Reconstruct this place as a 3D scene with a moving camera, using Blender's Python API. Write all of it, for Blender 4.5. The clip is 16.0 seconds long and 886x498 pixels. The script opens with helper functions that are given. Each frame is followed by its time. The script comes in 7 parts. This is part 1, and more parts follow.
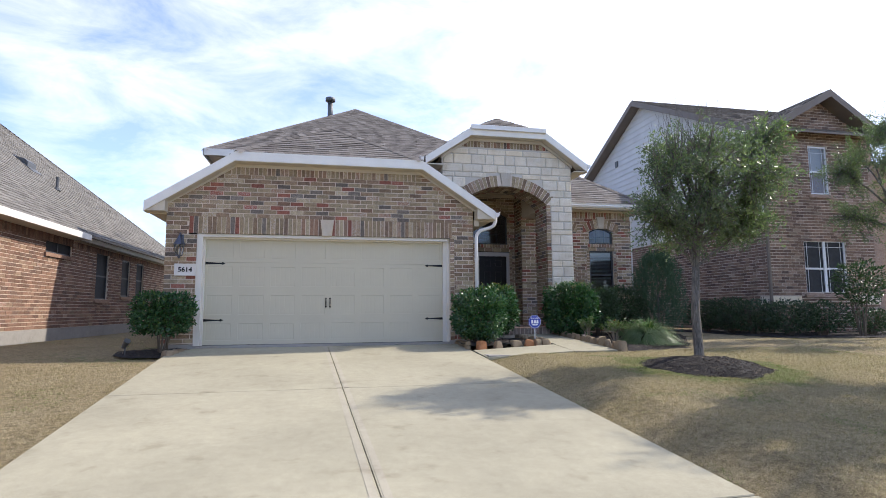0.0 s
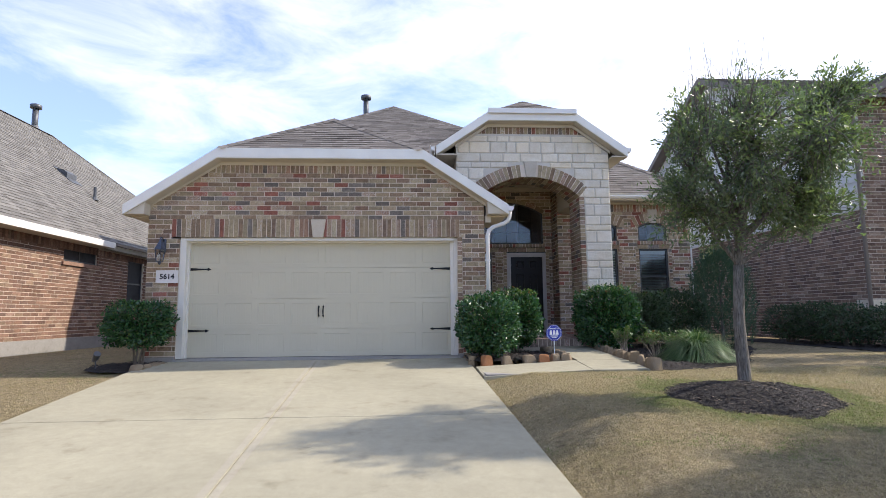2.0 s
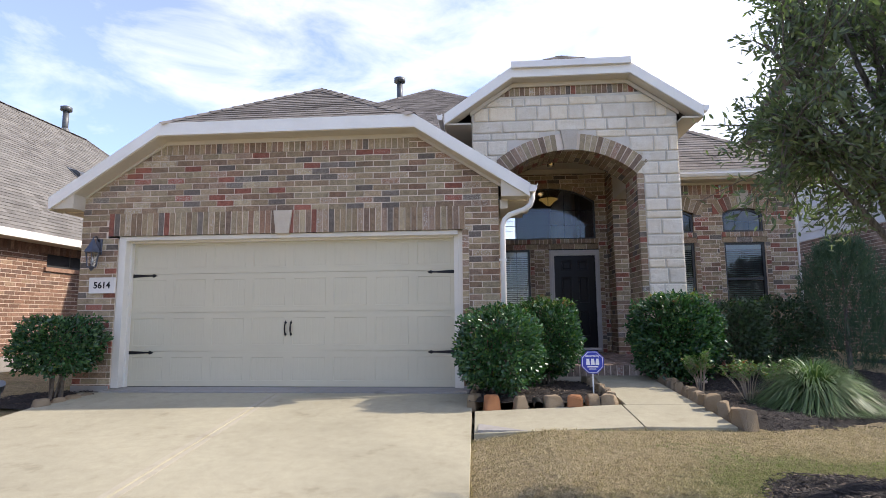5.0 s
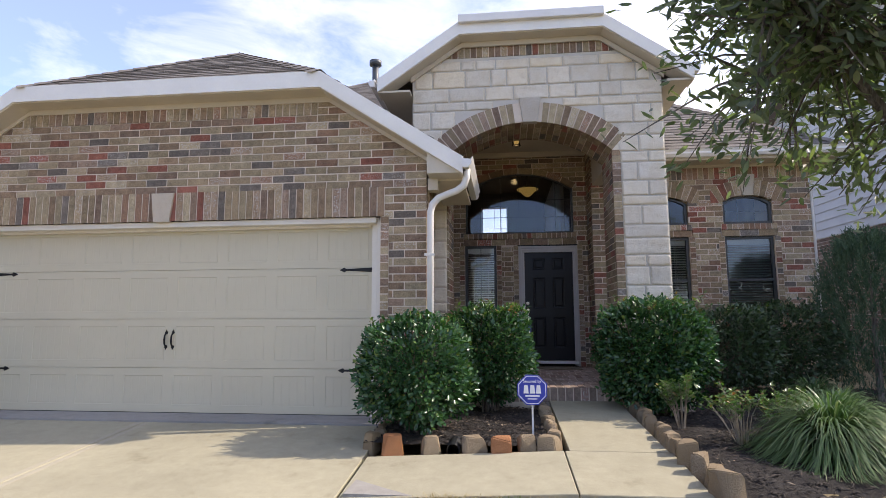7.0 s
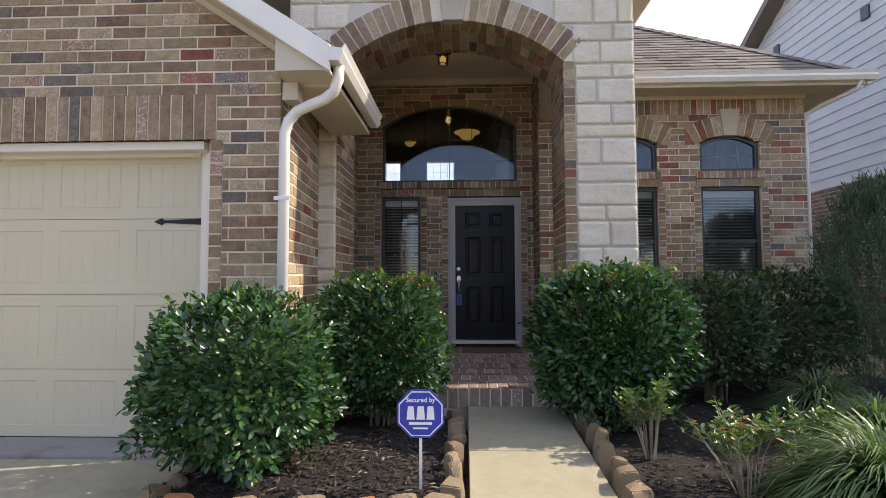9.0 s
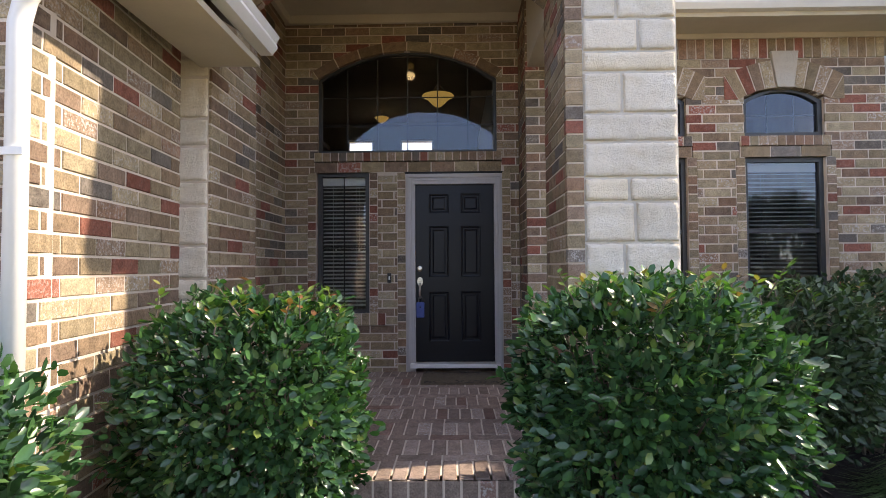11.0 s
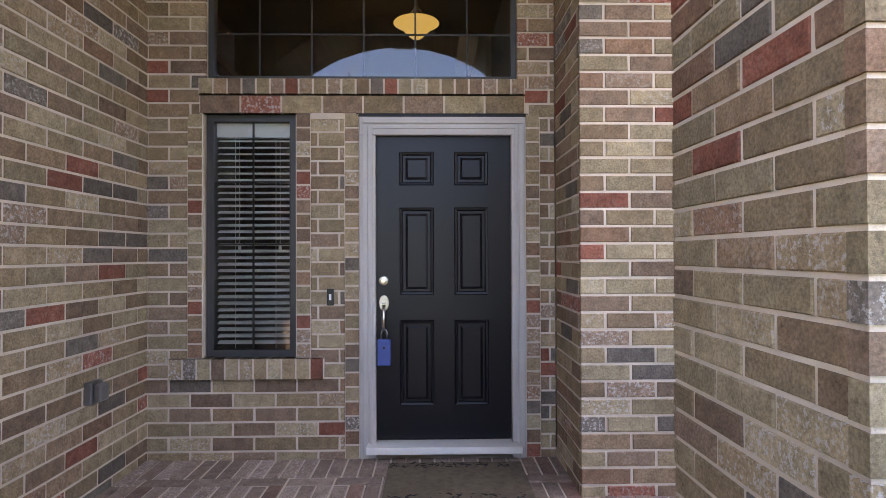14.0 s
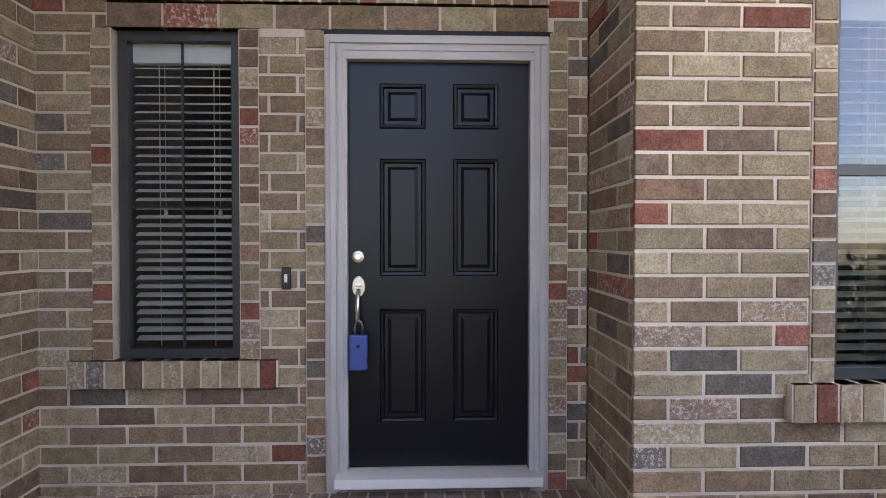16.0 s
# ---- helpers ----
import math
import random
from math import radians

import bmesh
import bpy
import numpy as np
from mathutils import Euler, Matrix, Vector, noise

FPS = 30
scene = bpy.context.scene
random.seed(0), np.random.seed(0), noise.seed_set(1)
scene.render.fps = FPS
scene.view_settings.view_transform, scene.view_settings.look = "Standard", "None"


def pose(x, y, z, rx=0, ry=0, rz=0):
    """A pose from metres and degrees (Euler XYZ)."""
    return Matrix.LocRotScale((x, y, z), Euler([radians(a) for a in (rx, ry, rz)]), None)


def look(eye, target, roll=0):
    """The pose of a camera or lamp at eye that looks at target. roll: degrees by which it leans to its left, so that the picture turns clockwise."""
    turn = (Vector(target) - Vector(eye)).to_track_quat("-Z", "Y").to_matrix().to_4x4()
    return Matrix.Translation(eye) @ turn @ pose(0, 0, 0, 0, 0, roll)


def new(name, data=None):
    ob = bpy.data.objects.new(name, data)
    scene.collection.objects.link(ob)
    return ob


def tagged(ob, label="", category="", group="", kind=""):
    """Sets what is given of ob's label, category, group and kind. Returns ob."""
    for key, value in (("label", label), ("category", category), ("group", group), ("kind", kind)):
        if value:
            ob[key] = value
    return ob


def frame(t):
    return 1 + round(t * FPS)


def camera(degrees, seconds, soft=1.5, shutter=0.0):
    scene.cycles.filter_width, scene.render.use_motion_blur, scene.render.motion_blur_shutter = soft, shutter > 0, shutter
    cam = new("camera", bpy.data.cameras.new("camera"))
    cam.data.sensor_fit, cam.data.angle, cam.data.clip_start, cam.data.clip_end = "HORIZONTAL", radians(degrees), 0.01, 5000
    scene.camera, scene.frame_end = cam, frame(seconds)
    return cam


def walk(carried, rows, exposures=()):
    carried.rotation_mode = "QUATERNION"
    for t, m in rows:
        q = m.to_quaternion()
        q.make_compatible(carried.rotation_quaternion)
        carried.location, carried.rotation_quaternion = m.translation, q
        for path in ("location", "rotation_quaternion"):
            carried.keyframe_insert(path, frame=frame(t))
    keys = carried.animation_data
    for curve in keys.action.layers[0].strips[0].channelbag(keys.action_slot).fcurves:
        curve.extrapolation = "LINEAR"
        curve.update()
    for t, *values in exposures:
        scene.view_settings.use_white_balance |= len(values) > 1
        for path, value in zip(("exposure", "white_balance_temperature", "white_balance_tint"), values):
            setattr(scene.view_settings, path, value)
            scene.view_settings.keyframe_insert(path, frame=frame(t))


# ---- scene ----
cam = camera(77.2, 16.0, 0.85)
PATH = [
    (0, (-4.639, -16.69, 0.342), (-4.231, -14.744, 0.561), -0.3),
    (0.5, (-4.123, -16.402, 0.362), (-3.776, -14.445, 0.585), -0.3),
    (1, (-3.624, -16.134, 0.395), (-3.345, -14.166, 0.623), -0.4),
    (1.5, (-3.162, -15.727, 0.418), (-2.97, -13.749, 0.648), -0.5),
    (2, (-2.812, -15.349, 0.43), (-2.693, -13.367, 0.665), -0.5),
    (2.5, (-2.461, -14.9, 0.449), (-2.427, -12.915, 0.688), -0.5),
    (3, (-2.26, -14.389, 0.483), (-2.259, -12.403, 0.724), -0.4),
    (3.5, (-2.061, -13.836, 0.51), (-2.086, -11.85, 0.752), -0.3),
    (3.7, (-1.998, -13.63, 0.522), (-2.035, -11.645, 0.766), -0.3),
    (5.8, (-1.075, -11.806, 0.729), (-1.286, -9.833, 0.974), -0.3),
    (6, (-0.973, -11.608, 0.733), (-1.186, -9.635, 0.982), -0.2),
    (6.5, (-0.593, -11.152, 0.797), (-0.816, -9.18, 1.048), -0.2),
    (7, (-0.378, -10.644, 0.772), (-0.596, -8.672, 1.021), -0.2),
    (7.5, (-0.215, -10.083, 0.73), (-0.401, -8.1, 0.909), -0.2),
    (8, (-0.076, -9.527, 0.802), (-0.235, -7.538, 0.93), -0.3),
    (8.5, (0.049, -8.942, 0.869), (-0.086, -6.95, 0.985), -0.2),
    (9, (0.149, -8.42, 0.884), (0.071, -6.425, 0.997), -0.2),
    (9.5, (0.24, -7.866, 0.951), (0.185, -5.87, 1.063), -0.3),
    (9.7, (0.265, -7.649, 0.964), (0.213, -5.653, 1.071), -0.3),
    (11.8, (0.527, -5.6, 1.165), (0.497, -3.601, 1.22), -0.35),
    (12, (0.537, -5.427, 1.188), (0.508, -3.428, 1.242), -0.3),
    (12.5, (0.499, -4.995, 1.193), (0.481, -2.996, 1.244), -0.5),
    (13, (0.464, -4.571, 1.187), (0.46, -2.572, 1.229), -0.4),
    (13.5, (0.431, -4.09, 1.185), (0.449, -2.09, 1.225), -0.3),
    (14, (0.378, -3.678, 1.227), (0.418, -1.678, 1.247), -0.2),
    (14.5, (0.391, -3.369, 1.221), (0.436, -1.369, 1.226), -0.1),
    (15, (0.405, -3.063, 1.22), (0.455, -1.064, 1.215), -0.0),
    (15.5, (0.412, -2.891, 1.16), (0.465, -0.892, 1.146), -0.0),
    (16, (0.389, -2.746, 1.14), (0.453, -0.747, 1.105), 0.0),
]
walk(cam, [(t, look(eye, target, roll)) for t, eye, target, roll in PATH],
     [(0.0, 1.10, 6750, 12), (3.5, 1.20, 6950, 13), (7.0, 1.24, 7250, 15), (9.2, 1.44, 7800, 14), (12.0, 2.34, 7750, 14), (12.75, 2.55, 7850, 14), (13.5, 2.76, 7950, 15), (14.0, 3.16, 8000, 14), (16.0, 3.10, 8150, 14)])

# ---- world, sun, exposure ----
SUN_DIR = Vector((1.19, 0.25, 1.0)).normalized()
world = bpy.data.worlds.new("world")
scene.world = world
world.use_nodes = True
wn, wl = world.node_tree.nodes, world.node_tree.links
wn.clear()
w_out = wn.new("ShaderNodeOutputWorld")
w_bg = wn.new("ShaderNodeBackground")
w_sky = wn.new("ShaderNodeTexSky")
w_sky.sky_type = "NISHITA"
w_sky.sun_disc = False
w_sky.sun_elevation = math.asin(SUN_DIR.z)
w_sky.sun_rotation = math.atan2(SUN_DIR.x, SUN_DIR.y)
w_sky.altitude, w_sky.air_density, w_sky.dust_density, w_sky.ozone_density = 30, 1.0, 0.5, 3.0
# thin broken cloud, denser towards the sun's side of the sky
w_co = wn.new("ShaderNodeTexCoord")
w_map = wn.new("ShaderNodeMapping")
w_map.inputs["Scale"].default_value = (1.0, 1.0, 2.6)
w_map.inputs["Rotation"].default_value = (0.25, 0.1, 0.5)
wl.new(w_co.outputs["Generated"], w_map.inputs["Vector"])
w_n1 = wn.new("ShaderNodeTexNoise")
w_n1.inputs["Scale"].default_value, w_n1.inputs["Detail"].default_value, w_n1.inputs["Roughness"].default_value = 4.2, 9, 0.60
w_n1.inputs["Distortion"].default_value = 0.35
wl.new(w_map.outputs[0], w_n1.inputs["Vector"])
w_dot = wn.new("ShaderNodeVectorMath")
w_dot.operation = "DOT_PRODUCT"
w_dot.inputs[1].default_value = (0.72, 0.42, 0.26)
wl.new(w_co.outputs["Generated"], w_dot.inputs[0])
w_add = wn.new("ShaderNodeMath")
w_add.operation = "MULTIPLY_ADD"
w_add.inputs[1].default_value = 0.42
wl.new(w_dot.outputs["Value"], w_add.inputs[0])
wl.new(w_n1.outputs["Fac"], w_add.inputs[2])
w_ramp = wn.new("ShaderNodeValToRGB")
w_ramp.color_ramp.elements[0].position, w_ramp.color_ramp.elements[1].position = 0.51, 1.0
w_ramp.color_ramp.elements[0].color, w_ramp.color_ramp.elements[1].color = (0.12, 0.12, 0.12, 1), (0.72, 0.72, 0.72, 1)
wl.new(w_add.outputs[0], w_ramp.inputs["Fac"])
w_mix = wn.new("ShaderNodeMix")
w_mix.data_type = "RGBA"
w_mix.inputs[7].default_value = (6.4, 6.4, 6.45, 1)
wl.new(w_ramp.outputs["Color"], w_mix.inputs[0])
w_tint = wn.new("ShaderNodeMix")
w_tint.data_type, w_tint.blend_type = "RGBA", "MULTIPLY"
w_tint.inputs[0].default_value = 1.0
w_tint.inputs[7].default_value = (0.62, 0.74, 1.0, 1)
wl.new(w_sky.outputs["Color"], w_tint.inputs[6])
wl.new(w_tint.outputs[2], w_mix.inputs[6])
wl.new(w_mix.outputs[2], w_bg.inputs["Color"])
w_bg.inputs["Strength"].default_value = 0.15
wl.new(w_bg.outputs[0], w_out.inputs["Surface"])

sun = new("sun", bpy.data.lights.new("sun", "SUN"))
sun.data.energy, sun.data.angle, sun.data.color = 2.45, radians(0.8), (1.0, 0.95, 0.87)
sun.matrix_world = look(SUN_DIR * 60, (0, 0, 0))


# ---- materials ----
def nodes_of(name):
    m = bpy.data.materials.new(name)
    m.use_nodes = True
    t = m.node_tree
    return m, t, t.nodes, t.links, t.nodes["Principled BSDF"]


def tex_noise(t, scale, detail=4, rough=0.6, vec=None):
    n = t.nodes.new("ShaderNodeTexNoise")
    n.inputs["Scale"].default_value, n.inputs["Detail"].default_value, n.inputs["Roughness"].default_value = scale, detail, rough
    if vec is None:
        g = t.nodes.new("ShaderNodeNewGeometry")
        vec = g.outputs["Position"]
    t.links.new(vec, n.inputs["Vector"])
    return n.outputs["Fac"]


def ramp(t, fac, stops, interp="LINEAR"):
    r = t.nodes.new("ShaderNodeValToRGB")
    r.color_ramp.interpolation = interp
    e = r.color_ramp.elements
    while len(e) < len(stops):
        e.new(0.5)
    for el, (p, c) in zip(e, stops):
        el.position, el.color = p, ((*c, 1) if isinstance(c, tuple) else (c, c, c, 1))
    t.links.new(fac, r.inputs["Fac"])
    return r.outputs["Color"]


def mix(t, fac, a, b, mode="MIX"):
    n = t.nodes.new("ShaderNodeMix")
    n.data_type, n.blend_type = "RGBA", mode
    for k, v in ((0, fac), (6, a), (7, b)):
        if isinstance(v, bpy.types.NodeSocket):
            t.links.new(v, n.inputs[k])
        elif k == 0:
            n.inputs[k].default_value = v
        else:
            n.inputs[k].default_value = (*v, 1) if isinstance(v, tuple) else (v, v, v, 1)
    return n.outputs[2]


def bump(t, b, height, strength, dist):
    n = t.nodes.new("ShaderNodeBump")
    n.inputs["Strength"].default_value, n.inputs["Distance"].default_value = strength, dist
    t.links.new(height, n.inputs["Height"])
    t.links.new(n.outputs[0], b.inputs["Normal"])


def plain(name, col, rough=0.5, metal=0.0, var=0.12, scale=3.0, grain=60.0, relief=0.15, dist=0.002, spec=0.5):
    """Painted or bare surface with broad staining and fine grain."""
    m, t, n, l, b = nodes_of(name)
    lo = tuple(c * (1 - var) for c in col)
    hi = tuple(min(1, c * (1 + var)) for c in col)
    broad = ramp(t, tex_noise(t, scale, 5), [(0.3, lo), (0.7, hi)])
    fine = ramp(t, tex_noise(t, grain, 3), [(0.3, 1 - var * 0.6), (0.7, 1.0)])
    l.new(mix(t, 1.0, broad, fine, "MULTIPLY"), b.inputs["Base Color"])
    b.inputs["Roughness"].default_value, b.inputs["Metallic"].default_value = rough, metal
    b.inputs["Specular IOR Level"].default_value = spec
    if relief:
        bump(t, b, tex_noise(t, grain, 4), relief, dist)
    return m


def brick_mat(name, per_object, palette, fleck=0.76):
    m, t, n, l, b = nodes_of(name)
    if per_object:
        rnd = n.new("ShaderNodeObjectInfo").outputs["Random"]
    else:
        rnd = n.new("ShaderNodeNewGeometry").outputs["Random Per Island"]
    base = ramp(t, rnd, palette, "CONSTANT")
    tone = n.new("ShaderNodeMath")
    tone.operation = "FRACT"
    mul = n.new("ShaderNodeMath")
    mul.operation = "MULTIPLY"
    mul.inputs[1].default_value = 37.7
    l.new(rnd, mul.inputs[0])
    l.new(mul.outputs[0], tone.inputs[0])
    shade = ramp(t, tone.outputs[0], [(0.0, 0.70), (1.0, 1.20)])
    base = mix(t, 1.0, base, shade, "MULTIPLY")
    grain = ramp(t, tex_noise(t, 95, 4, 0.7), [(0.28, 0.52), (0.62, 1.14)])
    base = mix(t, 1.0, base, grain, "MULTIPLY")
    smear = ramp(t, tex_noise(t, 14, 5, 0.65), [(0.3, 0.68), (0.7, 1.18)])
    base = mix(t, 1.0, base, smear, "MULTIPLY")
    # thin lime haze left from laying the mortar
    haze = ramp(t, tex_noise(t, 27, 7, 0.78), [(0.54, 0.0), (0.78, 0.38)])
    base = mix(t, haze, base, (0.50, 0.42, 0.34))
    # white lime flecks on some bricks only
    fl = tex_noise(t, 62, 6, 0.7)
    where = ramp(t, tone.outputs[0], [(fleck, 0.0), (fleck + 0.3, 1.0)])
    spots = ramp(t, fl, [(0.53, 0.0), (0.58, 1.0)])
    base = mix(t, mix(t, 1.0, where, spots, "MULTIPLY"), base, (0.58, 0.54, 0.50))
    l.new(base, b.inputs["Base Color"])
    b.inputs["Roughness"].default_value = 0.9
    b.inputs["Specular IOR Level"].default_value = 0.25
    bump(t, b, tex_noise(t, 110, 6, 0.8), 0.9, 0.006)
    return m


TAN = [(0.0, (0.380, 0.282, 0.175)), (0.18, (0.414, 0.324, 0.204)), (0.34, (0.335, 0.230, 0.147)), (0.50, (0.307, 0.209, 0.147)),
       (0.64, (0.442, 0.353, 0.227)), (0.77, (0.204, 0.171, 0.142)), (0.86, (0.340, 0.130, 0.090)), (0.94, (0.323, 0.194, 0.127))]
RED = [(0.0, (0.262, 0.149, 0.101)), (0.3, (0.292, 0.175, 0.122)), (0.6, (0.231, 0.133, 0.094)), (0.8, (0.195, 0.122, 0.091)), (0.92, (0.323, 0.219, 0.149))]
BROWN = [(0.0, (0.280, 0.182, 0.132)), (0.3, (0.231, 0.151, 0.113)), (0.55, (0.322, 0.216, 0.158)), (0.8, (0.189, 0.127, 0.100)), (0.93, (0.378, 0.285, 0.217))]
M_BRICK = brick_mat("brick_tan_piece", True, TAN)
M_BRICK_S = brick_mat("brick_tan_joined", False, TAN)
M_RED = brick_mat("brick_red_joined", False, RED, 0.95)
M_BROWN = brick_mat("brick_brown_joined", False, BROWN, 0.9)
M_PAVER = brick_mat("brick_paver", True, [(0.0, (0.37, 0.275, 0.225)), (0.35, (0.34, 0.250, 0.205)), (0.6, (0.39, 0.295, 0.245)), (0.93, (0.33, 0.205, 0.165))], 0.75)
M_PAVER_J = brick_mat("brick_paver_joined", False, [(0.0, (0.37, 0.275, 0.225)), (0.35, (0.34, 0.250, 0.205)), (0.6, (0.39, 0.295, 0.245)), (0.93, (0.33, 0.205, 0.165))], 0.75)
M_MORTAR = plain("mortar", (0.69, 0.59, 0.485), 0.95, 0, 0.18, 2.5, 160, 0.8, 0.004, 0.2)
M_STONEMORTAR = plain("stone_mortar", (0.60, 0.555, 0.485), 0.95, 0, 0.1, 3, 150, 0.6, 0.003, 0.2)


def stone_mat(name, col):
    m, t, n, l, b = nodes_of(name)
    rnd = n.new("ShaderNodeObjectInfo").outputs["Random"]
    tint = ramp(t, rnd, [(0, tuple(c * 0.88 for c in col)), (0.6, col), (1, (col[0] * 1.02, col[1] * 0.98, col[2] * 0.90))])
    pits = ramp(t, tex_noise(t, 75, 6, 0.7), [(0.3, 0.88), (0.52, 1.0)])
    stain = ramp(t, tex_noise(t, 5, 5, 0.65), [(0.25, (0.90, 0.86, 0.79)), (0.6, (1, 1, 1))])
    c = mix(t, 1.0, mix(t, 1.0, tint, pits, "MULTIPLY"), stain, "MULTIPLY")
    l.new(c, b.inputs["Base Color"])
    b.inputs["Roughness"].default_value = 0.92
    b.inputs["Specular IOR Level"].default_value = 0.25
    bump(t, b, tex_noise(t, 58, 7, 0.72), 0.9, 0.016)
    return m


M_STONE = stone_mat("limestone", (0.80, 0.73, 0.61))
M_CAST = stone_mat("cast_keystone", (0.58, 0.52, 0.44))
M_ROCK = stone_mat("sandstone_rock", (0.30, 0.232, 0.155))
M_ROCKRED = stone_mat("sandstone_rock_rust", (0.40, 0.185, 0.09))
M_TRIM = plain("trim_paint", (0.72, 0.68, 0.60), 0.55, 0, 0.05, 2, 40, 0.05)
M_SOFFIT = plain("soffit_paint", (0.56, 0.50, 0.40), 0.65, 0, 0.06, 2, 40, 0.05)
M_WHITE = plain("white_paint", (0.79, 0.765, 0.70), 0.5, 0, 0.05, 2, 40, 0.05)
M_GARAGE = plain("garage_door_paint", (0.56, 0.51, 0.375), 0.5, 0, 0.04, 1.2, 220, 0.12, 0.0008)
M_IRON = plain("black_iron", (0.02, 0.02, 0.021), 0.5, 0.6, 0.2, 10, 120, 0.3, 0.001)
M_DOOR = plain("black_door_paint", (0.006, 0.0065, 0.010), 0.36, 0, 0.12, 3, 200, 0.10, 0.0006, 0.28)
M_CASING = plain("grey_casing_paint", (0.50, 0.475, 0.455), 0.5, 0, 0.07, 3, 60, 0.08)
M_GUTTER = plain("white_gutter_metal", (0.76, 0.74, 0.70), 0.38, 0, 0.05, 2, 30, 0.03)
M_WINFRAME = plain("dark_window_frame", (0.055, 0.057, 0.058), 0.45, 0.2, 0.12, 6, 90, 0.1)
M_WINWHITE = plain("white_window_frame", (0.72, 0.73, 0.74), 0.4, 0, 0.05, 4, 60, 0.05)
M_BLIND = plain("blind_slat", (0.74, 0.76, 0.71), 0.5, 0, 0.04, 6, 60, 0.05)
M_NICKEL = plain("satin_nickel", (0.62, 0.58, 0.52), 0.28, 1.0, 0.06, 20, 200, 0.05)
M_BLUE = plain("blue_lockbox", (0.045, 0.085, 0.30), 0.45, 0, 0.1, 30, 200, 0.1)
M_SIGNBLUE = plain("sign_blue", (0.025, 0.045, 0.36), 0.35, 0, 0.05, 8, 100, 0.02)
M_SIGNWHITE = plain("sign_white", (0.82, 0.82, 0.82), 0.4, 0, 0.03, 8, 100, 0.02)
M_STEEL = plain("grey_steel", (0.30, 0.31, 0.32), 0.42, 0.9, 0.12, 12, 120, 0.1)
M_VENT = plain("dark_vent_metal", (0.11, 0.115, 0.12), 0.5, 0.5, 0.15, 8, 80, 0.1)
M_LAMP_METAL = plain("aged_lamp_metal", (0.10, 0.115, 0.15), 0.45, 0.7, 0.25, 14, 90, 0.2)
M_MAT = plain("coir_mat", (0.16, 0.125, 0.085), 0.95, 0, 0.25, 25, 300, 1.0, 0.006)
def bark_mat():
    m, t, n, l, b = nodes_of("bark")
    g = n.new("ShaderNodeNewGeometry")
    mp = n.new("ShaderNodeMapping")
    mp.inputs["Scale"].default_value = (60, 60, 9)
    l.new(g.outputs["Position"], mp.inputs["Vector"])
    f = tex_noise(t, 1.0, 6, 0.7, mp.outputs[0])
    c = ramp(t, f, [(0.32, (0.060, 0.050, 0.042)), (0.5, (0.17, 0.15, 0.125)), (0.7, (0.29, 0.26, 0.225))])
    l.new(mix(t, 1.0, c, ramp(t, tex_noise(t, 7, 4), [(0.3, 0.75), (0.7, 1.1)]), "MULTIPLY"), b.inputs["Base Color"])
    b.inputs["Roughness"].default_value = 0.95
    b.inputs["Specular IOR Level"].default_value = 0.2
    bump(t, b, f, 1.0, 0.014)
    return m


M_BARK = bark_mat()
M_TWIG = plain("twig", (0.145, 0.115, 0.085), 0.9, 0, 0.25, 20, 90, 0.4, 0.002)
M_SCREEN = plain("dark_screen_and_pane", (0.045, 0.047, 0.05), 0.75, 0, 0.2, 6, 400, 0.3, 0.001, 0.2)
M_STEM = plain("pale_stem", (0.27, 0.23, 0.18), 0.9, 0, 0.2, 20, 90, 0.3, 0.001)
# Dark tone stands in for the lack of light indoors.
M_INTERIOR = plain("interior_wall_unlit_tone", (0.13, 0.122, 0.112), 0.8, 0, 0.05, 2, 40, 0.05)
M_BLACK = plain("black_plastic", (0.015, 0.015, 0.015), 0.4, 0, 0.1, 10, 100, 0.05)
M_SIDING = plain("painted_siding", (0.60, 0.59, 0.565), 0.6, 0, 0.05, 1.5, 40, 0.1)
M_BROWNTRIM = plain("brown_trim", (0.17, 0.135, 0.105), 0.55, 0, 0.1, 2, 40, 0.05)
M_PLATE = plain("number_plate", (0.72, 0.69, 0.65), 0.7, 0, 0.06, 8, 90, 0.3)


def concrete_mat(name, col):
    m, t, n, l, b = nodes_of(name)
    big = ramp(t, tex_noise(t, 0.55, 6, 0.62), [(0.30, tuple(c * 0.80 for c in col)), (0.62, col)])
    blot = ramp(t, tex_noise(t, 2.2, 5, 0.7), [(0.24, (0.72, 0.70, 0.66)), (0.42, (1, 1, 1))])
    fine = ramp(t, tex_noise(t, 120, 4, 0.7), [(0.3, 0.80), (0.7, 1.08)])
    mottle = ramp(t, tex_noise(t, 8, 6, 0.75), [(0.28, 0.88), (0.68, 1.05)])
    c = mix(t, 1.0, mix(t, 1.0, big, blot, "MULTIPLY"), mix(t, 1.0, fine, mottle, "MULTIPLY"), "MULTIPLY")
    l.new(c, b.inputs["Base Color"])
    b.inputs["Roughness"].default_value = 0.88
    b.inputs["Specular IOR Level"].default_value = 0.3
    bump(t, b, tex_noise(t, 170, 5, 0.7), 0.35, 0.003)
    return m


M_CONC = concrete_mat("concrete", (0.425, 0.388, 0.275))
M_FOUND = concrete_mat("foundation", (0.36, 0.34, 0.31))


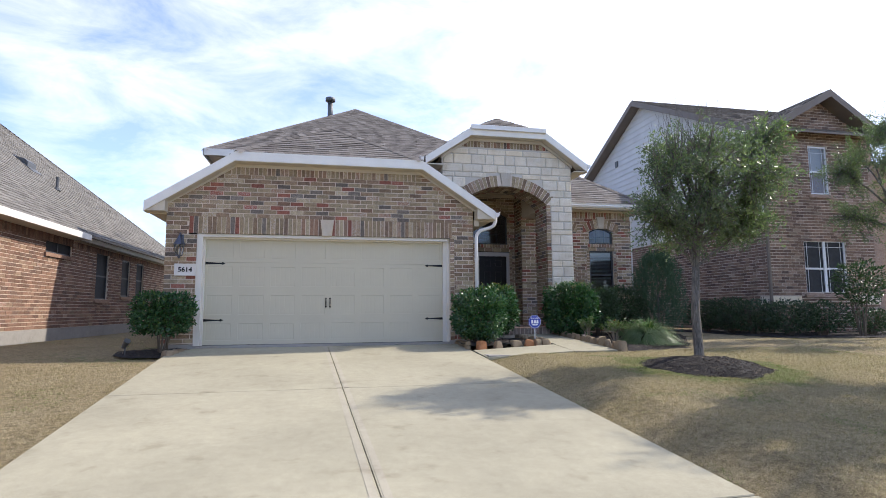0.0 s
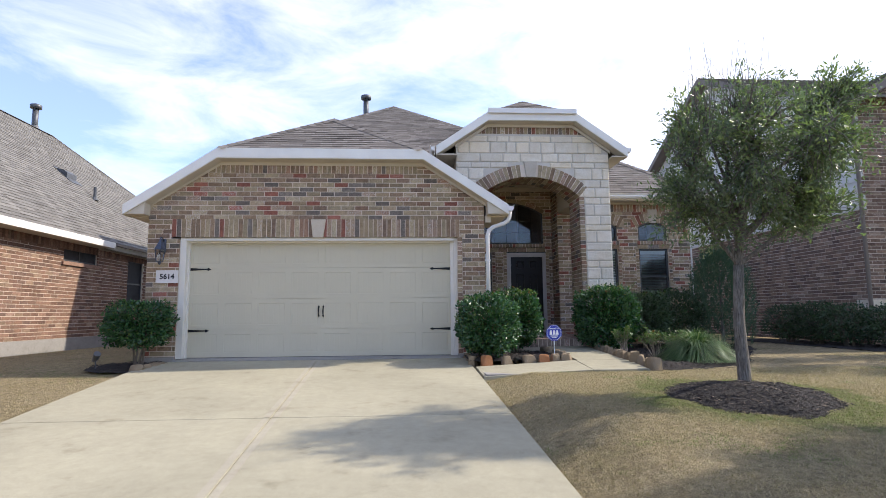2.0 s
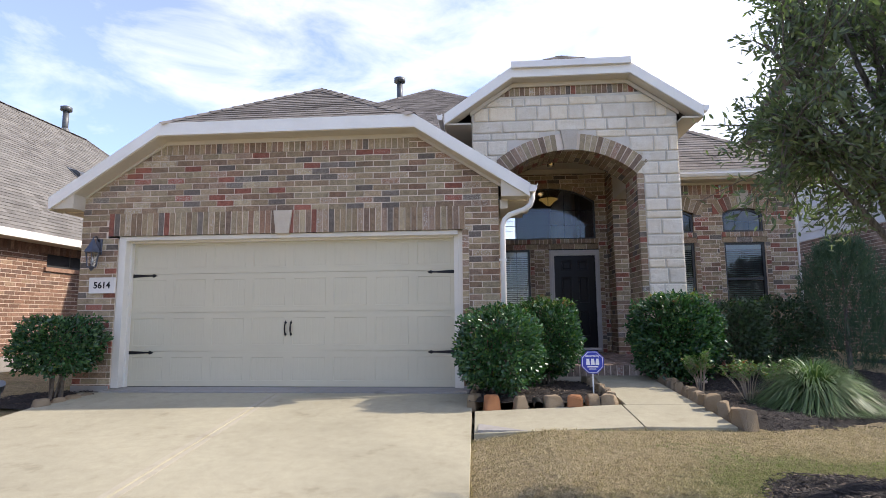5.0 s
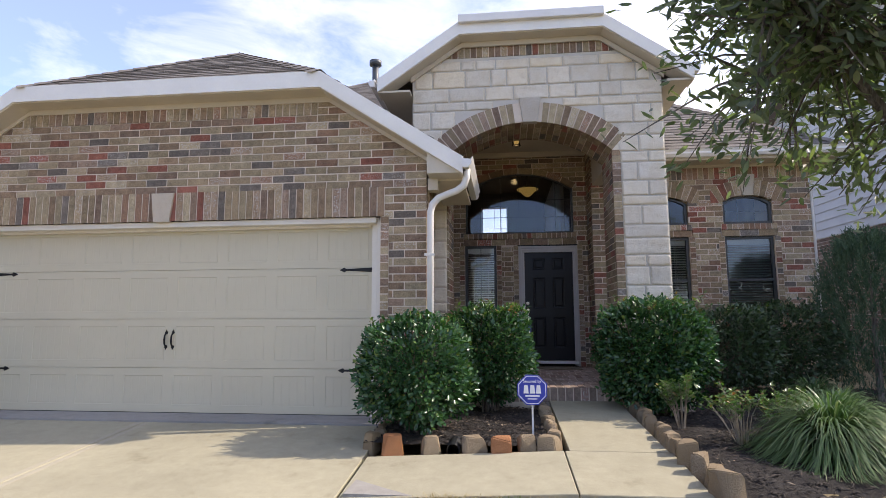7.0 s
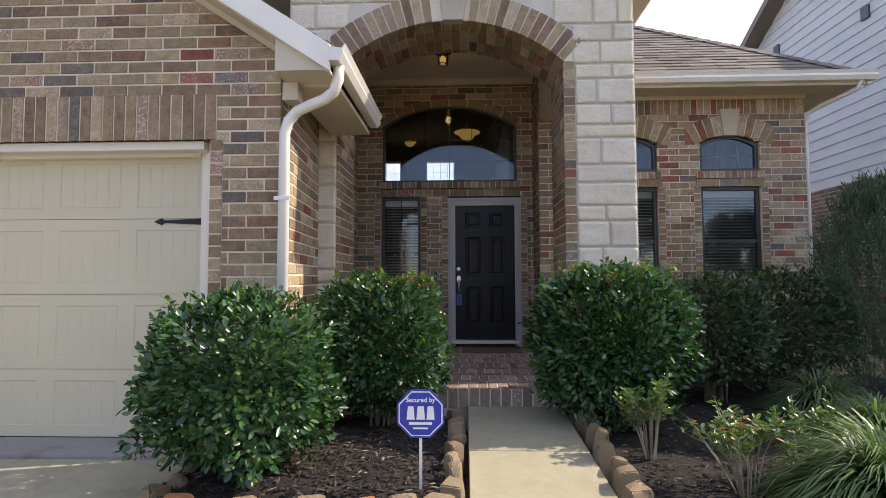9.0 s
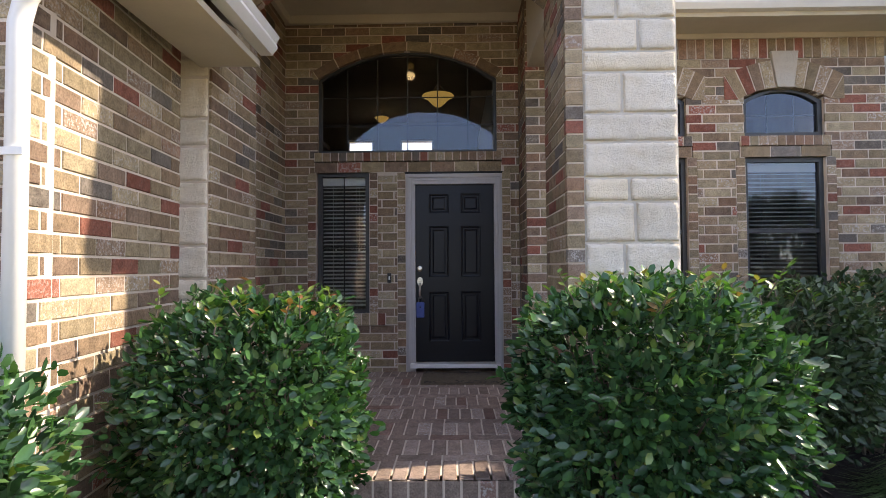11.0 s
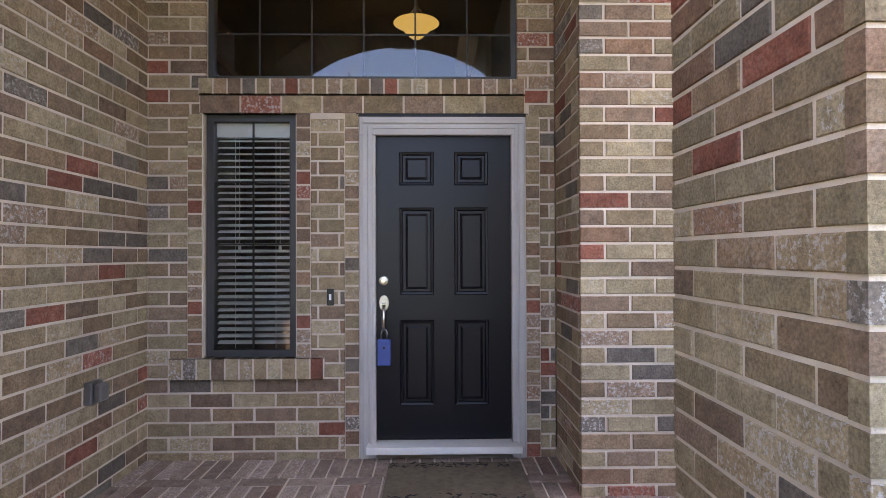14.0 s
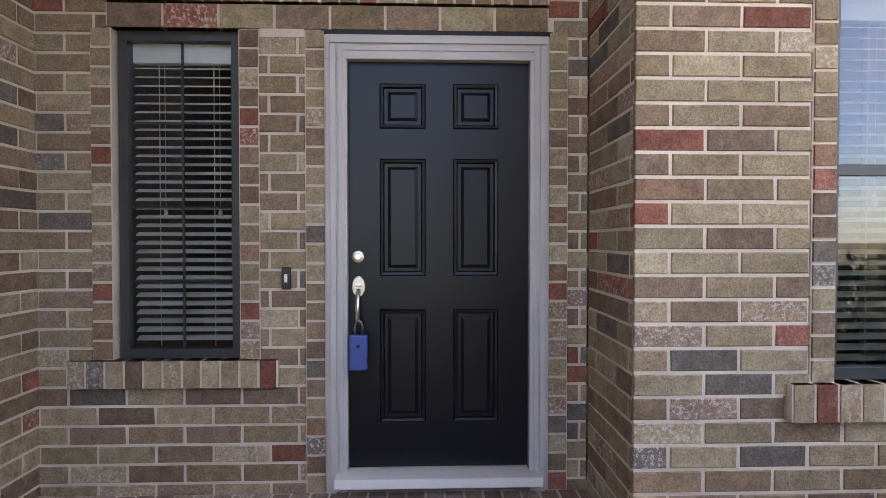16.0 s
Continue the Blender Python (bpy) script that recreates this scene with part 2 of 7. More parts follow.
def shingle_mat(name, cols):
    m, t, n, l, b = nodes_of(name)
    rnd = n.new("ShaderNodeNewGeometry").outputs["Random Per Island"]
    c = ramp(t, rnd, [(0, cols[0]), (0.35, cols[1]), (0.7, cols[2]), (1, cols[3])])
    fine = ramp(t, tex_noise(t, 110, 4, 0.75), [(0.3, 0.6), (0.7, 1.2)])
    broad = ramp(t, tex_noise(t, 1.3, 4), [(0.3, 0.9), (0.7, 1.06)])
    c = mix(t, 1.0, mix(t, 1.0, c, fine, "MULTIPLY"), broad, "MULTIPLY")
    l.new(c, b.inputs["Base Color"])
    b.inputs["Roughness"].default_value = 0.95
    b.inputs["Specular IOR Level"].default_value = 0.2
    bump(t, b, tex_noise(t, 200, 4, 0.7), 0.5, 0.003)
    return m


M_SHINGLE = shingle_mat("asphalt_shingle", [(0.155, 0.135, 0.118), (0.20, 0.178, 0.155), (0.245, 0.22, 0.195), (0.125, 0.108, 0.095)])
M_SHINGLE_G = shingle_mat("grey_shingle", [(0.165, 0.155, 0.142), (0.20, 0.19, 0.172), (0.235, 0.222, 0.20), (0.14, 0.13, 0.118)])


def leaf_mat(name, stops, rough=0.38, spec=0.5, trans=0.25):
    m, t, n, l, b = nodes_of(name)
    rnd = n.new("ShaderNodeNewGeometry").outputs["Random Per Island"]
    c = ramp(t, rnd, stops)
    blot = ramp(t, tex_noise(t, 30, 3), [(0.3, 0.8), (0.7, 1.1)])
    c = mix(t, 1.0, c, blot, "MULTIPLY")
    l.new(c, b.inputs["Base Color"])
    b.inputs["Roughness"].default_value = rough
    b.inputs["Specular IOR Level"].default_value = spec
    tr = n.new("ShaderNodeBsdfTranslucent")
    bright = mix(t, 1.0, c, (1.05, 1.4, 0.6), "MULTIPLY")
    l.new(bright, tr.inputs["Color"])
    ms = n.new("ShaderNodeMixShader")
    ms.inputs[0].default_value = trans
    l.new(b.outputs[0], ms.inputs[1])
    l.new(tr.outputs[0], ms.inputs[2])
    l.new(ms.outputs[0], n["Material Output"].inputs["Surface"])
    return m


M_LEAF = leaf_mat("shrub_leaf", [(0.0, (0.024, 0.066, 0.029)), (0.5, (0.037, 0.102, 0.040)), (0.9, (0.062, 0.155, 0.048)), (0.97, (0.11, 0.19, 0.05)), (1.0, (0.15, 0.19, 0.05))], 0.27, 0.6, 0.20)
M_LEAF_L = leaf_mat("light_shrub_leaf", [(0.0, (0.060, 0.125, 0.040)), (0.6, (0.095, 0.175, 0.055)), (1.0, (0.16, 0.24, 0.07))], 0.33, 0.5, 0.25)
M_LEAF_D = leaf_mat("dark_shrub_leaf", [(0.0, (0.028, 0.055, 0.026)), (0.6, (0.046, 0.086, 0.039)), (1.0, (0.072, 0.112, 0.046))])
M_LEAF_Y = leaf_mat("young_leaf", [(0.0, (0.07, 0.15, 0.035)), (0.55, (0.11, 0.21, 0.045)), (0.8, (0.20, 0.25, 0.06)), (0.9, (0.26, 0.15, 0.05)), (1.0, (0.24, 0.08, 0.05))], 0.36, 0.5, 0.3)
M_LEAF_T = leaf_mat("oak_leaf", [(0.0, (0.095, 0.118, 0.074)), (0.5, (0.140, 0.170, 0.106)), (0.85, (0.19, 0.22, 0.135)), (1.0, (0.26, 0.28, 0.14))], 0.34, 0.6, 0.48)
M_NEEDLE = leaf_mat("conifer_needle", [(0.0, (0.045, 0.090, 0.055)), (0.6, (0.075, 0.130, 0.080)), (1.0, (0.11, 0.165, 0.10))], 0.6, 0.3, 0.2)
M_BLADE = leaf_mat("liriope_blade", [(0.0, (0.065, 0.120, 0.050)), (0.55, (0.100, 0.175, 0.065)), (0.90, (0.17, 0.25, 0.11)), (1.0, (0.30, 0.32, 0.18))], 0.42, 0.5, 0.25)
M_GRASS = leaf_mat("lawn_blade", [(0.0, (0.20, 0.175, 0.07)), (0.25, (0.38, 0.295, 0.16)), (0.7, (0.50, 0.39, 0.24)), (1.0, (0.60, 0.49, 0.33))], 0.7, 0.2, 0.2)
M_GRASS_G = leaf_mat("green_lawn_blade", [(0.0, (0.10, 0.16, 0.03)), (0.6, (0.17, 0.235, 0.05)), (1.0, (0.30, 0.27, 0.11))], 0.6, 0.25, 0.25)


def lawn_mat():
    m, t, n, l, b = nodes_of("lawn")
    c = ramp(t, tex_noise(t, 1.1, 6, 0.65), [(0.26, (0.31, 0.268, 0.14)), (0.42, (0.43, 0.345, 0.20)), (0.72, (0.52, 0.425, 0.265))])
    # greener round the watered ring
    d = n.new("ShaderNodeVectorMath")
    d.operation = "DISTANCE"
    d.inputs[1].default_value = (1.22, -8.85, -0.5)
    l.new(n.new("ShaderNodeNewGeometry").outputs["Position"], d.inputs[0])
    wob = n.new("ShaderNodeMath")
    wob.operation = "MULTIPLY_ADD"
    wob.inputs[1].default_value = -1.0
    l.new(d.outputs["Value"], wob.inputs[0])
    l.new(tex_noise(t, 2.2, 5, 0.7), wob.inputs[2])
    shift = n.new("ShaderNodeMath")
    shift.inputs[1].default_value = 1.25
    l.new(wob.outputs[0], shift.inputs[0])
    c = mix(t, ramp(t, shift.outputs[0], [(0.0, 0.0), (0.55, 0.75)]), c, (0.19, 0.215, 0.075))
    f = ramp(t, tex_noise(t, 85, 6, 0.8), [(0.34, 0.28), (0.66, 1.25)])
    mid = ramp(t, tex_noise(t, 13, 6, 0.75), [(0.30, 0.50), (0.66, 1.22)])
    c = mix(t, 1.0, c, mid, "MULTIPLY")
    l.new(mix(t, 1.0, c, f, "MULTIPLY"), b.inputs["Base Color"])
    b.inputs["Roughness"].default_value = 1.0
    b.inputs["Specular IOR Level"].default_value = 0.1
    bump(t, b, tex_noise(t, 80, 6, 0.8), 1.0, 0.035)
    return m


M_LAWN = lawn_mat()


def mulch_mat():
    m, t, n, l, b = nodes_of("mulch")
    c = ramp(t, tex_noise(t, 55, 6, 0.8), [(0.3, (0.010, 0.008, 0.007)), (0.6, (0.034, 0.027, 0.023)), (0.8, (0.085, 0.066, 0.055))])
    l.new(c, b.inputs["Base Color"])
    b.inputs["Roughness"].default_value = 0.95
    bump(t, b, tex_noise(t, 48, 6, 0.8), 1.0, 0.03)
    return m


M_MULCH = mulch_mat()


def chip_mat():
    m, t, n, l, b = nodes_of("mulch_chip")
    rnd = n.new("ShaderNodeNewGeometry").outputs["Random Per Island"]
    l.new(ramp(t, rnd, [(0, (0.013, 0.010, 0.009)), (0.7, (0.040, 0.031, 0.026)), (0.93, (0.085, 0.062, 0.047)), (1, (0.26, 0.20, 0.14))]), b.inputs["Base Color"])
    b.inputs["Roughness"].default_value = 0.9
    return m


M_CHIP = chip_mat()


def glass_mat(name, clear=0.25):
    """Window glass: a mirror coat by Fresnel over a mostly see-through pane."""
    m, t, n, l, b = nodes_of(name)
    n.remove(b)
    gl = n.new("ShaderNodeBsdfGlossy")
    gl.inputs["Roughness"].default_value = 0.004
    gl.inputs["Color"].default_value = (0.95, 0.97, 1.0, 1)
    tp = n.new("ShaderNodeBsdfTransparent")
    tp.inputs["Color"].default_value = (clear, clear, clear, 1)
    fr = n.new("ShaderNodeFresnel")
    fr.inputs["IOR"].default_value = 1.72
    ms = n.new("ShaderNodeMixShader")
    l.new(fr.outputs[0], ms.inputs[0])
    l.new(tp.outputs[0], ms.inputs[1])
    l.new(gl.outputs[0], ms.inputs[2])
    l.new(ms.outputs[0], n["Material Output"].inputs["Surface"])
    return m


M_GLASS = glass_mat("window_glass", clear=0.85)
M_GLASS_D = glass_mat("tinted_window_glass", clear=0.6)


def emit_mat(name, col, strength):
    m, t, n, l, b = nodes_of(name)
    b.inputs["Base Color"].default_value = (0.8, 0.7, 0.5, 1)
    b.inputs["Emission Color"].default_value = (*col, 1)
    b.inputs["Emission Strength"].default_value = strength
    return m


M_BULB = emit_mat("warm_bulb", (1.0, 0.62, 0.18), 0.14)
M_SHADE_LIT = emit_mat("lit_glass_shade", (1.0, 0.66, 0.18), 0.075)


# ---- mesh helpers ----
class Geo:
    """Collects vertices and faces for one mesh."""

    def __init__(self):
        self.v, self.f = [], []

    def add(self, verts, faces):
        k = len(self.v)
        self.v.extend(verts)
        self.f.extend([tuple(i + k for i in f) for f in faces])
        return self

    def box(self, x0, x1, y0, y1, z0, z1):
        v = [(x0, y0, z0), (x1, y0, z0), (x1, y1, z0), (x0, y1, z0), (x0, y0, z1), (x1, y0, z1), (x1, y1, z1), (x0, y1, z1)]
        return self.add(v, [(0, 3, 2, 1), (4, 5, 6, 7), (0, 1, 5, 4), (1, 2, 6, 5), (2, 3, 7, 6), (3, 0, 4, 7)])

    def prism(self, poly, offset):
        """A flat polygon pushed along offset."""
        n = len(poly)
        o = Vector(offset)
        v = [tuple(p) for p in poly] + [tuple(Vector(p) + o) for p in poly]
        f = [tuple(range(n)), tuple(range(2 * n - 1, n - 1, -1))]
        f += [(i, i + n, (i + 1) % n + n, (i + 1) % n) for i in range(n)]
        return self.add(v, f)

    def tube(self, pts, radii, sides=8, cap=True):
        pts = [Vector(p) for p in pts]
        if not hasattr(radii, "__len__"):
            radii = [radii] * len(pts)
        rings, up = [], None
        for i, p in enumerate(pts):
            d = (pts[min(i + 1, len(pts) - 1)] - pts[max(i - 1, 0)]).normalized()
            if up is None:
                up = d.orthogonal().normalized()
            up = (up - d * up.dot(d))
            up = up.normalized() if up.length > 1e-6 else d.orthogonal().normalized()
            side = d.cross(up)
            rings.append([tuple(p + (up * math.cos(a) + side * math.sin(a)) * radii[i]) for a in [2 * math.pi * k / sides for k in range(sides)]])
        v = [q for r in rings for q in r]
        f = []
        for i in range(len(pts) - 1):
            for k in range(sides):
                a, b = i * sides + k, i * sides + (k + 1) % sides
                f.append((a, b, b + sides, a + sides))
        if cap:
            f += [tuple(range(sides - 1, -1, -1)), tuple(range((len(pts) - 1) * sides, len(pts) * sides))]
        return self.add(v, f)

    def lathe(self, profile, centre, sides=20):
        """profile: rows of (radius, height) turned about a vertical axis."""
        cx, cy, cz = centre
        v = [(cx + r * math.cos(2 * math.pi * k / sides), cy + r * math.sin(2 * math.pi * k / sides), cz + h) for r, h in profile for k in range(sides)]
        f = []
        for i in range(len(profile) - 1):
            for k in range(sides):
                a, b = i * sides + k, i * sides + (k + 1) % sides
                f.append((a, b, b + sides, a + sides))
        f += [tuple(range(sides - 1, -1, -1)), tuple(range((len(profile) - 1) * sides, len(profile) * sides))]
        return self.add(v, f)

    def blob(self, centre, size, seed, rough=0.25, cuts=2):
        """A lumpy faceted stone."""
        bm = bmesh.new()
        bmesh.ops.create_icosphere(bm, subdivisions=cuts, radius=1.0)
        for q in bm.verts:
            d = noise.noise(q.co * 1.3 + Vector((seed * 7.1, seed * 3.3, 0)))
            s = 1 + rough * d * 1.6
            q.co = Vector([math.copysign(min(abs(c) ** 0.75, 0.9), c) for c in q.co]) * s
        v = [(centre[0] + q.co.x * size[0], centre[1] + q.co.y * size[1], centre[2] + q.co.z * size[2]) for q in bm.verts]
        f = [tuple(p.index for p in g.verts) for g in bm.faces]
        bm.free()
        return self.add(v, f)

    def mesh(self, name, material, smooth=False):
        me = bpy.data.meshes.new(name)
        me.from_pydata(self.v, [], self.f)
        me.materials.append(material)
        if smooth:
            me.shade_smooth()
        me.validate()
        me.update()
        return me


def part(name, geo, material, parent=None, label="", smooth=False, bevel=0.0):
    ob = new(name, geo.mesh(name, material, smooth))
    if parent is not None:
        ob.parent = parent
        ob.matrix_parent_inverse = Matrix.Translation(-parent_origin(parent))
    if label:
        ob["label"] = label
    if bevel:
        m = ob.modifiers.new("bevel", "BEVEL")
        m.width, m.segments, m.limit_method = bevel, 2, "ANGLE"
    return ob


def parent_origin(ob):
    return Vector(ob.location) if ob.parent is None else Vector((0, 0, 0))


def thing(name, at, label, category, group=""):
    ob = new(name)
    ob.empty_display_size = 0.1
    ob.location = at
    return tagged(ob, label, category, group)


def structure(name, geo, material, label, category="", smooth=False, bevel=0.0):
    ob = part(name, geo, material, None, "", smooth, bevel)
    return tagged(ob, label, category or name.split("_")[0], "", "structure")


def stuff(name, geo, material, parent, label=""):
    ob = part(name, geo, material, parent, label)
    ob["kind"] = "stuff"
    return ob


COURSE, PITCH, JOINT = 0.0955, 0.279, 0.0140


class Wall:
    """A flat upright wall: u runs along it, out is the way its face looks."""

    def __init__(self, base, along, out):
        self.o, self.u, self.n = Vector(base), Vector(along), Vector(out)

    def at(self, u, z, d=0.0):
        return tuple(self.o + self.u * u + Vector((0, 0, z)) + self.n * d)

    def slab(self, g, u0, u1, z0, z1, d0, d1):
        p = [self.at(u0, z0, d1), self.at(u1, z0, d1), self.at(u1, z1, d1), self.at(u0, z1, d1),
             self.at(u0, z0, d0), self.at(u1, z0, d0), self.at(u1, z1, d0), self.at(u0, z1, d0)]
        g.add(p, [(0, 1, 2, 3), (7, 6, 5, 4), (1, 0, 4, 5), (2, 1, 5, 6), (3, 2, 6, 7), (0, 3, 7, 4)])


BRICKS = []          # (wall object, wall, list of bricks) laid at the end of the file


def brick_wall(name, wall, z0, z1, spans, label, thick=0.2, loose=None, material=None, stuff_mat=None, mortar=None, course=COURSE, pitch=PITCH, category="wall", parent=None):
    """Mortar wall with its openings cut; the bricks on its face are laid later. spans(z) gives the solid stretches at a height."""
    g = Geo()
    laid = []
    n = math.ceil((z1 - z0) / course - 1e-6)
    run = {}
    for i in range(n + 1):
        za, zb = z0 + i * course, min(z0 + (i + 1) * course, z1)
        zm = (za + zb) / 2
        here = [(a, b) for a, b in spans(zm) if b - a >= 0.01] if i < n else []
        for key in list(run):
            if key not in here:
                wall.slab(g, key[0] + 0.004, key[1] - 0.004, run.pop(key), za, -thick, -0.006)
        for a, b in here:
            run.setdefault((a, b), za)
        for a, b in here:
            k = math.floor((a + (pitch / 2 if i % 2 else 0)) / pitch)
            u = k * pitch - (pitch / 2 if i % 2 else 0)
            while u < b:
                p = a if u <= a else u + JOINT / 2
                q = b if u + pitch >= b else u + pitch - JOINT / 2
                if q - p > 0.025 and zb - za > 0.03:
                    laid.append((p, q, za + JOINT / 2, zb - JOINT / 2))
                u += pitch
    ob = structure(name, g, mortar or M_MORTAR, label, category) if parent is None else part(name, g, mortar or M_MORTAR, parent, label)
    BRICKS.append((ob, wall, laid, loose, material or M_BRICK, stuff_mat or M_BRICK_S))
    return ob


def lay_bricks():
    """Every brick face: those in the loose stretch as pieces of their own, the rest joined."""
    rnd = random.Random(4)
    shared = {}
    for ob, wall, laid, loose, m_piece, m_join in BRICKS:
        own = []
        if loose:
            own = [b for b in laid if loose(*b)]
            own = own[:300]
        keep = set(own)
        rest = Geo()
        for b in laid:
            if b not in keep:
                d = rnd.uniform(-0.0025, 0.002)
                wall.slab(rest, *b, -0.02, d)
        if rest.v:
            stuff("brickwork", rest, m_join, ob)
        for p, q, za, zb in own:
            size = (round(q - p, 3), round(zb - za, 3), m_piece.name)
            key = (*size, tuple(wall.u), tuple(wall.n), rnd.randrange(3))
            if key not in shared:
                shared[key] = brick_mesh(wall, size[0], size[1], m_piece, rnd)
            br = new("brick", shared[key])
            br.parent = ob
            br.location = wall.at((p + q) / 2, (za + zb) / 2, rnd.uniform(-0.0025, 0.002))


def brick_mesh(wall, w, h, material, rnd):
    """A brick face with slightly worn, chamfered edges."""
    g = Geo()
    c = 0.0035
    j = lambda: rnd.uniform(-0.0018, 0.0018)
    front = [(-w / 2 + c + j(), -h / 2 + c + j()), (w / 2 - c + j(), -h / 2 + c + j()), (w / 2 - c + j(), h / 2 - c + j()), (-w / 2 + c + j(), h / 2 - c + j())]
    mid = [(-w / 2 + j(), -h / 2), (w / 2 + j(), -h / 2), (w / 2 + j(), h / 2), (-w / 2 + j(), h / 2)]
    v = []
    for ring, d in ((front, 0.0), (mid, -0.004), (mid, -0.02)):
        for a, b in ring:
            v.append(tuple(wall.u * a + Vector((0, 0, b)) + wall.n * d))
    f = [(0, 1, 2, 3)]
    for r in (0, 4):
        f += [(r + i, r + 4 + i, r + 4 + (i + 1) % 4, r + (i + 1) % 4) for i in range(4)]
    g.add(v, f)
    return g.mesh("brick", material)


def brick_row(wall, parent, u0, u1, z0, z1, pitch, proud=0.004, depth=0.06, lean=None, name="brick", material=None, seed=1):
    """Soldier or rowlock course: bricks on end, side by side, each a piece."""
    bed = Geo()
    wall.slab(bed, u0, u1, z0, z1, -depth - 0.02, proud - 0.006)
    part("mortar_bed", bed, M_MORTAR, parent)
    n = max(1, round((u1 - u0) / pitch))
    w = (u1 - u0) / n
    rnd = random.Random(seed)
    for i in range(n):
        a, b = u0 + i * w + JOINT / 2, u0 + (i + 1) * w - JOINT / 2
        g = Geo()
        wall.slab(g, a, b, z0, z1, -depth, proud + rnd.uniform(-0.002, 0.002))
        part(name, g, material or M_BRICK, parent)


def stack(wall, parent, u0, u1, z0, z1, proud=0.003, seed=3):
    """An upright stack of brick ends beside an opening, one to each course."""
    rnd = random.Random(seed)
    n = round((z1 - z0) / COURSE)
    bed = Geo()
    wall.slab(bed, u0, u1, z0, z1, -0.10, proud - 0.008)
    part("mortar_bed", bed, M_MORTAR, parent)
    for i in range(n):
        za, zb = z0 + (z1 - z0) * i / n, z0 + (z1 - z0) * (i + 1) / n
        g = Geo()
        wall.slab(g, u0 + 0.006, u1 - 0.006, za + JOINT / 2, zb - JOINT / 2, -0.06, proud + rnd.uniform(-0.002, 0.002))
        part("brick", g, M_BRICK, parent)


def arc_z(u, cu, half, spring, rise):
    """Height of a segmental arch over u."""
    r = (half * half + rise * rise) / (2 * rise)
    x = min(abs(u - cu), half)
    return spring + rise - r + math.sqrt(max(r * r - x * x, 0))


def arch_bricks(wall, parent, cu, half, spring, rise, ring, pitch, proud=0.005, depth=0.08, skip=0.0, material=None, springer=None):
    """A ring of bricks on end over a segmental arch, each a piece; skip leaves room for a keystone."""
    r = (half * half + rise * rise) / (2 * rise)
    cz = spring + rise - r
    span = math.asin(min(1, half / r))
    n = max(3, round(2 * span * r / pitch))
    for i in range(n):
        a0, a1 = -span + 2 * span * i / n, -span + 2 * span * (i + 1) / n
        if abs((a0 + a1) / 2) * (r + ring / 2) < skip:
            continue
        e = JOINT / 2 / r
        a0, a1 = a0 + e, a1 - e
        g = Geo()
        q = [(cu + rr * math.sin(a), cz + rr * math.cos(a)) for rr, a in ((r, a0), (r, a1), (r + ring, a1), (r + ring, a0))]
        v = [wall.at(x, z, proud) for x, z in q] + [wall.at(x, z, -depth) for x, z in q]
        g.add(v, [(0, 1, 2, 3), (7, 6, 5, 4), (0, 4, 5, 1), (1, 5, 6, 2), (2, 6, 7, 3), (3, 7, 4, 0)])
        part("brick", g, material or M_BRICK, parent)
    # mortar bed behind the ring
    g = Geo()
    m = 24
    for i in range(m):
        a0, a1 = -span + 2 * span * i / m, -span + 2 * span * (i + 1) / m
        q = [(cu + rr * math.sin(a), cz + rr * math.cos(a)) for rr, a in ((r + 0.003, a0), (r + 0.003, a1), (r + ring, a1), (r + ring, a0))]
        v = [wall.at(x, z, proud - 0.007) for x, z in q] + [wall.at(x, z, -depth) for x, z in q]
        g.add(v, [(0, 1, 2, 3), (7, 6, 5, 4), (0, 4, 5, 1), (1, 5, 6, 2), (2, 6, 7, 3), (3, 7, 4, 0)])
        # mortar filling behind the stepped course ends
        q = [(cu + rr * math.sin(a), cz + rr * math.cos(a)) for rr, a in ((r + ring * 0.9, a0), (r + ring * 0.9, a1), (r + ring + 0.16, a1), (r + ring + 0.16, a0))]
        v = [wall.at(x, z, -0.0085) for x, z in q] + [wall.at(x, z, -depth) for x, z in q]
        g.add(v, [(0, 1, 2, 3), (7, 6, 5, 4), (0, 4, 5, 1), (1, 5, 6, 2), (2, 6, 7, 3), (3, 7, 4, 0)])
    part("mortar_bed", g, M_MORTAR, parent)
    for s in (-1, 1):
        bx, bz_ = (r + ring) * math.sin(span), cz + (r + ring) * math.cos(span)
        tri = [(cu + s * half, spring), (cu + s * bx, spring), (cu + s * bx, bz_)]
        g = Geo()
        g.add([wall.at(x, z, proud - 0.004) for x, z in tri] + [wall.at(x, z, -depth) for x, z in tri], [(0, 1, 2), (5, 4, 3), (0, 3, 4, 1), (1, 4, 5, 2), (2, 5, 3, 0)])
        part("springer", g, springer or M_BRICK, parent)


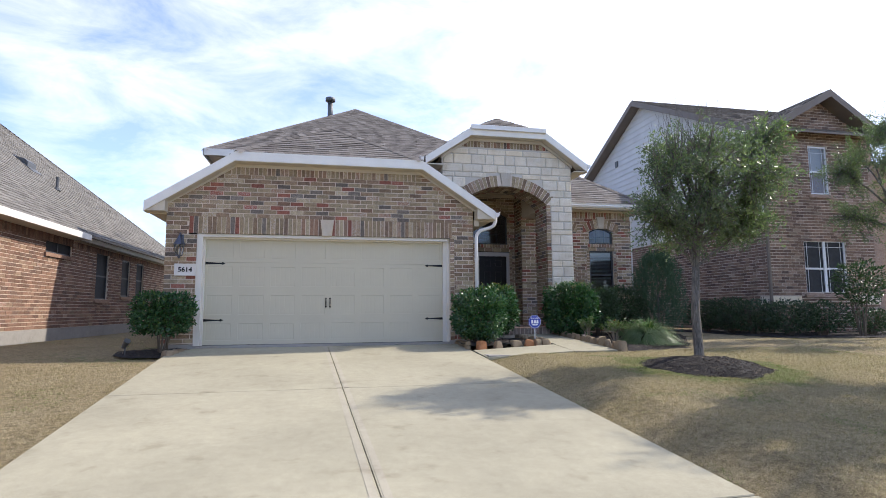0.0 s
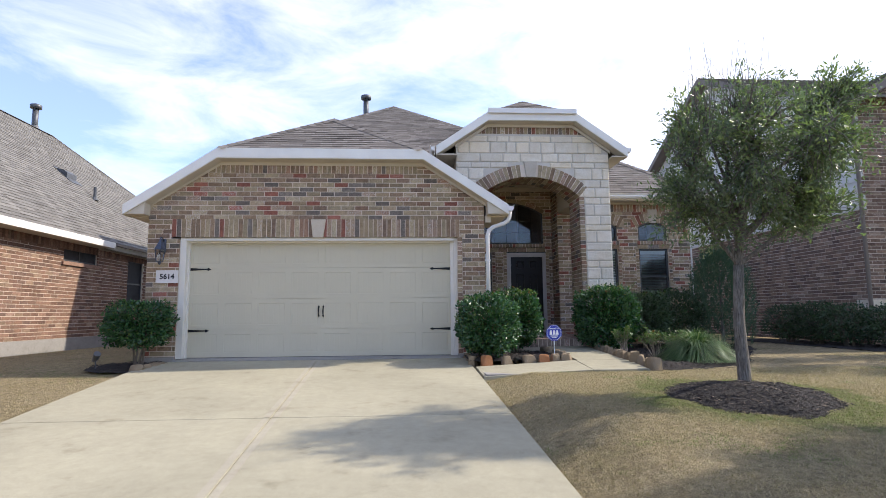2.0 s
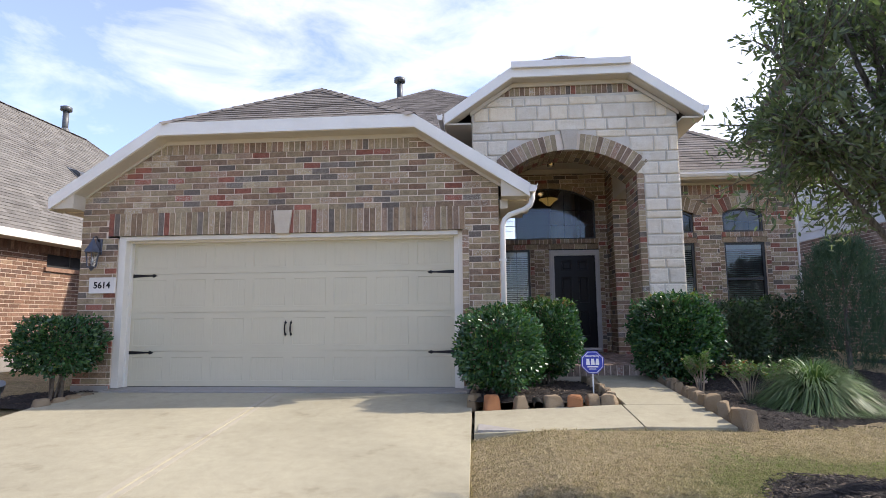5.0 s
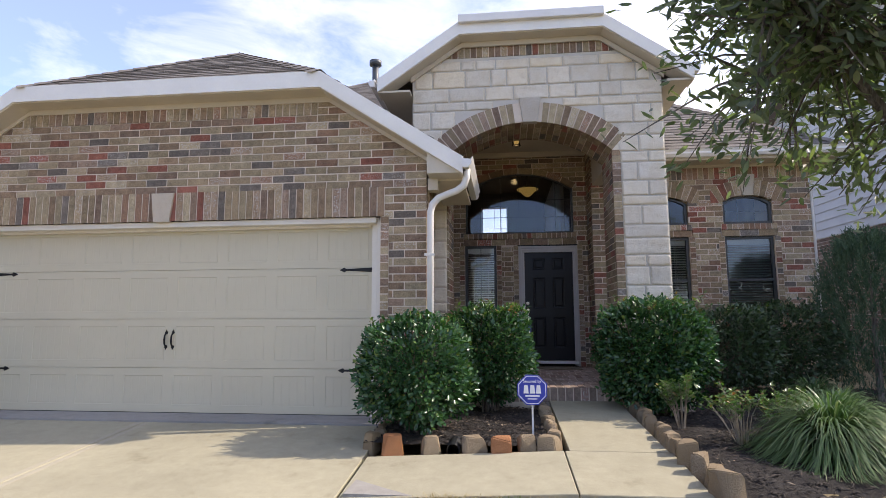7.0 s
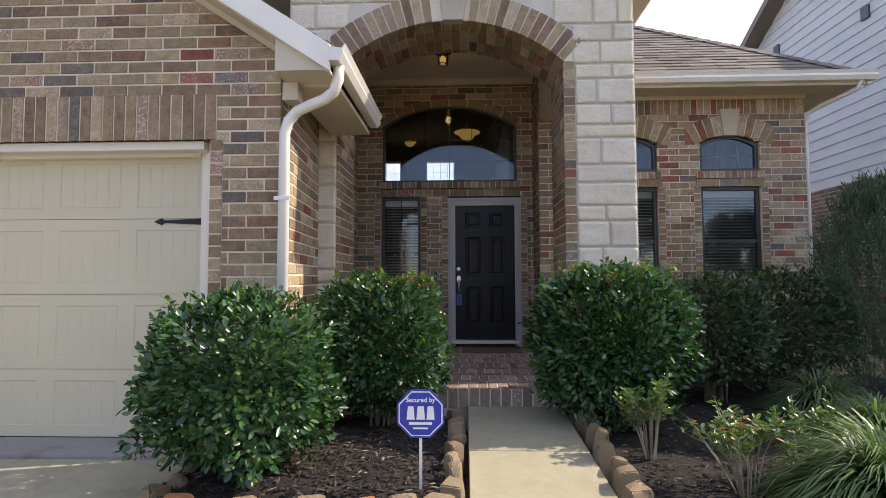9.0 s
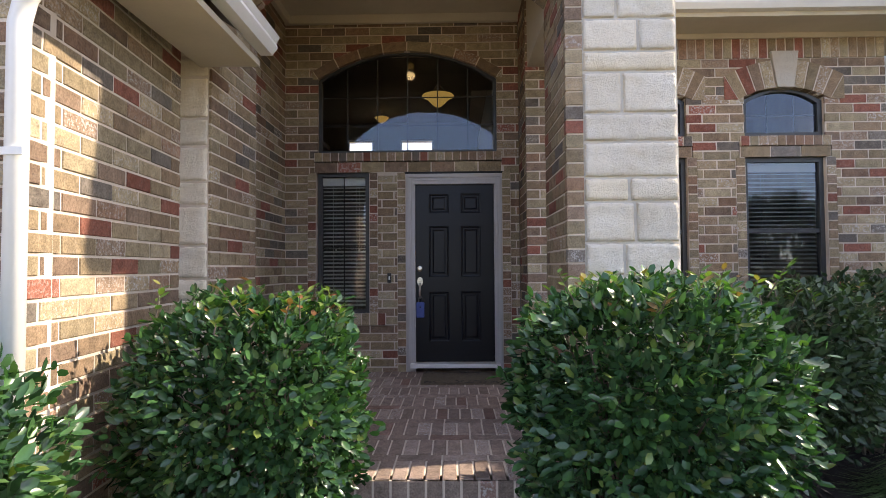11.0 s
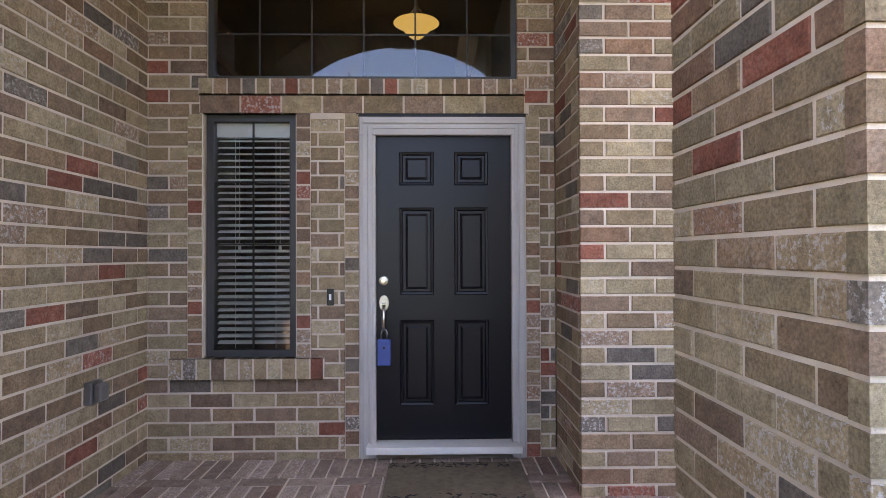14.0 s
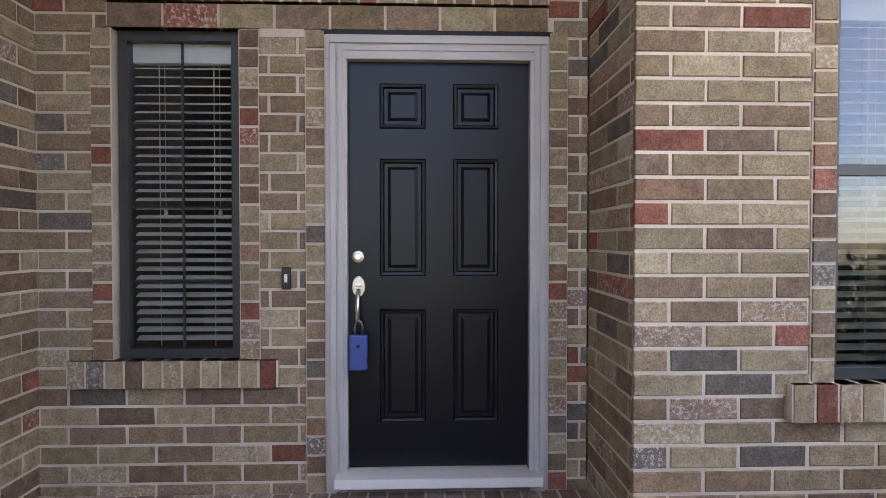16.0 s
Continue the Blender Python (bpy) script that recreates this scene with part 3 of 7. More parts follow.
def shingles(g, eave_a, eave_b, top_a, top_b, expo=0.145, tab=0.30, seed=0, lift=0.012):
    """Stepped shingle tabs over a roof plane bounded by an eave line and a top line."""
    rnd = random.Random(seed)
    ea, eb, ta, tb = (Vector(p) for p in (eave_a, eave_b, top_a, top_b))
    along = (eb - ea).normalized()
    slope = ((ta + tb) / 2 - (ea + eb) / 2)
    slope = (slope - along * slope.dot(along))
    length = slope.length
    s = slope.normalized()
    nrm = along.cross(s).normalized()
    if nrm.z < 0:
        nrm = -nrm
    n = max(1, round(length / expo))
    la, lb = (ta - ea).dot(along), (tb - ea).dot(along)
    w = (eb - ea).dot(along)
    for i in range(n):
        k0, k1 = i / n, (i + 1) / n
        lo0, hi0 = la * k0, w + (lb - w) * k0
        lo1, hi1 = la * k1, w + (lb - w) * k1
        u = min(lo0, lo1) - rnd.uniform(0, tab)
        end = max(hi0, hi1)
        while u < end:
            v = u + tab * rnd.uniform(0.6, 1.3)
            a0, b0, a1, b1 = max(u, lo0), min(v, hi0), max(u, lo1), min(v, hi1)
            if b0 - a0 > 0.004 or b1 - a1 > 0.004:
                b0, b1 = max(a0, b0), max(a1, b1)
                p0, p1 = ea + s * (k0 * length), ea + s * (k1 * length + 0.01)
                t = lift + rnd.choice((0.0, 0.0, 0.006))
                q = [p0 + along * a0 + nrm * t, p0 + along * b0 + nrm * t, p1 + along * b1 + nrm * 0.002, p1 + along * a1 + nrm * 0.002]
                lowq = [p0 + along * a0 - nrm * 0.002, p0 + along * b0 - nrm * 0.002]
                g.add([tuple(p) for p in q + lowq], [(0, 1, 2, 3), (4, 5, 1, 0)])
            u = v


def deck(g, *pts, thick=0.06):
    """Roof boarding under the shingles."""
    g.prism(pts, (0, 0, -thick))


def roof(name, planes, label, material, parent=None, category="roof", expo=0.145, seed=0):
    """planes: (eave_a, eave_b, top_a, top_b) for each slope."""
    g = Geo()
    for ea, eb, ta, tb in planes:
        pts = [ea, eb, tb] if (Vector(ta) - Vector(tb)).length < 1e-4 else [ea, eb, tb, ta]
        deck(g, *pts)
    ob = part(name, g, M_BROWNTRIM, parent, label)
    if parent is None:
        tagged(ob, label, category, "", "structure")
    s = Geo()
    for i, (ea, eb, ta, tb) in enumerate(planes):
        shingles(s, ea, eb, ta, tb, expo, seed=seed * 10 + i)
    stuff("shingles", s, material, ob)
    return ob


def ridge_caps(parent, pts, material, w=0.14):
    g = Geo()
    for a, b in zip(pts, pts[1:]):
        a, b = Vector(a), Vector(b)
        n = max(1, int((b - a).length / 0.2))
        d = (b - a) / n
        side = d.cross(Vector((0, 0, 1))).normalized() * w
        for i in range(n):
            p, q = a + d * i + Vector((0, 0, 0.035)), a + d * (i + 1.1) + Vector((0, 0, 0.022))
            drop = Vector((0, 0, -0.075))
            g.add([tuple(x) for x in (p - side + drop, p, p + side + drop, q - side + drop, q, q + side + drop)], [(0, 1, 4, 3), (1, 2, 5, 4)])
    stuff("ridge_cap", g, material, parent)


# ---- ground, driveway, walk ----
def gz(y):
    if y > -3.9:
        return -0.39
    return -0.385 + 0.07 * (max(y, -17.5) + 3.93)


def lawn_z(x, y):
    """The lawn beside the walk lies a little above the driveway's slope."""
    if x < -1.6:
        return gz(y)
    if y > -9.5:
        hi = max(-0.395 + 0.035 * (y + 5.0), -0.5525) if y < -5.0 else -0.395
    else:
        hi = max(-0.5525 + 0.085 * (y + 9.5), gz(y))
    k = min(1.0, max(0.0, (x + 1.6) / 0.7))
    return gz(y) + (hi - gz(y)) * k


def drive_x(side, y):
    k = (-4.2 - y) / 8.8
    return {"l": -7.68 + 0.60 * k, "c": -4.60 + 0.39 * k, "r": -1.72 + 0.2 * k}[side]


g = Geo()
ys = [-400, -60, -25, -17.5, -16, -14, -12, -10.5, -9.5, -8.5, -7.5, -6.52, -6.44, -5.8, -5, -3.9, 0, 6, 20, 80, 400]
xs = [-400, -60, -20, -10, -4, -1.75, -1.6, -1.4, -1.2, -0.9, 0, 1.02, 1.12, 4, 10, 20, 60, 400]
g.add([(x, y, lawn_z(x, y) - 0.045 - (0.06 if -7.6 < x < -1.7 else 0) - (0.14 if -1.7 < x < 1.05 and -6.46 < y < -3.0 else 0)) for y in ys for x in xs],
      [(j * len(xs) + i, j * len(xs) + i + 1, (j + 1) * len(xs) + i + 1, (j + 1) * len(xs) + i) for j in range(len(ys) - 1) for i in range(len(xs) - 1)])
ground = structure("ground", g, M_LAWN, "dormant tan lawn with green patches", "ground")

driveway = structure("driveway", Geo().add([(drive_x("l", -4.2) + 0.02, -4.2, gz(-4.2) - 0.02), (drive_x("r", -4.2) - 0.02, -4.2, gz(-4.2) - 0.02), (drive_x("r", -17.4) - 0.02, -17.4, gz(-17.4) - 0.03), (drive_x("l", -17.4) + 0.02, -17.4, gz(-17.4) - 0.03)], [(3, 2, 1, 0)]),
                     plain("joint_dirt", (0.06, 0.052, 0.042), 1.0, 0, 0.3, 8, 90, 0.5, 0.004), "pale concrete driveway in four slabs with dark joints", "driveway")


def slab_piece(parent, corners, thick=0.12, material=None):
    """A cast slab with an arrised edge, following the slope of the ground."""
    c = Vector((sum(p[0] for p in corners) / len(corners), sum(p[1] for p in corners) / len(corners), 0))
    g = Geo()
    n = len(corners)
    rings = []
    for inset, dz in ((0.0, -thick), (0.0, -0.007), (0.007, 0.0)):
        ring = []
        for x, y, z in corners:
            d = (c - Vector((x, y, 0))).normalized() * inset
            ring.append((x + d.x, y + d.y, z + dz))
        rings.append(ring)
    v = rings[0] + rings[1] + rings[2]
    f = [tuple(range(2 * n, 3 * n))]
    for r in (0, n):
        f += [(r + i, r + (i + 1) % n, r + n + (i + 1) % n, r + n + i) for i in range(n)]
    g.add(v, f)
    return part("slab", g, material or M_CONC, parent)


rows_y = [-4.36, -8.74, -13.0, -17.3]
M_BAND = concrete_mat("trowelled_concrete", (0.45, 0.405, 0.305))
for ya, yb in zip(rows_y, rows_y[1:]):
    for sa, sb in (("l", "c"), ("c", "r")):
        e = 0.003
        slab_piece(driveway, [(drive_x(sa, yb) + e, yb + 0.014, gz(yb)), (drive_x(sb, yb) - e, yb + 0.014, gz(yb)), (drive_x(sb, ya) - e, ya - 0.014, gz(ya)), (drive_x(sa, ya) + e, ya - 0.014, gz(ya))])
    for s in (-1, 1):
        q = [(drive_x("c", y) + s * d, y, gz(y) + 0.002) for y, d in ((yb + 0.03, 0.02), (yb + 0.03, 0.085), (ya - 0.03, 0.085), (ya - 0.03, 0.02))]
        part("edging_band", Geo().prism(q, (0, 0, -0.004)), M_BAND, driveway, "smooth trowelled band beside the joint")
slab_piece(driveway, [(-7.4, -4.34, -0.40), (-1.8, -4.34, -0.40), (-1.8, -3.85, -0.375), (-7.4, -3.85, -0.375)], 0.1, M_FOUND)

walkway = structure("walkway", Geo().box(0.2, 1.02, -6.42, -3.3, -0.60, -0.50).box(-1.6, 0.25, -6.42, -5.5, -0.60, -0.52), M_FOUND, "pale concrete front walk with scored joints", "walkway")
wz = lambda y: -0.275 + 0.052 * (y + 3.2)
for ya, yb in ((-3.22, -4.35), (-4.36, -5.45)):
    slab_piece(walkway, [(0.17, yb, wz(yb)), (1.03, yb, wz(yb)), (1.03, ya, wz(ya)), (0.17, ya, wz(ya))])
slab_piece(walkway, [(0.13, -6.45, wz(-6.45) - 0.02), (1.05, -6.45, wz(-6.45) - 0.02), (1.05, -5.46, wz(-5.46)), (0.13, -5.46, wz(-5.46))])
slab_piece(walkway, [(-1.64, -6.45, gz(-6.45) + 0.012), (0.12, -6.45, wz(-6.45) - 0.02), (0.12, -5.46, wz(-5.46)), (-1.66, -5.46, gz(-5.46) + 0.01)])

# street and kerb behind the start of the walk
road = structure("road", Geo().box(-400, 400, -32, -23.2, -1.60, -1.42), plain("asphalt", (0.055, 0.053, 0.05), 0.9, 0, 0.2, 1, 120, 0.6, 0.004), "grey asphalt residential street", "road")
kerb = structure("kerb", Geo().box(-400, 400, -23.4, -23.2, -1.6, -1.30), M_CONC, "concrete kerb along the street", "kerb", bevel=0.02)

# ---- the house: garage ----
GW = Wall((-7.97, -4.18, 0), (1, 0, 0), (0, -1, 0))


def garage_spans(z):
    x0, x1 = 0.0, 6.68
    if z > 2.72:
        x0 = max(0, -8.30 + (z - 2.5) / 0.71 + 7.97)
        x1 = min(6.68, -1.0 - (z - 2.5) / 0.66 + 7.97)
    if z < 2.0:
        return [(x0, -7.36 + 7.97), (-1.745 + 7.97, x1)]
    if z < 2.36:
        return [(x0, -7.52 + 7.97), (-1.80 + 7.97, x1)]
    if z > 3.33:
        a, b = -6.70 + 7.97, -2.66 + 7.97
        return [(x0, a), (b, x1)]
    return [(x0, x1)]


garage_wall = brick_wall("wall_garage_front", GW, -0.418, 3.60, garage_spans, "tan and red brick garage front with pale mortar", 0.22, loose=lambda a, b, za, zb: a > 5.9 or (za > 2.36 and a > 4.2))
brick_row(GW, garage_wall, 0.45, 6.17, 2.0, 2.36, 0.092, 0.006, 0.1, seed=2)
stack(GW, garage_wall, -1.85 + 7.97, -1.745 + 7.97, -0.34, 2.0, 0.001, 38)
brick_row(GW, garage_wall, 1.27, 5.31, 3.307, 3.60, 0.092, 0.004, 0.1, seed=3)
g = Geo()
v = [(-4.80, 2.355), (-4.50, 2.355), (-4.545, 1.985), (-4.755, 1.985)]
g.prism([(x, -4.18 - 0.035, z) for x, z in v], (0, 0.1, 0))
part("keystone", g, M_CAST, garage_wall, "pale cast stone keystone", bevel=0.006)
GS = Wall((-1.28, -4.18, 0), Vector((-0.11, 1.53, 0)).normalized(), Vector((1.53, 0.11, 0)).normalized())
brick_wall("wall_garage_side", GS, -0.40, 2.60, lambda z: [(0.02, 1.53)], "tan brick garage side wall beside the entry", 0.22, loose=lambda *b: True)
structure("wall_garage_far_side", Geo().box(-7.97, -7.76, -3.97, 12.0, -0.45, 2.6), M_MORTAR, "plain house side wall", "wall")
g = Geo()
g.box(-7.97, -7.36, -4.20, -4.05, -0.5, -0.34).box(-1.85, -1.27, -4.20, -4.05, -0.5, -0.34).box(-1.40, -1.272, -4.05, -2.85, -0.5, -0.34)
structure("foundation", g, M_FOUND, "grey concrete foundation edge", "foundation")

# jamb trim round the garage door
g = Geo()
g.box(-7.36, -7.24, -4.14, -3.86, -0.38, 2.0).box(-1.915, -1.76, -4.07, -3.86, -0.38, 2.0).box(-7.24, -1.915, -4.14, -3.86, 1.93, 2.0)
trim_g = structure("trim_garage", g, M_TRIM, "cream painted garage door jambs and head", "trim", bevel=0.006)
part("stop_moulding", Geo().box(-7.24, -7.21, -4.02, -3.94, -0.38, 1.93).box(-1.985, -1.915, -4.02, -3.94, -0.38, 1.93).box(-7.21, -2.0, -4.02, -3.94, 1.90, 1.93), M_TRIM, trim_g)
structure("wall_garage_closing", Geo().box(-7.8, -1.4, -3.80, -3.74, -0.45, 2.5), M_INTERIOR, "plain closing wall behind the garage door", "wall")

# ---- entry: porch walls ----
AX, AH, ASP, AR = 0.01, 1.19, 3.18, 0.47
SY = -2.65
PB = Wall((-1.49, 0, 0), (1, 0, 0), (0, -1, 0))


def back_spans(z):
    cuts = []
    if z < 2.15:
        cuts.append((-0.20, 1.10))
    if 0.44 < z < 0.55:
        cuts.append((-1.34, -0.33))
    elif 0.55 < z < 2.17:
        cuts.append((-1.23, -0.42))
    if 2.16 < z < 2.37:
        cuts.append((-1.15, 1.0))
    if z >= 2.37:
        top = 3.60
        if z < top:
            r = (1.03 ** 2 + 0.32 ** 2) / 0.64
            half = 1.03 if z < 3.25 else math.sqrt(max(r * r - (z - 0.047 - 3.57 + r) ** 2, 0))
            cuts.append((-0.08 - half, -0.08 + half))
    out, a = [], -1.52
    for c0, c1 in sorted(cuts):
        out.append((a + 1.49, c0 + 1.49))
        a = c1
    out.append((a + 1.49, 1.2 + 1.49))
    return out


back_wall = brick_wall("wall_porch_back", PB, -0.1565, 3.98, back_spans, "shaded tan brick wall round the front door", 0.2, loose=lambda a, b, za, zb: za < 2.6)
brick_row(PB, back_wall, 0.15, 1.16, 0.418, 0.55, 0.094, 0.035, 0.12, seed=5)
brick_row(PB, back_wall, 0.34, 2.49, 2.29, 2.39, 0.094, 0.020, 0.12, seed=6)
brick_row(PB, back_wall, 0.34, 2.49, 2.165, 2.28, 0.281, 0.006, 0.06, seed=7)
part("mortar_bed", Geo().box(-0.42, -0.20, -0.004, 0.1, 2.125, 2.168), M_MORTAR, back_wall)
stack(PB, back_wall, -0.20 + 1.49, -0.10 + 1.49, -0.12, 2.165, seed=31)
stack(PB, back_wall, 1.0 + 1.49, 1.10 + 1.49, -0.12, 2.165, seed=32)
stack(PB, back_wall, -1.23 + 1.49, -1.13 + 1.49, 0.55, 2.165, seed=33)
stack(PB, back_wall, -0.52 + 1.49, -0.42 + 1.49, 0.55, 2.165, seed=34)
arch_bricks(PB, back_wall, -0.08 + 1.49, 1.03, 3.25, 0.32, 0.11, 0.27, 0.012)
PLW = Wall((-1.49, -1.78, 0), (0, 1, 0), (1, 0, 0))
brick_wall("wall_porch_left", PLW, -0.1565, 3.98, lambda z: [(0, 1.81)], "shaded tan brick porch side wall", 0.2, loose=lambda a, b, za, zb: za < 2.9)
PRW = Wall((1.2, 0, 0), (0, -1, 0), (-1, 0, 0))
brick_wall("wall_porch_right", PRW, -0.1565, 3.98, lambda z: [(0, 0.60)], "narrow tan brick return beside the front door", 0.15, loose=lambda *b: True)

# piers of the entry arch: brick inside, stone outside
PIL = Wall((-1.18, SY, 0), (0, 1, 0), (1, 0, 0))
left_pier = brick_wall("wall_pier_left", PIL, -0.3475, 3.18, lambda z: [(0.0, 0.85)], "tan brick inner face of the arch pier", 0.29, loose=lambda *b: True)
PIR = Wall((1.20, -1.80, 0), (0, -1, 0), (-1, 0, 0))
right_pier = brick_wall("wall_pier_right", PIR, -0.3475, 3.18, lambda z: [(0, 0.815)], "tan brick inner face of the stone arch pier", 0.70, loose=lambda *b: True)
# narrow brick edge on the front of each pier
FE = Wall((0, SY, 0), (1, 0, 0), (0, -1, 0))
for i in range(37):
    za = -0.3475 + i * COURSE
    for u0, u1, par in ((1.195, 1.31, right_pier),):
        g = Geo()
        FE.slab(g, u0, u1, za + JOINT / 2, za + COURSE - JOINT / 2, -0.05, 0.004)
        part("brick", g, M_BRICK, par)
part("mortar_bed", Geo().box(1.203, 1.31, SY + 0.004, SY + 0.05, -0.28, 3.18), M_MORTAR, right_pier)

# arch over the entry, its brick ring and brick underside
ST = Wall((-1.72, SY, 0), (1, 0, 0), (0, -1, 0))
RING = 0.30


def tower_spans(z):
    x0, x1 = -1.72, 1.94
    if z > 4.38:
        x0 = max(-1.72, -0.98 - (4.935 - z) * 1.386)
        x1 = min(1.94, 1.09 + (4.935 - z) * 1.344)
    r = (AH ** 2 + AR ** 2) / (2 * AR)
    ro, cz = r + RING, ASP + AR - r
    if z < ASP + 0.05:
        return [(x0 + 1.72, -1.20 + 1.72), (1.31 + 1.72, x1 + 1.72)]
    if z < cz + ro:
        h = math.sqrt(max(ro * ro - (z - cz) ** 2, 0))
        h = min(h, 1.27)
        return [(x0 + 1.72, AX - h + 1.72), (AX + h + 1.72, x1 + 1.72)]
    return [(x0 + 1.72, x1 + 1.72)]


g = Geo()
n = 110
for i in range(n):
    za, zb = -0.30 + i * 0.048, -0.30 + (i + 1) * 0.048
    for a, b in tower_spans((za + zb) / 2):
        if b > a + 0.01:
            ST.slab(g, a, b, za, zb, -0.25, -0.0068)
tower = structure("wall_entry_front", g, M_STONEMORTAR, "white limestone entry front with a brick-ringed arch", "wall")


def stone_block(u0, u1, z0, z1, seed):
    """A split-faced block: a gridded face pushed in and out, with rounded arrises."""
    rnd = random.Random(seed)
    g = Geo()
    nu, nz = max(5, round((u1 - u0) / 0.021)), max(5, round((z1 - z0) / 0.021))
    off = Vector((seed * 1.7, 0, seed * 0.9))
    for j in range(nz + 1):
        for i in range(nu + 1):
            e = 0.006
            u = u0 if i == 0 else u1 if i == nu else u0 + e + (u1 - u0 - 2 * e) * (i - 1) / (nu - 2)
            z = z0 if j == 0 else z1 if j == nz else z0 + e + (z1 - z0 - 2 * e) * (j - 1) / (nz - 2)
            edge = min(i, nu - i, j, nz - j)
            d = -0.008 if edge == 0 else 0.008 + 0.008 * noise.noise(Vector((u * 8, 0, z * 8)) + off) + 0.009 * noise.noise(Vector((u * 22, 0, z * 28)) + off) + 0.010 * abs(noise.noise(Vector((u * 40, 0, z * 46)) + off))
            if edge == 0:
                u += rnd.uniform(-0.004, 0.004)
                z += rnd.uniform(-0.004, 0.004)
            g.v.append(ST.at(u, z, d))
    for j in range(nz):
        for i in range(nu):
            k = j * (nu + 1) + i
            g.f.append((k, k + 1, k + nu + 2, k + nu + 1))
    return g, nu, nz


def stone(u0, u1, z0, z1, seed):
    """One split-faced block: its broken face shades smooth, its arrises stay crisp."""
    g, nu, nz = stone_block(u0, u1, z0, z1, seed)
    ob = part("stone", g, M_STONE, tower)
    ob.data.polygons.foreach_set("use_smooth", [0 < i < nu - 1 and 0 < j < nz - 1 for j in range(nz) for i in range(nu)])


rnd = random.Random(21)
z = -0.28
row = 0
seed = 0
while z < 4.68:
    h = (0.27, 0.16, 0.24, 0.19, 0.28, 0.14, 0.22)[row % 7]
    h = min(h, 4.69 - z)
    if h < 0.08:
        break
    for a, b in tower_spans(z + h / 2):
        a1, b1 = tower_spans(z + h * 0.9)[0 if a < 0.5 else -1]
        a0, b0 = tower_spans(z + h * 0.1)[0 if a < 0.5 else -1]
        a, b = max(a, a0 - 0.05, a1 - 0.05), min(b, b0 + 0.05, b1 + 0.05)
        u = a
        while u < b - 0.02:
            w = rnd.uniform(0.22, 0.56)
            if b - (u + w) < 0.16:
                w = b - u
            if w > 0.05:
                seed += 1
                if h > 0.24 and rnd.random() < 0.18 and w > 0.3:
                    hh = h * 0.5
                    stone(u + 0.009, u + w - 0.009, z + 0.008, z + hh - 0.006, seed)
                    stone(u + 0.009, u + w - 0.009, z + hh + 0.006, z + h - 0.008, seed + 500)
                else:
                    stone(u + 0.009, u + w - 0.009, z + 0.008, z + h - 0.008, seed)
            u += w
    z += h
    row += 1
brick_row(ST, tower, -1.30 + 1.72, 1.30 + 1.72, 4.695, 4.90, 0.092, 0.006, 0.1, seed=8)
arch_bricks(ST, tower, AX + 1.72, AH, ASP, AR, RING, 0.094, 0.012, 0.16, skip=0.16, springer=M_STONE)
g = Geo()
v = [(-0.12, 4.01), (0.20, 4.01), (0.145, 3.64), (-0.065, 3.64)]
g.prism([(x, SY - 0.045, z) for x, z in v], (0, 0.12, 0))
part("keystone", g, M_CAST, tower, "pale cast stone keystone", bevel=0.006)
# vaulted brick underside
r = (AH ** 2 + AR ** 2) / (2 * AR)
cz, span = ASP + AR - r, math.asin(AH / r)
bed, nn = Geo(), 30
arc = [(AX + (r + 0.012) * math.sin(-span + 2 * span * i / nn), cz + (r + 0.012) * math.cos(-span + 2 * span * i / nn)) for i in range(nn + 1)]
poly = [(x, -2.50, zz) for x, zz in arc] + [(1.21, -2.50, 4.1), (-1.19, -2.50, 4.1)]
bed.prism(poly, (0, 0.69, 0))
vault = structure("arch_vault", bed, M_MORTAR, "brick-lined underside of the entry arch", "arch")
nb = 26
for i in range(nb):
    a0, a1 = -span + 2 * span * (i + 0.06) / nb, -span + 2 * span * (i + 0.94) / nb
    for j in range(4):
        ya, yb = SY + 0.01 + 0.25 * j + 0.006, SY + 0.01 + 0.25 * (j + 1) - 0.006
        ya, yb = (ya, min(yb, -1.81))
        g = Geo()
        q = [(AX + rr * math.sin(a), cz + rr * math.cos(a)) for rr, a in ((r, a0), (r, a1), (r + 0.03, a1), (r + 0.03, a0))]
        g.add([(x, ya, zz) for x, zz in q] + [(x, yb, zz) for x, zz in q], [(3, 2, 1, 0), (4, 5, 6, 7), (0, 1, 5, 4), (1, 2, 6, 5), (2, 3, 7, 6), (3, 0, 4, 7)])
        part("brick", g, M_BRICK, vault)
g = Geo()
g.box(-1.72, -1.52, -2.40, 0.2, 2.4, 4.45).box(1.78, 1.94, -2.40, -0.62, 3.14, 4.45).box(-1.52, -1.20, -1.83, -1.79, -0.3, 3.98)
structure("wall_entry_side", g, M_SOFFIT, "painted side wall of the entry tower", "wall")
structure("wall_porch_opening_head", Geo().box(1.22, 1.78, -1.80, -0.62, 3.14, 3.97), M_SOFFIT, "painted beam over the porch side opening", "wall")
ceiling = structure("ceiling_porch", Geo().box(-1.49, 1.9, -1.80, 0.0, 3.98, 4.06), M_SOFFIT, "beige painted porch ceiling", "ceiling")
structure("trim_porch_ceiling", Geo().box(-1.49, 1.2, -0.07, -0.012, 3.88, 3.98).box(-1.478, -1.42, -1.9, -0.07, 3.88, 3.98), M_SOFFIT, "beige ceiling moulding in the porch", "trim", bevel=0.01)

# porch floor of brick pavers on a brick riser
porch = structure("floor_porch", Geo().box(-1.50, 1.98, -3.20, 0.2, -0.50, -0.118), M_MORTAR, "brick-paved porch floor with a brick step", "floor")

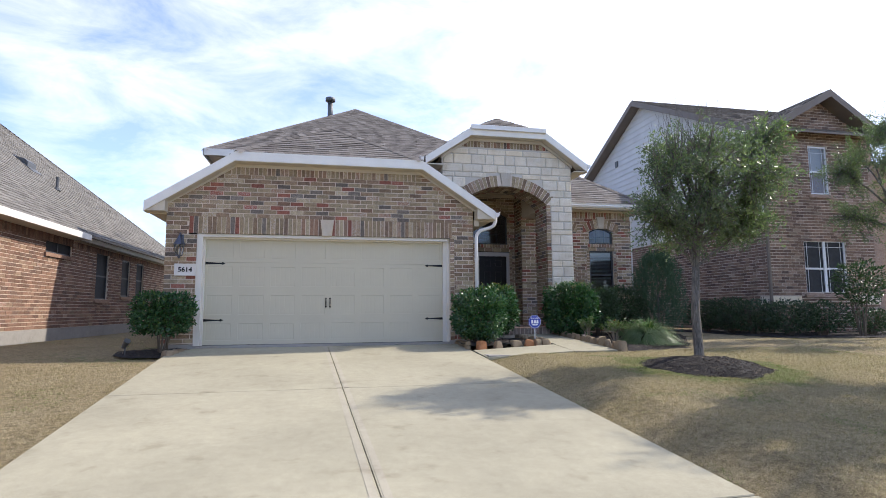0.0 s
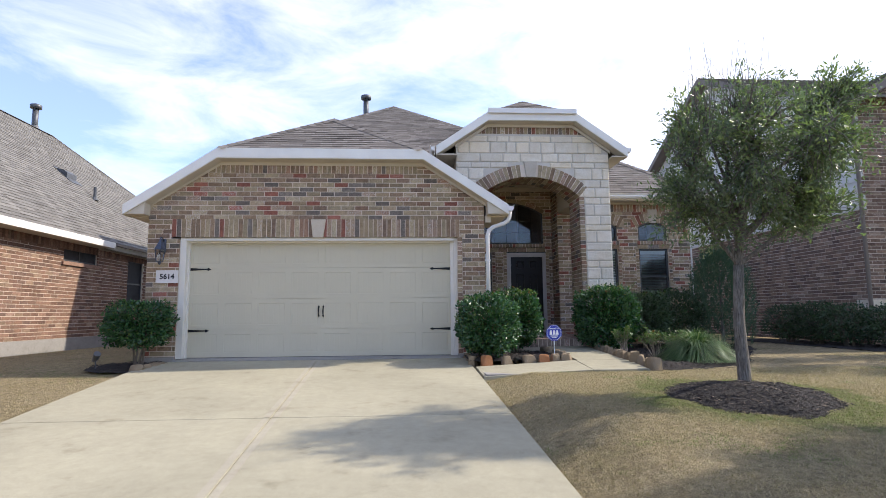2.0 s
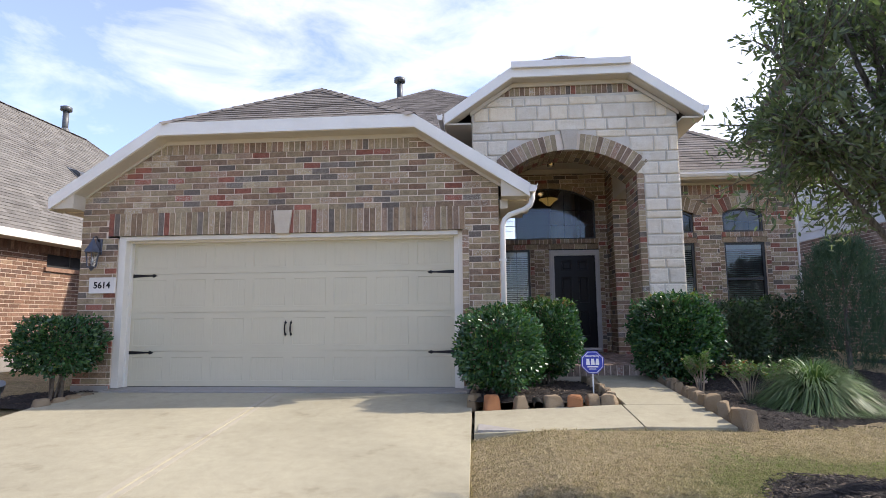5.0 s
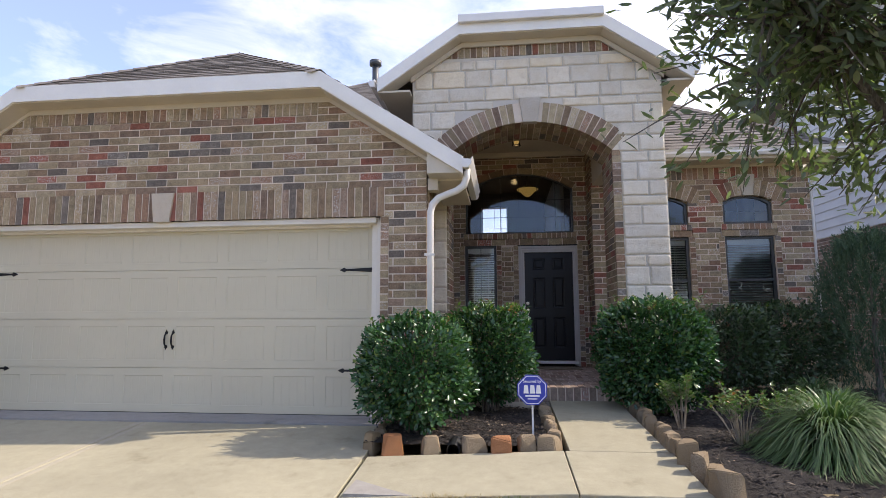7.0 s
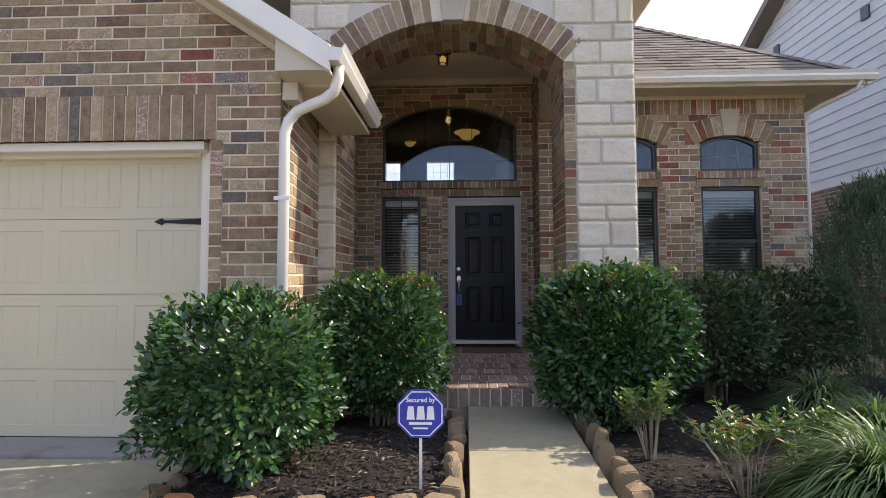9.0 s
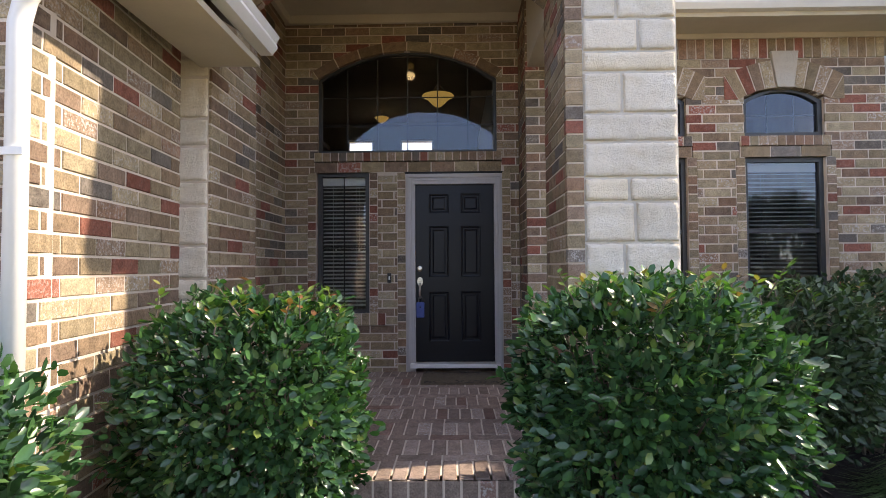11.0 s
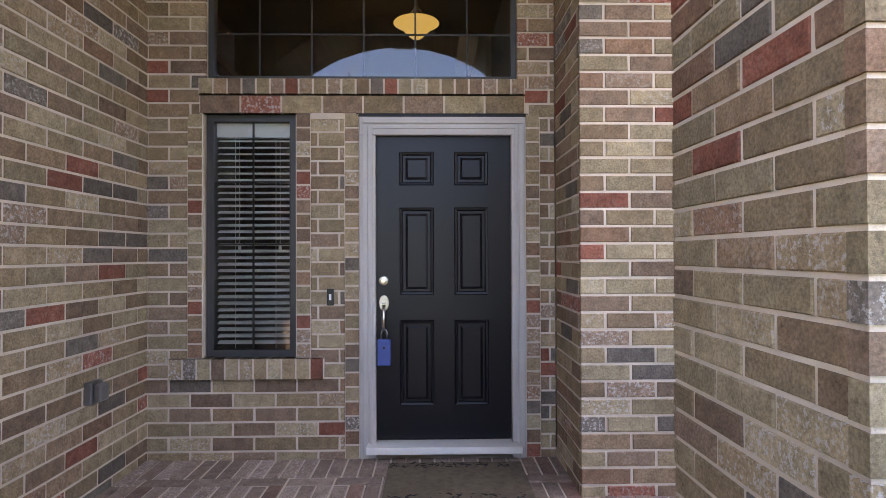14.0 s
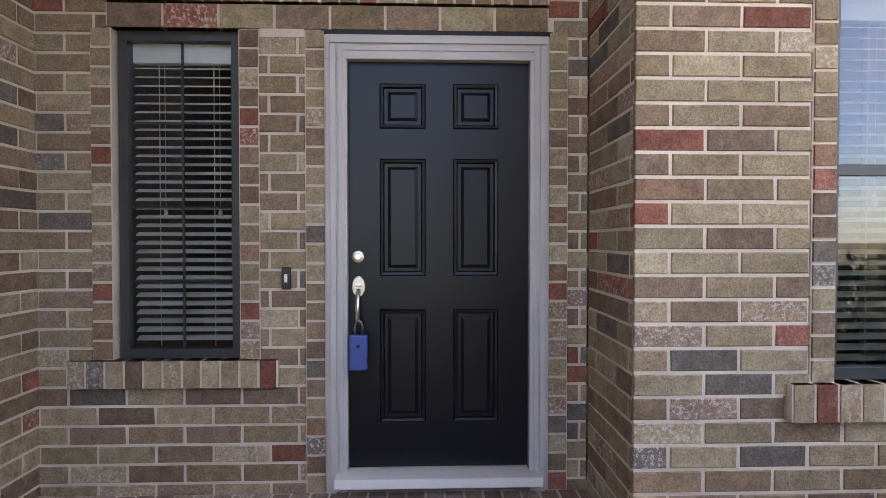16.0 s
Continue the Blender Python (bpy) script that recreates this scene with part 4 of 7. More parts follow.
# ---- right wing ----
RY = -0.62
RWW = Wall((1.2, RY, 0), (1, 0, 0), (0, -1, 0))
WINS = [(2.0, 2.85), (3.44, 4.26)]


def wing_spans(z):
    cuts = []
    for a, b in WINS:
        c, h = (a + b) / 2, (b - a) / 2
        if 0.46 < z < 0.57:
            cuts.append((a - 0.20, b + 0.17))
        elif 0.57 <= z < 2.17:
            cuts.append((a - 0.10, b + 0.10))
        elif 2.17 <= z < 2.37:
            cuts.append((a - 0.06, b + 0.06))
        elif 2.37 <= z < 2.89:
            r = (h * h + 0.12 * 0.12) / 0.24
            half = h if z < 2.77 else math.sqrt(max(r * r - (z - 0.048 - 2.89 + r) ** 2, 0))
            cuts.append((c - half, c + half))
    out, a = [], 1.2
    for c0, c1 in cuts:
        out.append((a - 1.2, c0 - 1.2))
        a = c1
    out.append((a - 1.2, 4.88 - 1.2))
    if z > 3.24 and z < 3.50:
        return [(0, 0.3)]
    return out


wing = brick_wall("wall_wing_front", RWW, -0.4325, 3.62, wing_spans, "tan brick wing wall with two arched windows", 0.2, loose=lambda a, b, za, zb: a < 1.9 and -0.2 < za < 2.6)
brick_row(RWW, wing, 0.3, 3.68, 3.197, 3.50, 0.092, 0.004, 0.1, seed=11)
for a, b in WINS:
    brick_row(RWW, wing, a - 1.2 - 0.19, b - 1.2 + 0.16, 0.428, 0.575, 0.094, 0.035, 0.12, seed=12)
    stack(RWW, wing, a - 1.3, a - 1.2, 0.575, 2.175, 0.006, 35)
    stack(RWW, wing, b - 1.2, b - 1.1, 0.575, 2.175, 0.006, 36)
    brick_row(RWW, wing, a - 1.2 - 0.05, b - 1.2 + 0.05, 2.29, 2.39, 0.094, 0.020, 0.12, seed=13)
    brick_row(RWW, wing, a - 1.2 - 0.05, b - 1.2 + 0.05, 2.175, 2.285, 0.281, 0.005, 0.12, seed=14)
    arch_bricks(RWW, wing, (a + b) / 2 - 1.2, (b - a) / 2 + 0.06, 2.77, 0.125, 0.28, 0.094, 0.012, 0.12, skip=0.10)
    g = Geo()
    c = (a + b) / 2
    g.prism([(x, RY - 0.04, zz) for x, zz in ((c - 0.14, 3.26), (c + 0.14, 3.26), (c + 0.085, 2.885), (c - 0.085, 2.885))], (0, 0.1, 0))
    part("keystone", g, M_CAST, wing, "pale cast stone keystone", bevel=0.006)
structure("wall_wing_side", Geo().box(4.68, 4.88, RY + 0.2, 8, -0.45, 3.62), M_MORTAR, "plain wing side wall", "wall")

# closed rooms behind the windows, their dimness put into the dark wall colour
g = Geo()
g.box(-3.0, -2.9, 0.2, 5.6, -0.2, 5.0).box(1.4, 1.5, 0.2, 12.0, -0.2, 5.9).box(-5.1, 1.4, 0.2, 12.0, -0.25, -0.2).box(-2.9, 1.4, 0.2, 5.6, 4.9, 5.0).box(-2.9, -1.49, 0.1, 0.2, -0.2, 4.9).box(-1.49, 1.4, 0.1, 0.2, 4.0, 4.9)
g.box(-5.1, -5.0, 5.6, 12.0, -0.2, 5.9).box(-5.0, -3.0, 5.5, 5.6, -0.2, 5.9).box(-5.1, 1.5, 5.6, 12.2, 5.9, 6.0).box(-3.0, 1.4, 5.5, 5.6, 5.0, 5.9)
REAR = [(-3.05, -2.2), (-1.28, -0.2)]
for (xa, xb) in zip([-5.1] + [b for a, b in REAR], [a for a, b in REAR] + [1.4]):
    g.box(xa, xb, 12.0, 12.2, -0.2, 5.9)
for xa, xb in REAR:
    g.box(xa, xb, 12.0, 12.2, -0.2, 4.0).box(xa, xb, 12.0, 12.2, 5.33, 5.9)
structure("wall_hall", g, M_INTERIOR, "interior walls of the hall and rear room, coloured dark as if unlit", "wall")
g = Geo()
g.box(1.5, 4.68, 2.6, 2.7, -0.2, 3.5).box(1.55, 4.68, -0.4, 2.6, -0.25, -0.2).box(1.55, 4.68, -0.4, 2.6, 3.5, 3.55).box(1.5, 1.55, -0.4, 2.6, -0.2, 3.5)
structure("wall_front_room", g, M_INTERIOR, "interior front room walls, coloured dark as if unlit", "wall")


# ---- roofs and eaves ----
def band(g, outer, drop, y0, y1):
    """A board that follows a broken line in the xz plane, of height drop."""
    for (xa, za), (xb, zb) in zip(outer, outer[1:]):
        g.prism([(xa, y0, za - drop), (xb, y0, zb - drop), (xb, y0, zb), (xa, y0, za)], (0, y1 - y0, 0))


EL, CL, CR, ER = (-8.34, 2.60), (-6.60, 3.74), (-2.54, 3.74), (-0.83, 2.62)
ridge_g, back_y = (-4.60, 5.05), 3.5
fy = -4.45
garage_roof = roof("roof_garage", [
    ((EL[0], fy, EL[1]), (EL[0], back_y, EL[1]), (CL[0], fy, CL[1]), (CL[0], back_y, CL[1])),
    ((CL[0], fy, CL[1]), (CL[0], back_y, CL[1]), (ridge_g[0], -2.5, ridge_g[1]), (ridge_g[0], back_y, ridge_g[1])),
    ((ER[0], fy, ER[1]), (ER[0], SY - 0.02, ER[1]), (-1.75, fy, 3.22), (-1.75, SY - 0.02, 3.22)),
    ((-1.75, fy, 3.22), (-1.75, back_y, 3.22), (CR[0], fy, CR[1]), (CR[0], back_y, CR[1])),
    ((CR[0], fy, CR[1]), (CR[0], back_y, CR[1]), (ridge_g[0], -2.5, ridge_g[1]), (ridge_g[0], back_y, ridge_g[1])),
    ((CL[0], fy, CL[1]), (CR[0], fy, CR[1]), (ridge_g[0], -2.5, ridge_g[1]), (ridge_g[0], -2.5, ridge_g[1])),
], "brown-grey asphalt shingle garage roof with a clipped gable", M_SHINGLE, seed=1)
ridge_caps(garage_roof, [(CL[0], fy, CL[1]), (ridge_g[0], -2.5, ridge_g[1]), (ridge_g[0], back_y, ridge_g[1])], M_SHINGLE)
ridge_caps(garage_roof, [(CR[0], fy, CR[1]), (ridge_g[0], -2.5, ridge_g[1])], M_SHINGLE)
g = Geo()
band(g, [EL, CL, CR, ER], 0.20, fy - 0.03, fy)
fascia = structure("trim_garage_fascia", g, M_WHITE, "white painted rake and fascia boards", "trim")
g = Geo()
band(g, [(EL[0], EL[1] - 0.19), (CL[0], CL[1] - 0.19), (CR[0], CR[1] - 0.19), (ER[0], ER[1] - 0.19)], 0.02, fy, -4.165)
band(g, [(-7.99, 2.66), (CL[0] - 0.02, CL[1] - 0.205), (CR[0] + 0.02, CR[1] - 0.205), (-1.24, 2.70)], 0.07, -4.20, -4.17)
part("soffit", g, M_SOFFIT, fascia, "beige soffit and frieze board")
g = Geo()
g.prism([(-8.32, fy + 0.01, 2.42), (-7.95, fy + 0.01, 2.42), (-7.95, fy + 0.01, 2.68)], (0, 0.3, 0))
g.prism([(-0.86, fy + 0.01, 2.44), (-1.25, fy + 0.01, 2.44), (-1.25, fy + 0.01, 2.70)], (0, 0.3, 0))
g.box(-1.25, -0.85, fy + 0.3, SY - 0.02, 2.42, 2.46).box(-8.32, -7.97, fy + 0.3, 3.5, 2.40, 2.44)
g.box(-1.27, -1.15, -4.20, -4.05, 2.30, 2.44)
part("eave_box", g, M_SOFFIT, fascia, "beige boxed eave return")

# gutter and downspout beside the entry
gutter = thing("gutter", (-0.80, -3.6, 2.45), "white metal gutter and downspout on the garage eave", "gutter")
prof = [(0.0, 0.0), (0.08, 0.0), (0.115, 0.05), (0.105, 0.08), (0.13, 0.12), (0.12, 0.12), (0.10, 0.09), (0.02, 0.10), (0.0, 0.12)]
g = Geo()
g.prism([(-0.84 + a, fy - 0.05, 2.49 + b) for a, b in prof], (0, SY - fy + 0.02, 0))
part("channel", g, M_GUTTER, gutter)
g = Geo()
path = [(-0.79, -4.36, 2.50), (-0.795, -4.35, 2.40), (-0.83, -4.34, 2.31), (-0.91, -4.32, 2.255), (-1.02, -4.29, 2.225), (-1.13, -4.26, 2.19), (-1.205, -4.245, 2.12), (-1.235, -4.24, 2.02), (-1.24, -4.24, -0.25)]
g.tube(path, 0.042, 10)
part("downspout", g, M_GUTTER, gutter, smooth=True)
for zz in (1.5, 0.4):
    part("strap", Geo().box(-1.30, -1.18, -4.285, -4.275, zz, zz + 0.03), M_GUTTER, gutter)

# entry tower roof
TL_, TC1, TC2, TR_ = (-2.20, 4.30), (-0.98, 5.13), (1.09, 5.13), (2.30, 4.28)
ty, ap = -2.92, (0.05, 5.80)
tower_roof = roof("roof_entry", [
    ((TL_[0], ty, TL_[1]), (TL_[0], 2.5, TL_[1]), (TC1[0], ty, TC1[1]), (TC1[0], 2.5, TC1[1])),
    ((TC1[0], ty, TC1[1]), (TC1[0], 2.5, TC1[1]), (ap[0], -1.9, ap[1]), (ap[0], 2.5, ap[1])),
    ((TR_[0], ty, TR_[1]), (TR_[0], 2.5, TR_[1]), (TC2[0], ty, TC2[1]), (TC2[0], 2.5, TC2[1])),
    ((TC2[0], ty, TC2[1]), (TC2[0], 2.5, TC2[1]), (ap[0], -1.9, ap[1]), (ap[0], 2.5, ap[1])),
    ((TC1[0], ty, TC1[1]), (TC2[0], ty, TC2[1]), (ap[0], -1.9, ap[1]), (ap[0], -1.9, ap[1])),
], "brown-grey shingle roof over the stone entry", M_SHINGLE, seed=2)
g = Geo()
band(g, [TL_, TC1, TC2, TR_], 0.20, ty - 0.03, ty)
tf = structure("trim_entry_fascia", g, M_WHITE, "white painted fascia over the stone entry", "trim")
g = Geo()
band(g, [(TL_[0], TL_[1] - 0.19), (TC1[0], TC1[1] - 0.19), (TC2[0], TC2[1] - 0.19), (TR_[0], TR_[1] - 0.19)], 0.02, ty, SY + 0.02)
band(g, [(-1.74, 4.405), (-0.96, 4.92), (1.07, 4.92), (1.96, 4.30)], 0.075, SY - 0.055, SY - 0.025)
g.box(-2.18, -1.72, ty + 0.02, 2.0, 4.10, 4.13).box(1.94, 2.28, ty + 0.02, 2.0, 4.08, 4.11)
part("soffit", g, M_SOFFIT, tf, "beige soffit")
part("cap_gutter", Geo().box(-0.99, 1.10, ty - 0.10, ty - 0.032, 5.08, 5.20), M_GUTTER, tf, "pale metal gutter along the clipped gable", bevel=0.008)
for x in (-2.24, 2.30):
    g = Geo()
    g.prism([(x + (a if x > 0 else -a) * 0.8 - 0.0, ty - 0.04, 4.18 + b) for a, b in prof], (0, 4.0, 0))
    part("side_gutter", g, M_GUTTER, tf)

# right wing roof
wr = roof("roof_wing", [((1.86, -1.12, 3.56), (5.42, -1.12, 3.56), (1.86, 2.44, 6.27), (1.86, 2.44, 6.27)),
                        ((5.42, -1.12, 3.56), (5.42, 7.0, 3.56), (1.86, 2.44, 6.27), (1.86, 7.0, 6.27))],
          "brown-grey shingle hip roof of the wing", M_SHINGLE, seed=3)
ridge_caps(wr, [(5.42, -1.12, 3.56), (1.86, 2.44, 6.27)], M_SHINGLE)
g = Geo()
g.box(1.96, 5.38, -1.10, RY - 0.03, 3.45, 3.48).box(1.96, 5.40, -1.13, -1.10, 3.41, 3.58).box(1.96, 4.9, RY - 0.03, RY + 0.0, 3.40, 3.48).box(4.88, 5.40, RY, 7, 3.45, 3.48)
structure("trim_wing_eave", g, M_SOFFIT, "beige boxed eave of the wing", "trim")
wg = thing("gutter", (3.6, -1.2, 3.5), "white metal gutter along the wing eave", "gutter")
g = Geo()
g.prism([(1.96, -1.13 - a, 3.45 + b) for a, b in prof], (3.5, 0, 0))
part("channel", g, M_GUTTER, wg)
g = Geo()
g.tube([(5.30, -1.18, 3.47), (5.28, -1.1, 3.36), (5.06, -0.72, 3.27), (4.95, -0.60, 3.20), (4.925, -0.575, 3.05), (4.92, -0.57, -0.2)], 0.028, 8)
part("downspout", g, M_GUTTER, wg, smooth=True)

# main upper roof
P0, P1, PK, PK2 = (-8.52, 1.65, 5.47), (1.62, 1.65, 5.47), (-3.5, 7.8, 9.36), (-3.5, 8.1, 9.36)
mr = roof("roof_main", [(P0, P1, PK, PK), (P0, (-8.52, 12.7, 5.47), PK, PK2), (P1, (1.62, 12.7, 5.47), PK, PK2), ((-8.52, 12.7, 5.47), (1.62, 12.7, 5.47), PK2, PK2)],
          "tall brown-grey shingle hip roof of the house", M_SHINGLE, seed=4)
ridge_caps(mr, [P0, PK, PK2], M_SHINGLE)
ridge_caps(mr, [P1, PK], M_SHINGLE)
g = Geo()
g.box(-8.54, 1.64, 1.61, 1.64, 5.27, 5.48).box(-8.55, -8.52, 1.61, 12.7, 5.27, 5.48)
structure("trim_main_eave", g, M_WHITE, "white fascia of the upper roof", "trim")
structure("wall_upper", Geo().box(-8.1, -7.9, 2.2, 12.0, 2.4, 5.36).box(-8.1, -3.05, 2.2, 2.4, 2.4, 5.36).box(-7.9, -5.1, 12.0, 12.2, -0.4, 5.36).box(1.3, 1.5, 5.7, 12.0, 2.0, 5.36), M_SIDING, "plain upper house wall", "wall")
structure("ceiling_soffit_main", Geo().box(-8.5, 1.6, 1.66, 2.2, 5.36, 5.39).box(-8.5, -8.1, 2.2, 12.6, 5.36, 5.39).box(-8.1, 1.6, 12.2, 12.6, 5.36, 5.39), M_SOFFIT, "soffit under the upper roof", "soffit")


def flue(x, y, z0, z1, r, label, parent_name="roof_vent_pipe"):
    v = thing(parent_name, (x, y, z0), label, "vent pipe")
    part("pipe", Geo().lathe([(r, 0), (r, z1 - z0 - 0.2)], (x, y, z0), 12), M_VENT, v, smooth=True)
    part("cap", Geo().lathe([(r, 0), (r * 1.9, 0.02), (r * 1.9, 0.16), (r * 0.6, 0.22)], (x, y, z1 - 0.22), 14), M_VENT, v, smooth=True)
    part("flashing", Geo().lathe([(r * 2.3, -0.15), (r * 1.2, 0.18)], (x, y, z0 + 0.15), 12), M_VENT, v)
    return v


flue(-4.62, 7.0, 8.35, 9.55, 0.11, "dark metal flue pipe with a cap on the shingle roof")


# ---- windows and doors ----
def slat_mesh(w):
    g = Geo()
    g.add([(-w / 2, -0.022, -0.012), (w / 2, -0.022, -0.012), (w / 2, 0, 0.002), (-w / 2, 0, 0.002), (w / 2, 0.022, 0.008), (-w / 2, 0.022, 0.008),
           (-w / 2, 0, -0.002), (w / 2, 0, -0.002)], [(0, 1, 2, 3), (3, 2, 4, 5), (0, 6, 7, 1), (6, 5, 4, 7)])
    return g.mesh("slat", M_BLIND)


def window(name, x0, x1, z0, z1, y, label, rise=0.0, blinds=False, grid=(), rails=(), frame_mat=None, fw=0.045, glass=None, parent=None):
    """A sash window in a wall that faces -y; y is the outer face of its frame."""
    fm = frame_mat or M_WINFRAME
    g = Geo()
    cx, h = (x0 + x1) / 2, (x1 - x0) / 2
    n = 16 if rise else 1

    def outline(inset):
        pts = [(x0 + inset, z0 + inset), (x1 - inset, z0 + inset)]
        if rise:
            pts += [(x, arc_z(x, cx, h - inset, z1 - rise - inset * 0.5, rise)) for x in [x1 - inset - (2 * h - 2 * inset) * k / n for k in range(n + 1)]]
        else:
            pts += [(x1 - inset, z1 - inset), (x0 + inset, z1 - inset)]
        return pts
    o, i2 = outline(0), outline(fw)
    m = len(o)
    v = [(x, y, z) for x, z in o] + [(x, y, z) for x, z in i2] + [(x, y + 0.07, z) for x, z in o] + [(x, y + 0.07, z) for x, z in i2]
    f = []
    for k in range(m):
        j = (k + 1) % m
        f += [(k, j, m + j, m + k), (m + k, m + j, 3 * m + j, 3 * m + k), (2 * m + j, 2 * m + k, 3 * m + k, 3 * m + j), (j, k, 2 * m + k, 2 * m + j)]
    g.add(v, f)
    for a in rails:
        g.box(x0 + fw * 0.7, x1 - fw * 0.7, y + 0.012, y + 0.05, a - 0.022, a + 0.022)
    if parent is None:
        w = structure(name, g, fm, label, "window")
    else:
        w = part("window", g, fm, parent, label)
    bars = Geo()
    gx, gzs = grid if grid else ((), ())
    for a in gx:
        top = (arc_z(a, cx, h - fw, z1 - rise, rise) if rise else z1) - fw
        bars.box(a - 0.006, a + 0.006, y + 0.034, y + 0.040, z0 + fw, top)
    for a in gzs:
        bars.box(x0 + fw, x1 - fw, y + 0.034, y + 0.040, a - 0.006, a + 0.006)
    if bars.v:
        part("muntin", bars, fm, w)
    gg = Geo()
    ii = outline(fw * 0.9)
    gg.add([(x, y + 0.030, z) for x, z in ii], [tuple(range(len(ii)))])
    pane = part("pane", gg, glass or M_GLASS, w, "reflecting window glass")
    pane.visible_shadow = False
    if blinds:
        me = slat_mesh(x1 - x0 - 2 * fw - 0.01)
        zz = z1 - 0.16
        while zz > z0 + fw + 0.02:
            s = new("slat", me)
            s.parent = w
            s.location = (cx, y + 0.075, zz)
            zz -= 0.044
        part("head_rail", Geo().box(x0 + fw, x1 - fw, y + 0.055, y + 0.10, z1 - 0.14, z1 - fw), M_BLIND, w, "pale blind head rail")
        cords = Geo()
        for k in (0.27, 0.73):
            cords.tube([(x0 + (x1 - x0) * k, y + 0.085, z1 - 0.14), (x0 + (x1 - x0) * k, y + 0.085, z0 + fw)], 0.003, 5)
            cords.tube([(x0 + (x1 - x0) * k + 0.03, y + 0.08, z1 - 0.14), (x0 + (x1 - x0) * k + 0.03, y + 0.08, z0 + 0.75)], 0.002, 5)
            cords.lathe([(0.004, 0), (0.012, 0.01), (0.008, 0.05)], (x0 + (x1 - x0) * k + 0.03, y + 0.08, z0 + 0.70), 8)
        part("cord", cords, M_BLIND, w)
    return w


window("window_sidelight", -1.12, -0.525, 0.55, 2.165, 0.045, "narrow dark-framed sidelight with pale blinds lowered", 0, True, ((-0.8225,), (0.93, 1.30, 1.72)))
window("window_transom", -1.11, 0.95, 2.39, 3.57, 0.045, "wide dark-framed arched transom window", 0.32, False, ((-0.78, -0.43, -0.08, 0.27, 0.62), (2.72, 3.05)), fw=0.035)
for k, (a, b) in enumerate(WINS):
    window(f"window_wing_{k + 1}", a, b, 0.575, 2.175, RY + 0.05, "dark-framed sash window with dark blinds lowered", 0, True, (), (1.42,), glass=M_GLASS_D)
    window(f"window_wing_top_{k + 1}", a, b, 2.39, 2.885, RY + 0.05, "dark-framed arched top window", 0.12, False, (((a + b) / 2 - 0.14, (a + b) / 2 + 0.14), (2.62,)), glass=M_GLASS_D)

for k, (a, b) in enumerate(REAR):
    n_ = 4 if k == 1 else 3
    window(f"window_rear_{k + 1}", a, b, 4.0, 5.33, 12.06, "high white rear window with a grid, seen through the house", 0, False, ([a + (b - a) * (i + 1) / n_ for i in range(n_ - 1)], (4.45, 4.9)), (), frame_mat=M_WINWHITE)

# front door
g = Geo()
for x0, x1 in ((-0.10, 0.007), (0.907, 1.0)):
    g.box(x0, x1, -0.012, 0.10, -0.12, 2.020)
g.box(-0.10, 1.0, -0.012, 0.10, 2.020, 2.14)
casing = structure("trim_front_door", g, M_CASING, "pale grey stepped door casing", "trim", bevel=0.004)
g = Geo()
g.box(-0.075, -0.045, -0.026, -0.012, -0.12, 2.09).box(-0.035, -0.012, -0.020, -0.012, -0.12, 2.07).box(0.926, 0.947, -0.020, -0.012, -0.12, 2.07).box(0.956, 0.985, -0.026, -0.012, -0.12, 2.09)
g.box(-0.075, 0.985, -0.026, -0.012, 2.095, 2.125).box(-0.035, 0.947, -0.020, -0.012, 2.06, 2.08)
part("moulding", g, M_CASING, casing, bevel=0.003)
part("threshold", Geo().box(-0.05, 0.96, -0.10, 0.06, -0.06, -0.012), M_GUTTER, casing, "worn metal threshold", bevel=0.005)
structure("lintel", Geo().box(-0.12, 1.02, 0.0, 0.12, 2.142, 2.165).box(-1.15, -0.50, 0.0, 0.10, 2.166, 2.172), M_IRON, "dark steel lintel over the door", "lintel")
DY = 0.035
XS = [(0.162, 0.392), (0.528, 0.756)]
ZS = [(0.222, 0.790), (0.957, 1.542), (1.690, 1.915)]
g = Geo()
xc = [0.004, XS[0][0], XS[0][1], XS[1][0], XS[1][1], 0.910]
zc = [0.0, ZS[0][0], ZS[0][1], ZS[1][0], ZS[1][1], ZS[2][0], ZS[2][1], 2.026]
for i in range(5):
    for j in range(7):
        if i in (1, 3) and j in (1, 3, 5):
            continue
        g.add([(xc[i], DY, zc[j]), (xc[i + 1], DY, zc[j]), (xc[i + 1], DY, zc[j + 1]), (xc[i], DY, zc[j + 1])], [(0, 1, 2, 3)])
g.box(0.004, 0.910, DY + 0.012, DY + 0.045, 0.0, 2.026)
door = structure("door_front", g, M_DOOR, "closed black six-panel front door", "door")
for x0, x1 in XS:
    for z0, z1 in ZS:
        g = Geo()
        rings = []
        for ins, d in ((0, 0), (0.006, -0.007), (0.018, -0.004), (0.024, 0.010), (0.040, 0.010), (0.056, 0.001)):
            rings.append([(x0 + ins, DY + d, z0 + ins), (x1 - ins, DY + d, z0 + ins), (x1 - ins, DY + d, z1 - ins), (x0 + ins, DY + d, z1 - ins)])
        v = [p for r_ in rings for p in r_]
        f = [(r_ * 4 + k, r_ * 4 + (k + 1) % 4, r_ * 4 + 4 + (k + 1) % 4, r_ * 4 + 4 + k) for r_ in range(5) for k in range(4)]
        f.append((20, 21, 22, 23))
        g.add(v, f)
        part("panel", g, M_DOOR, door)


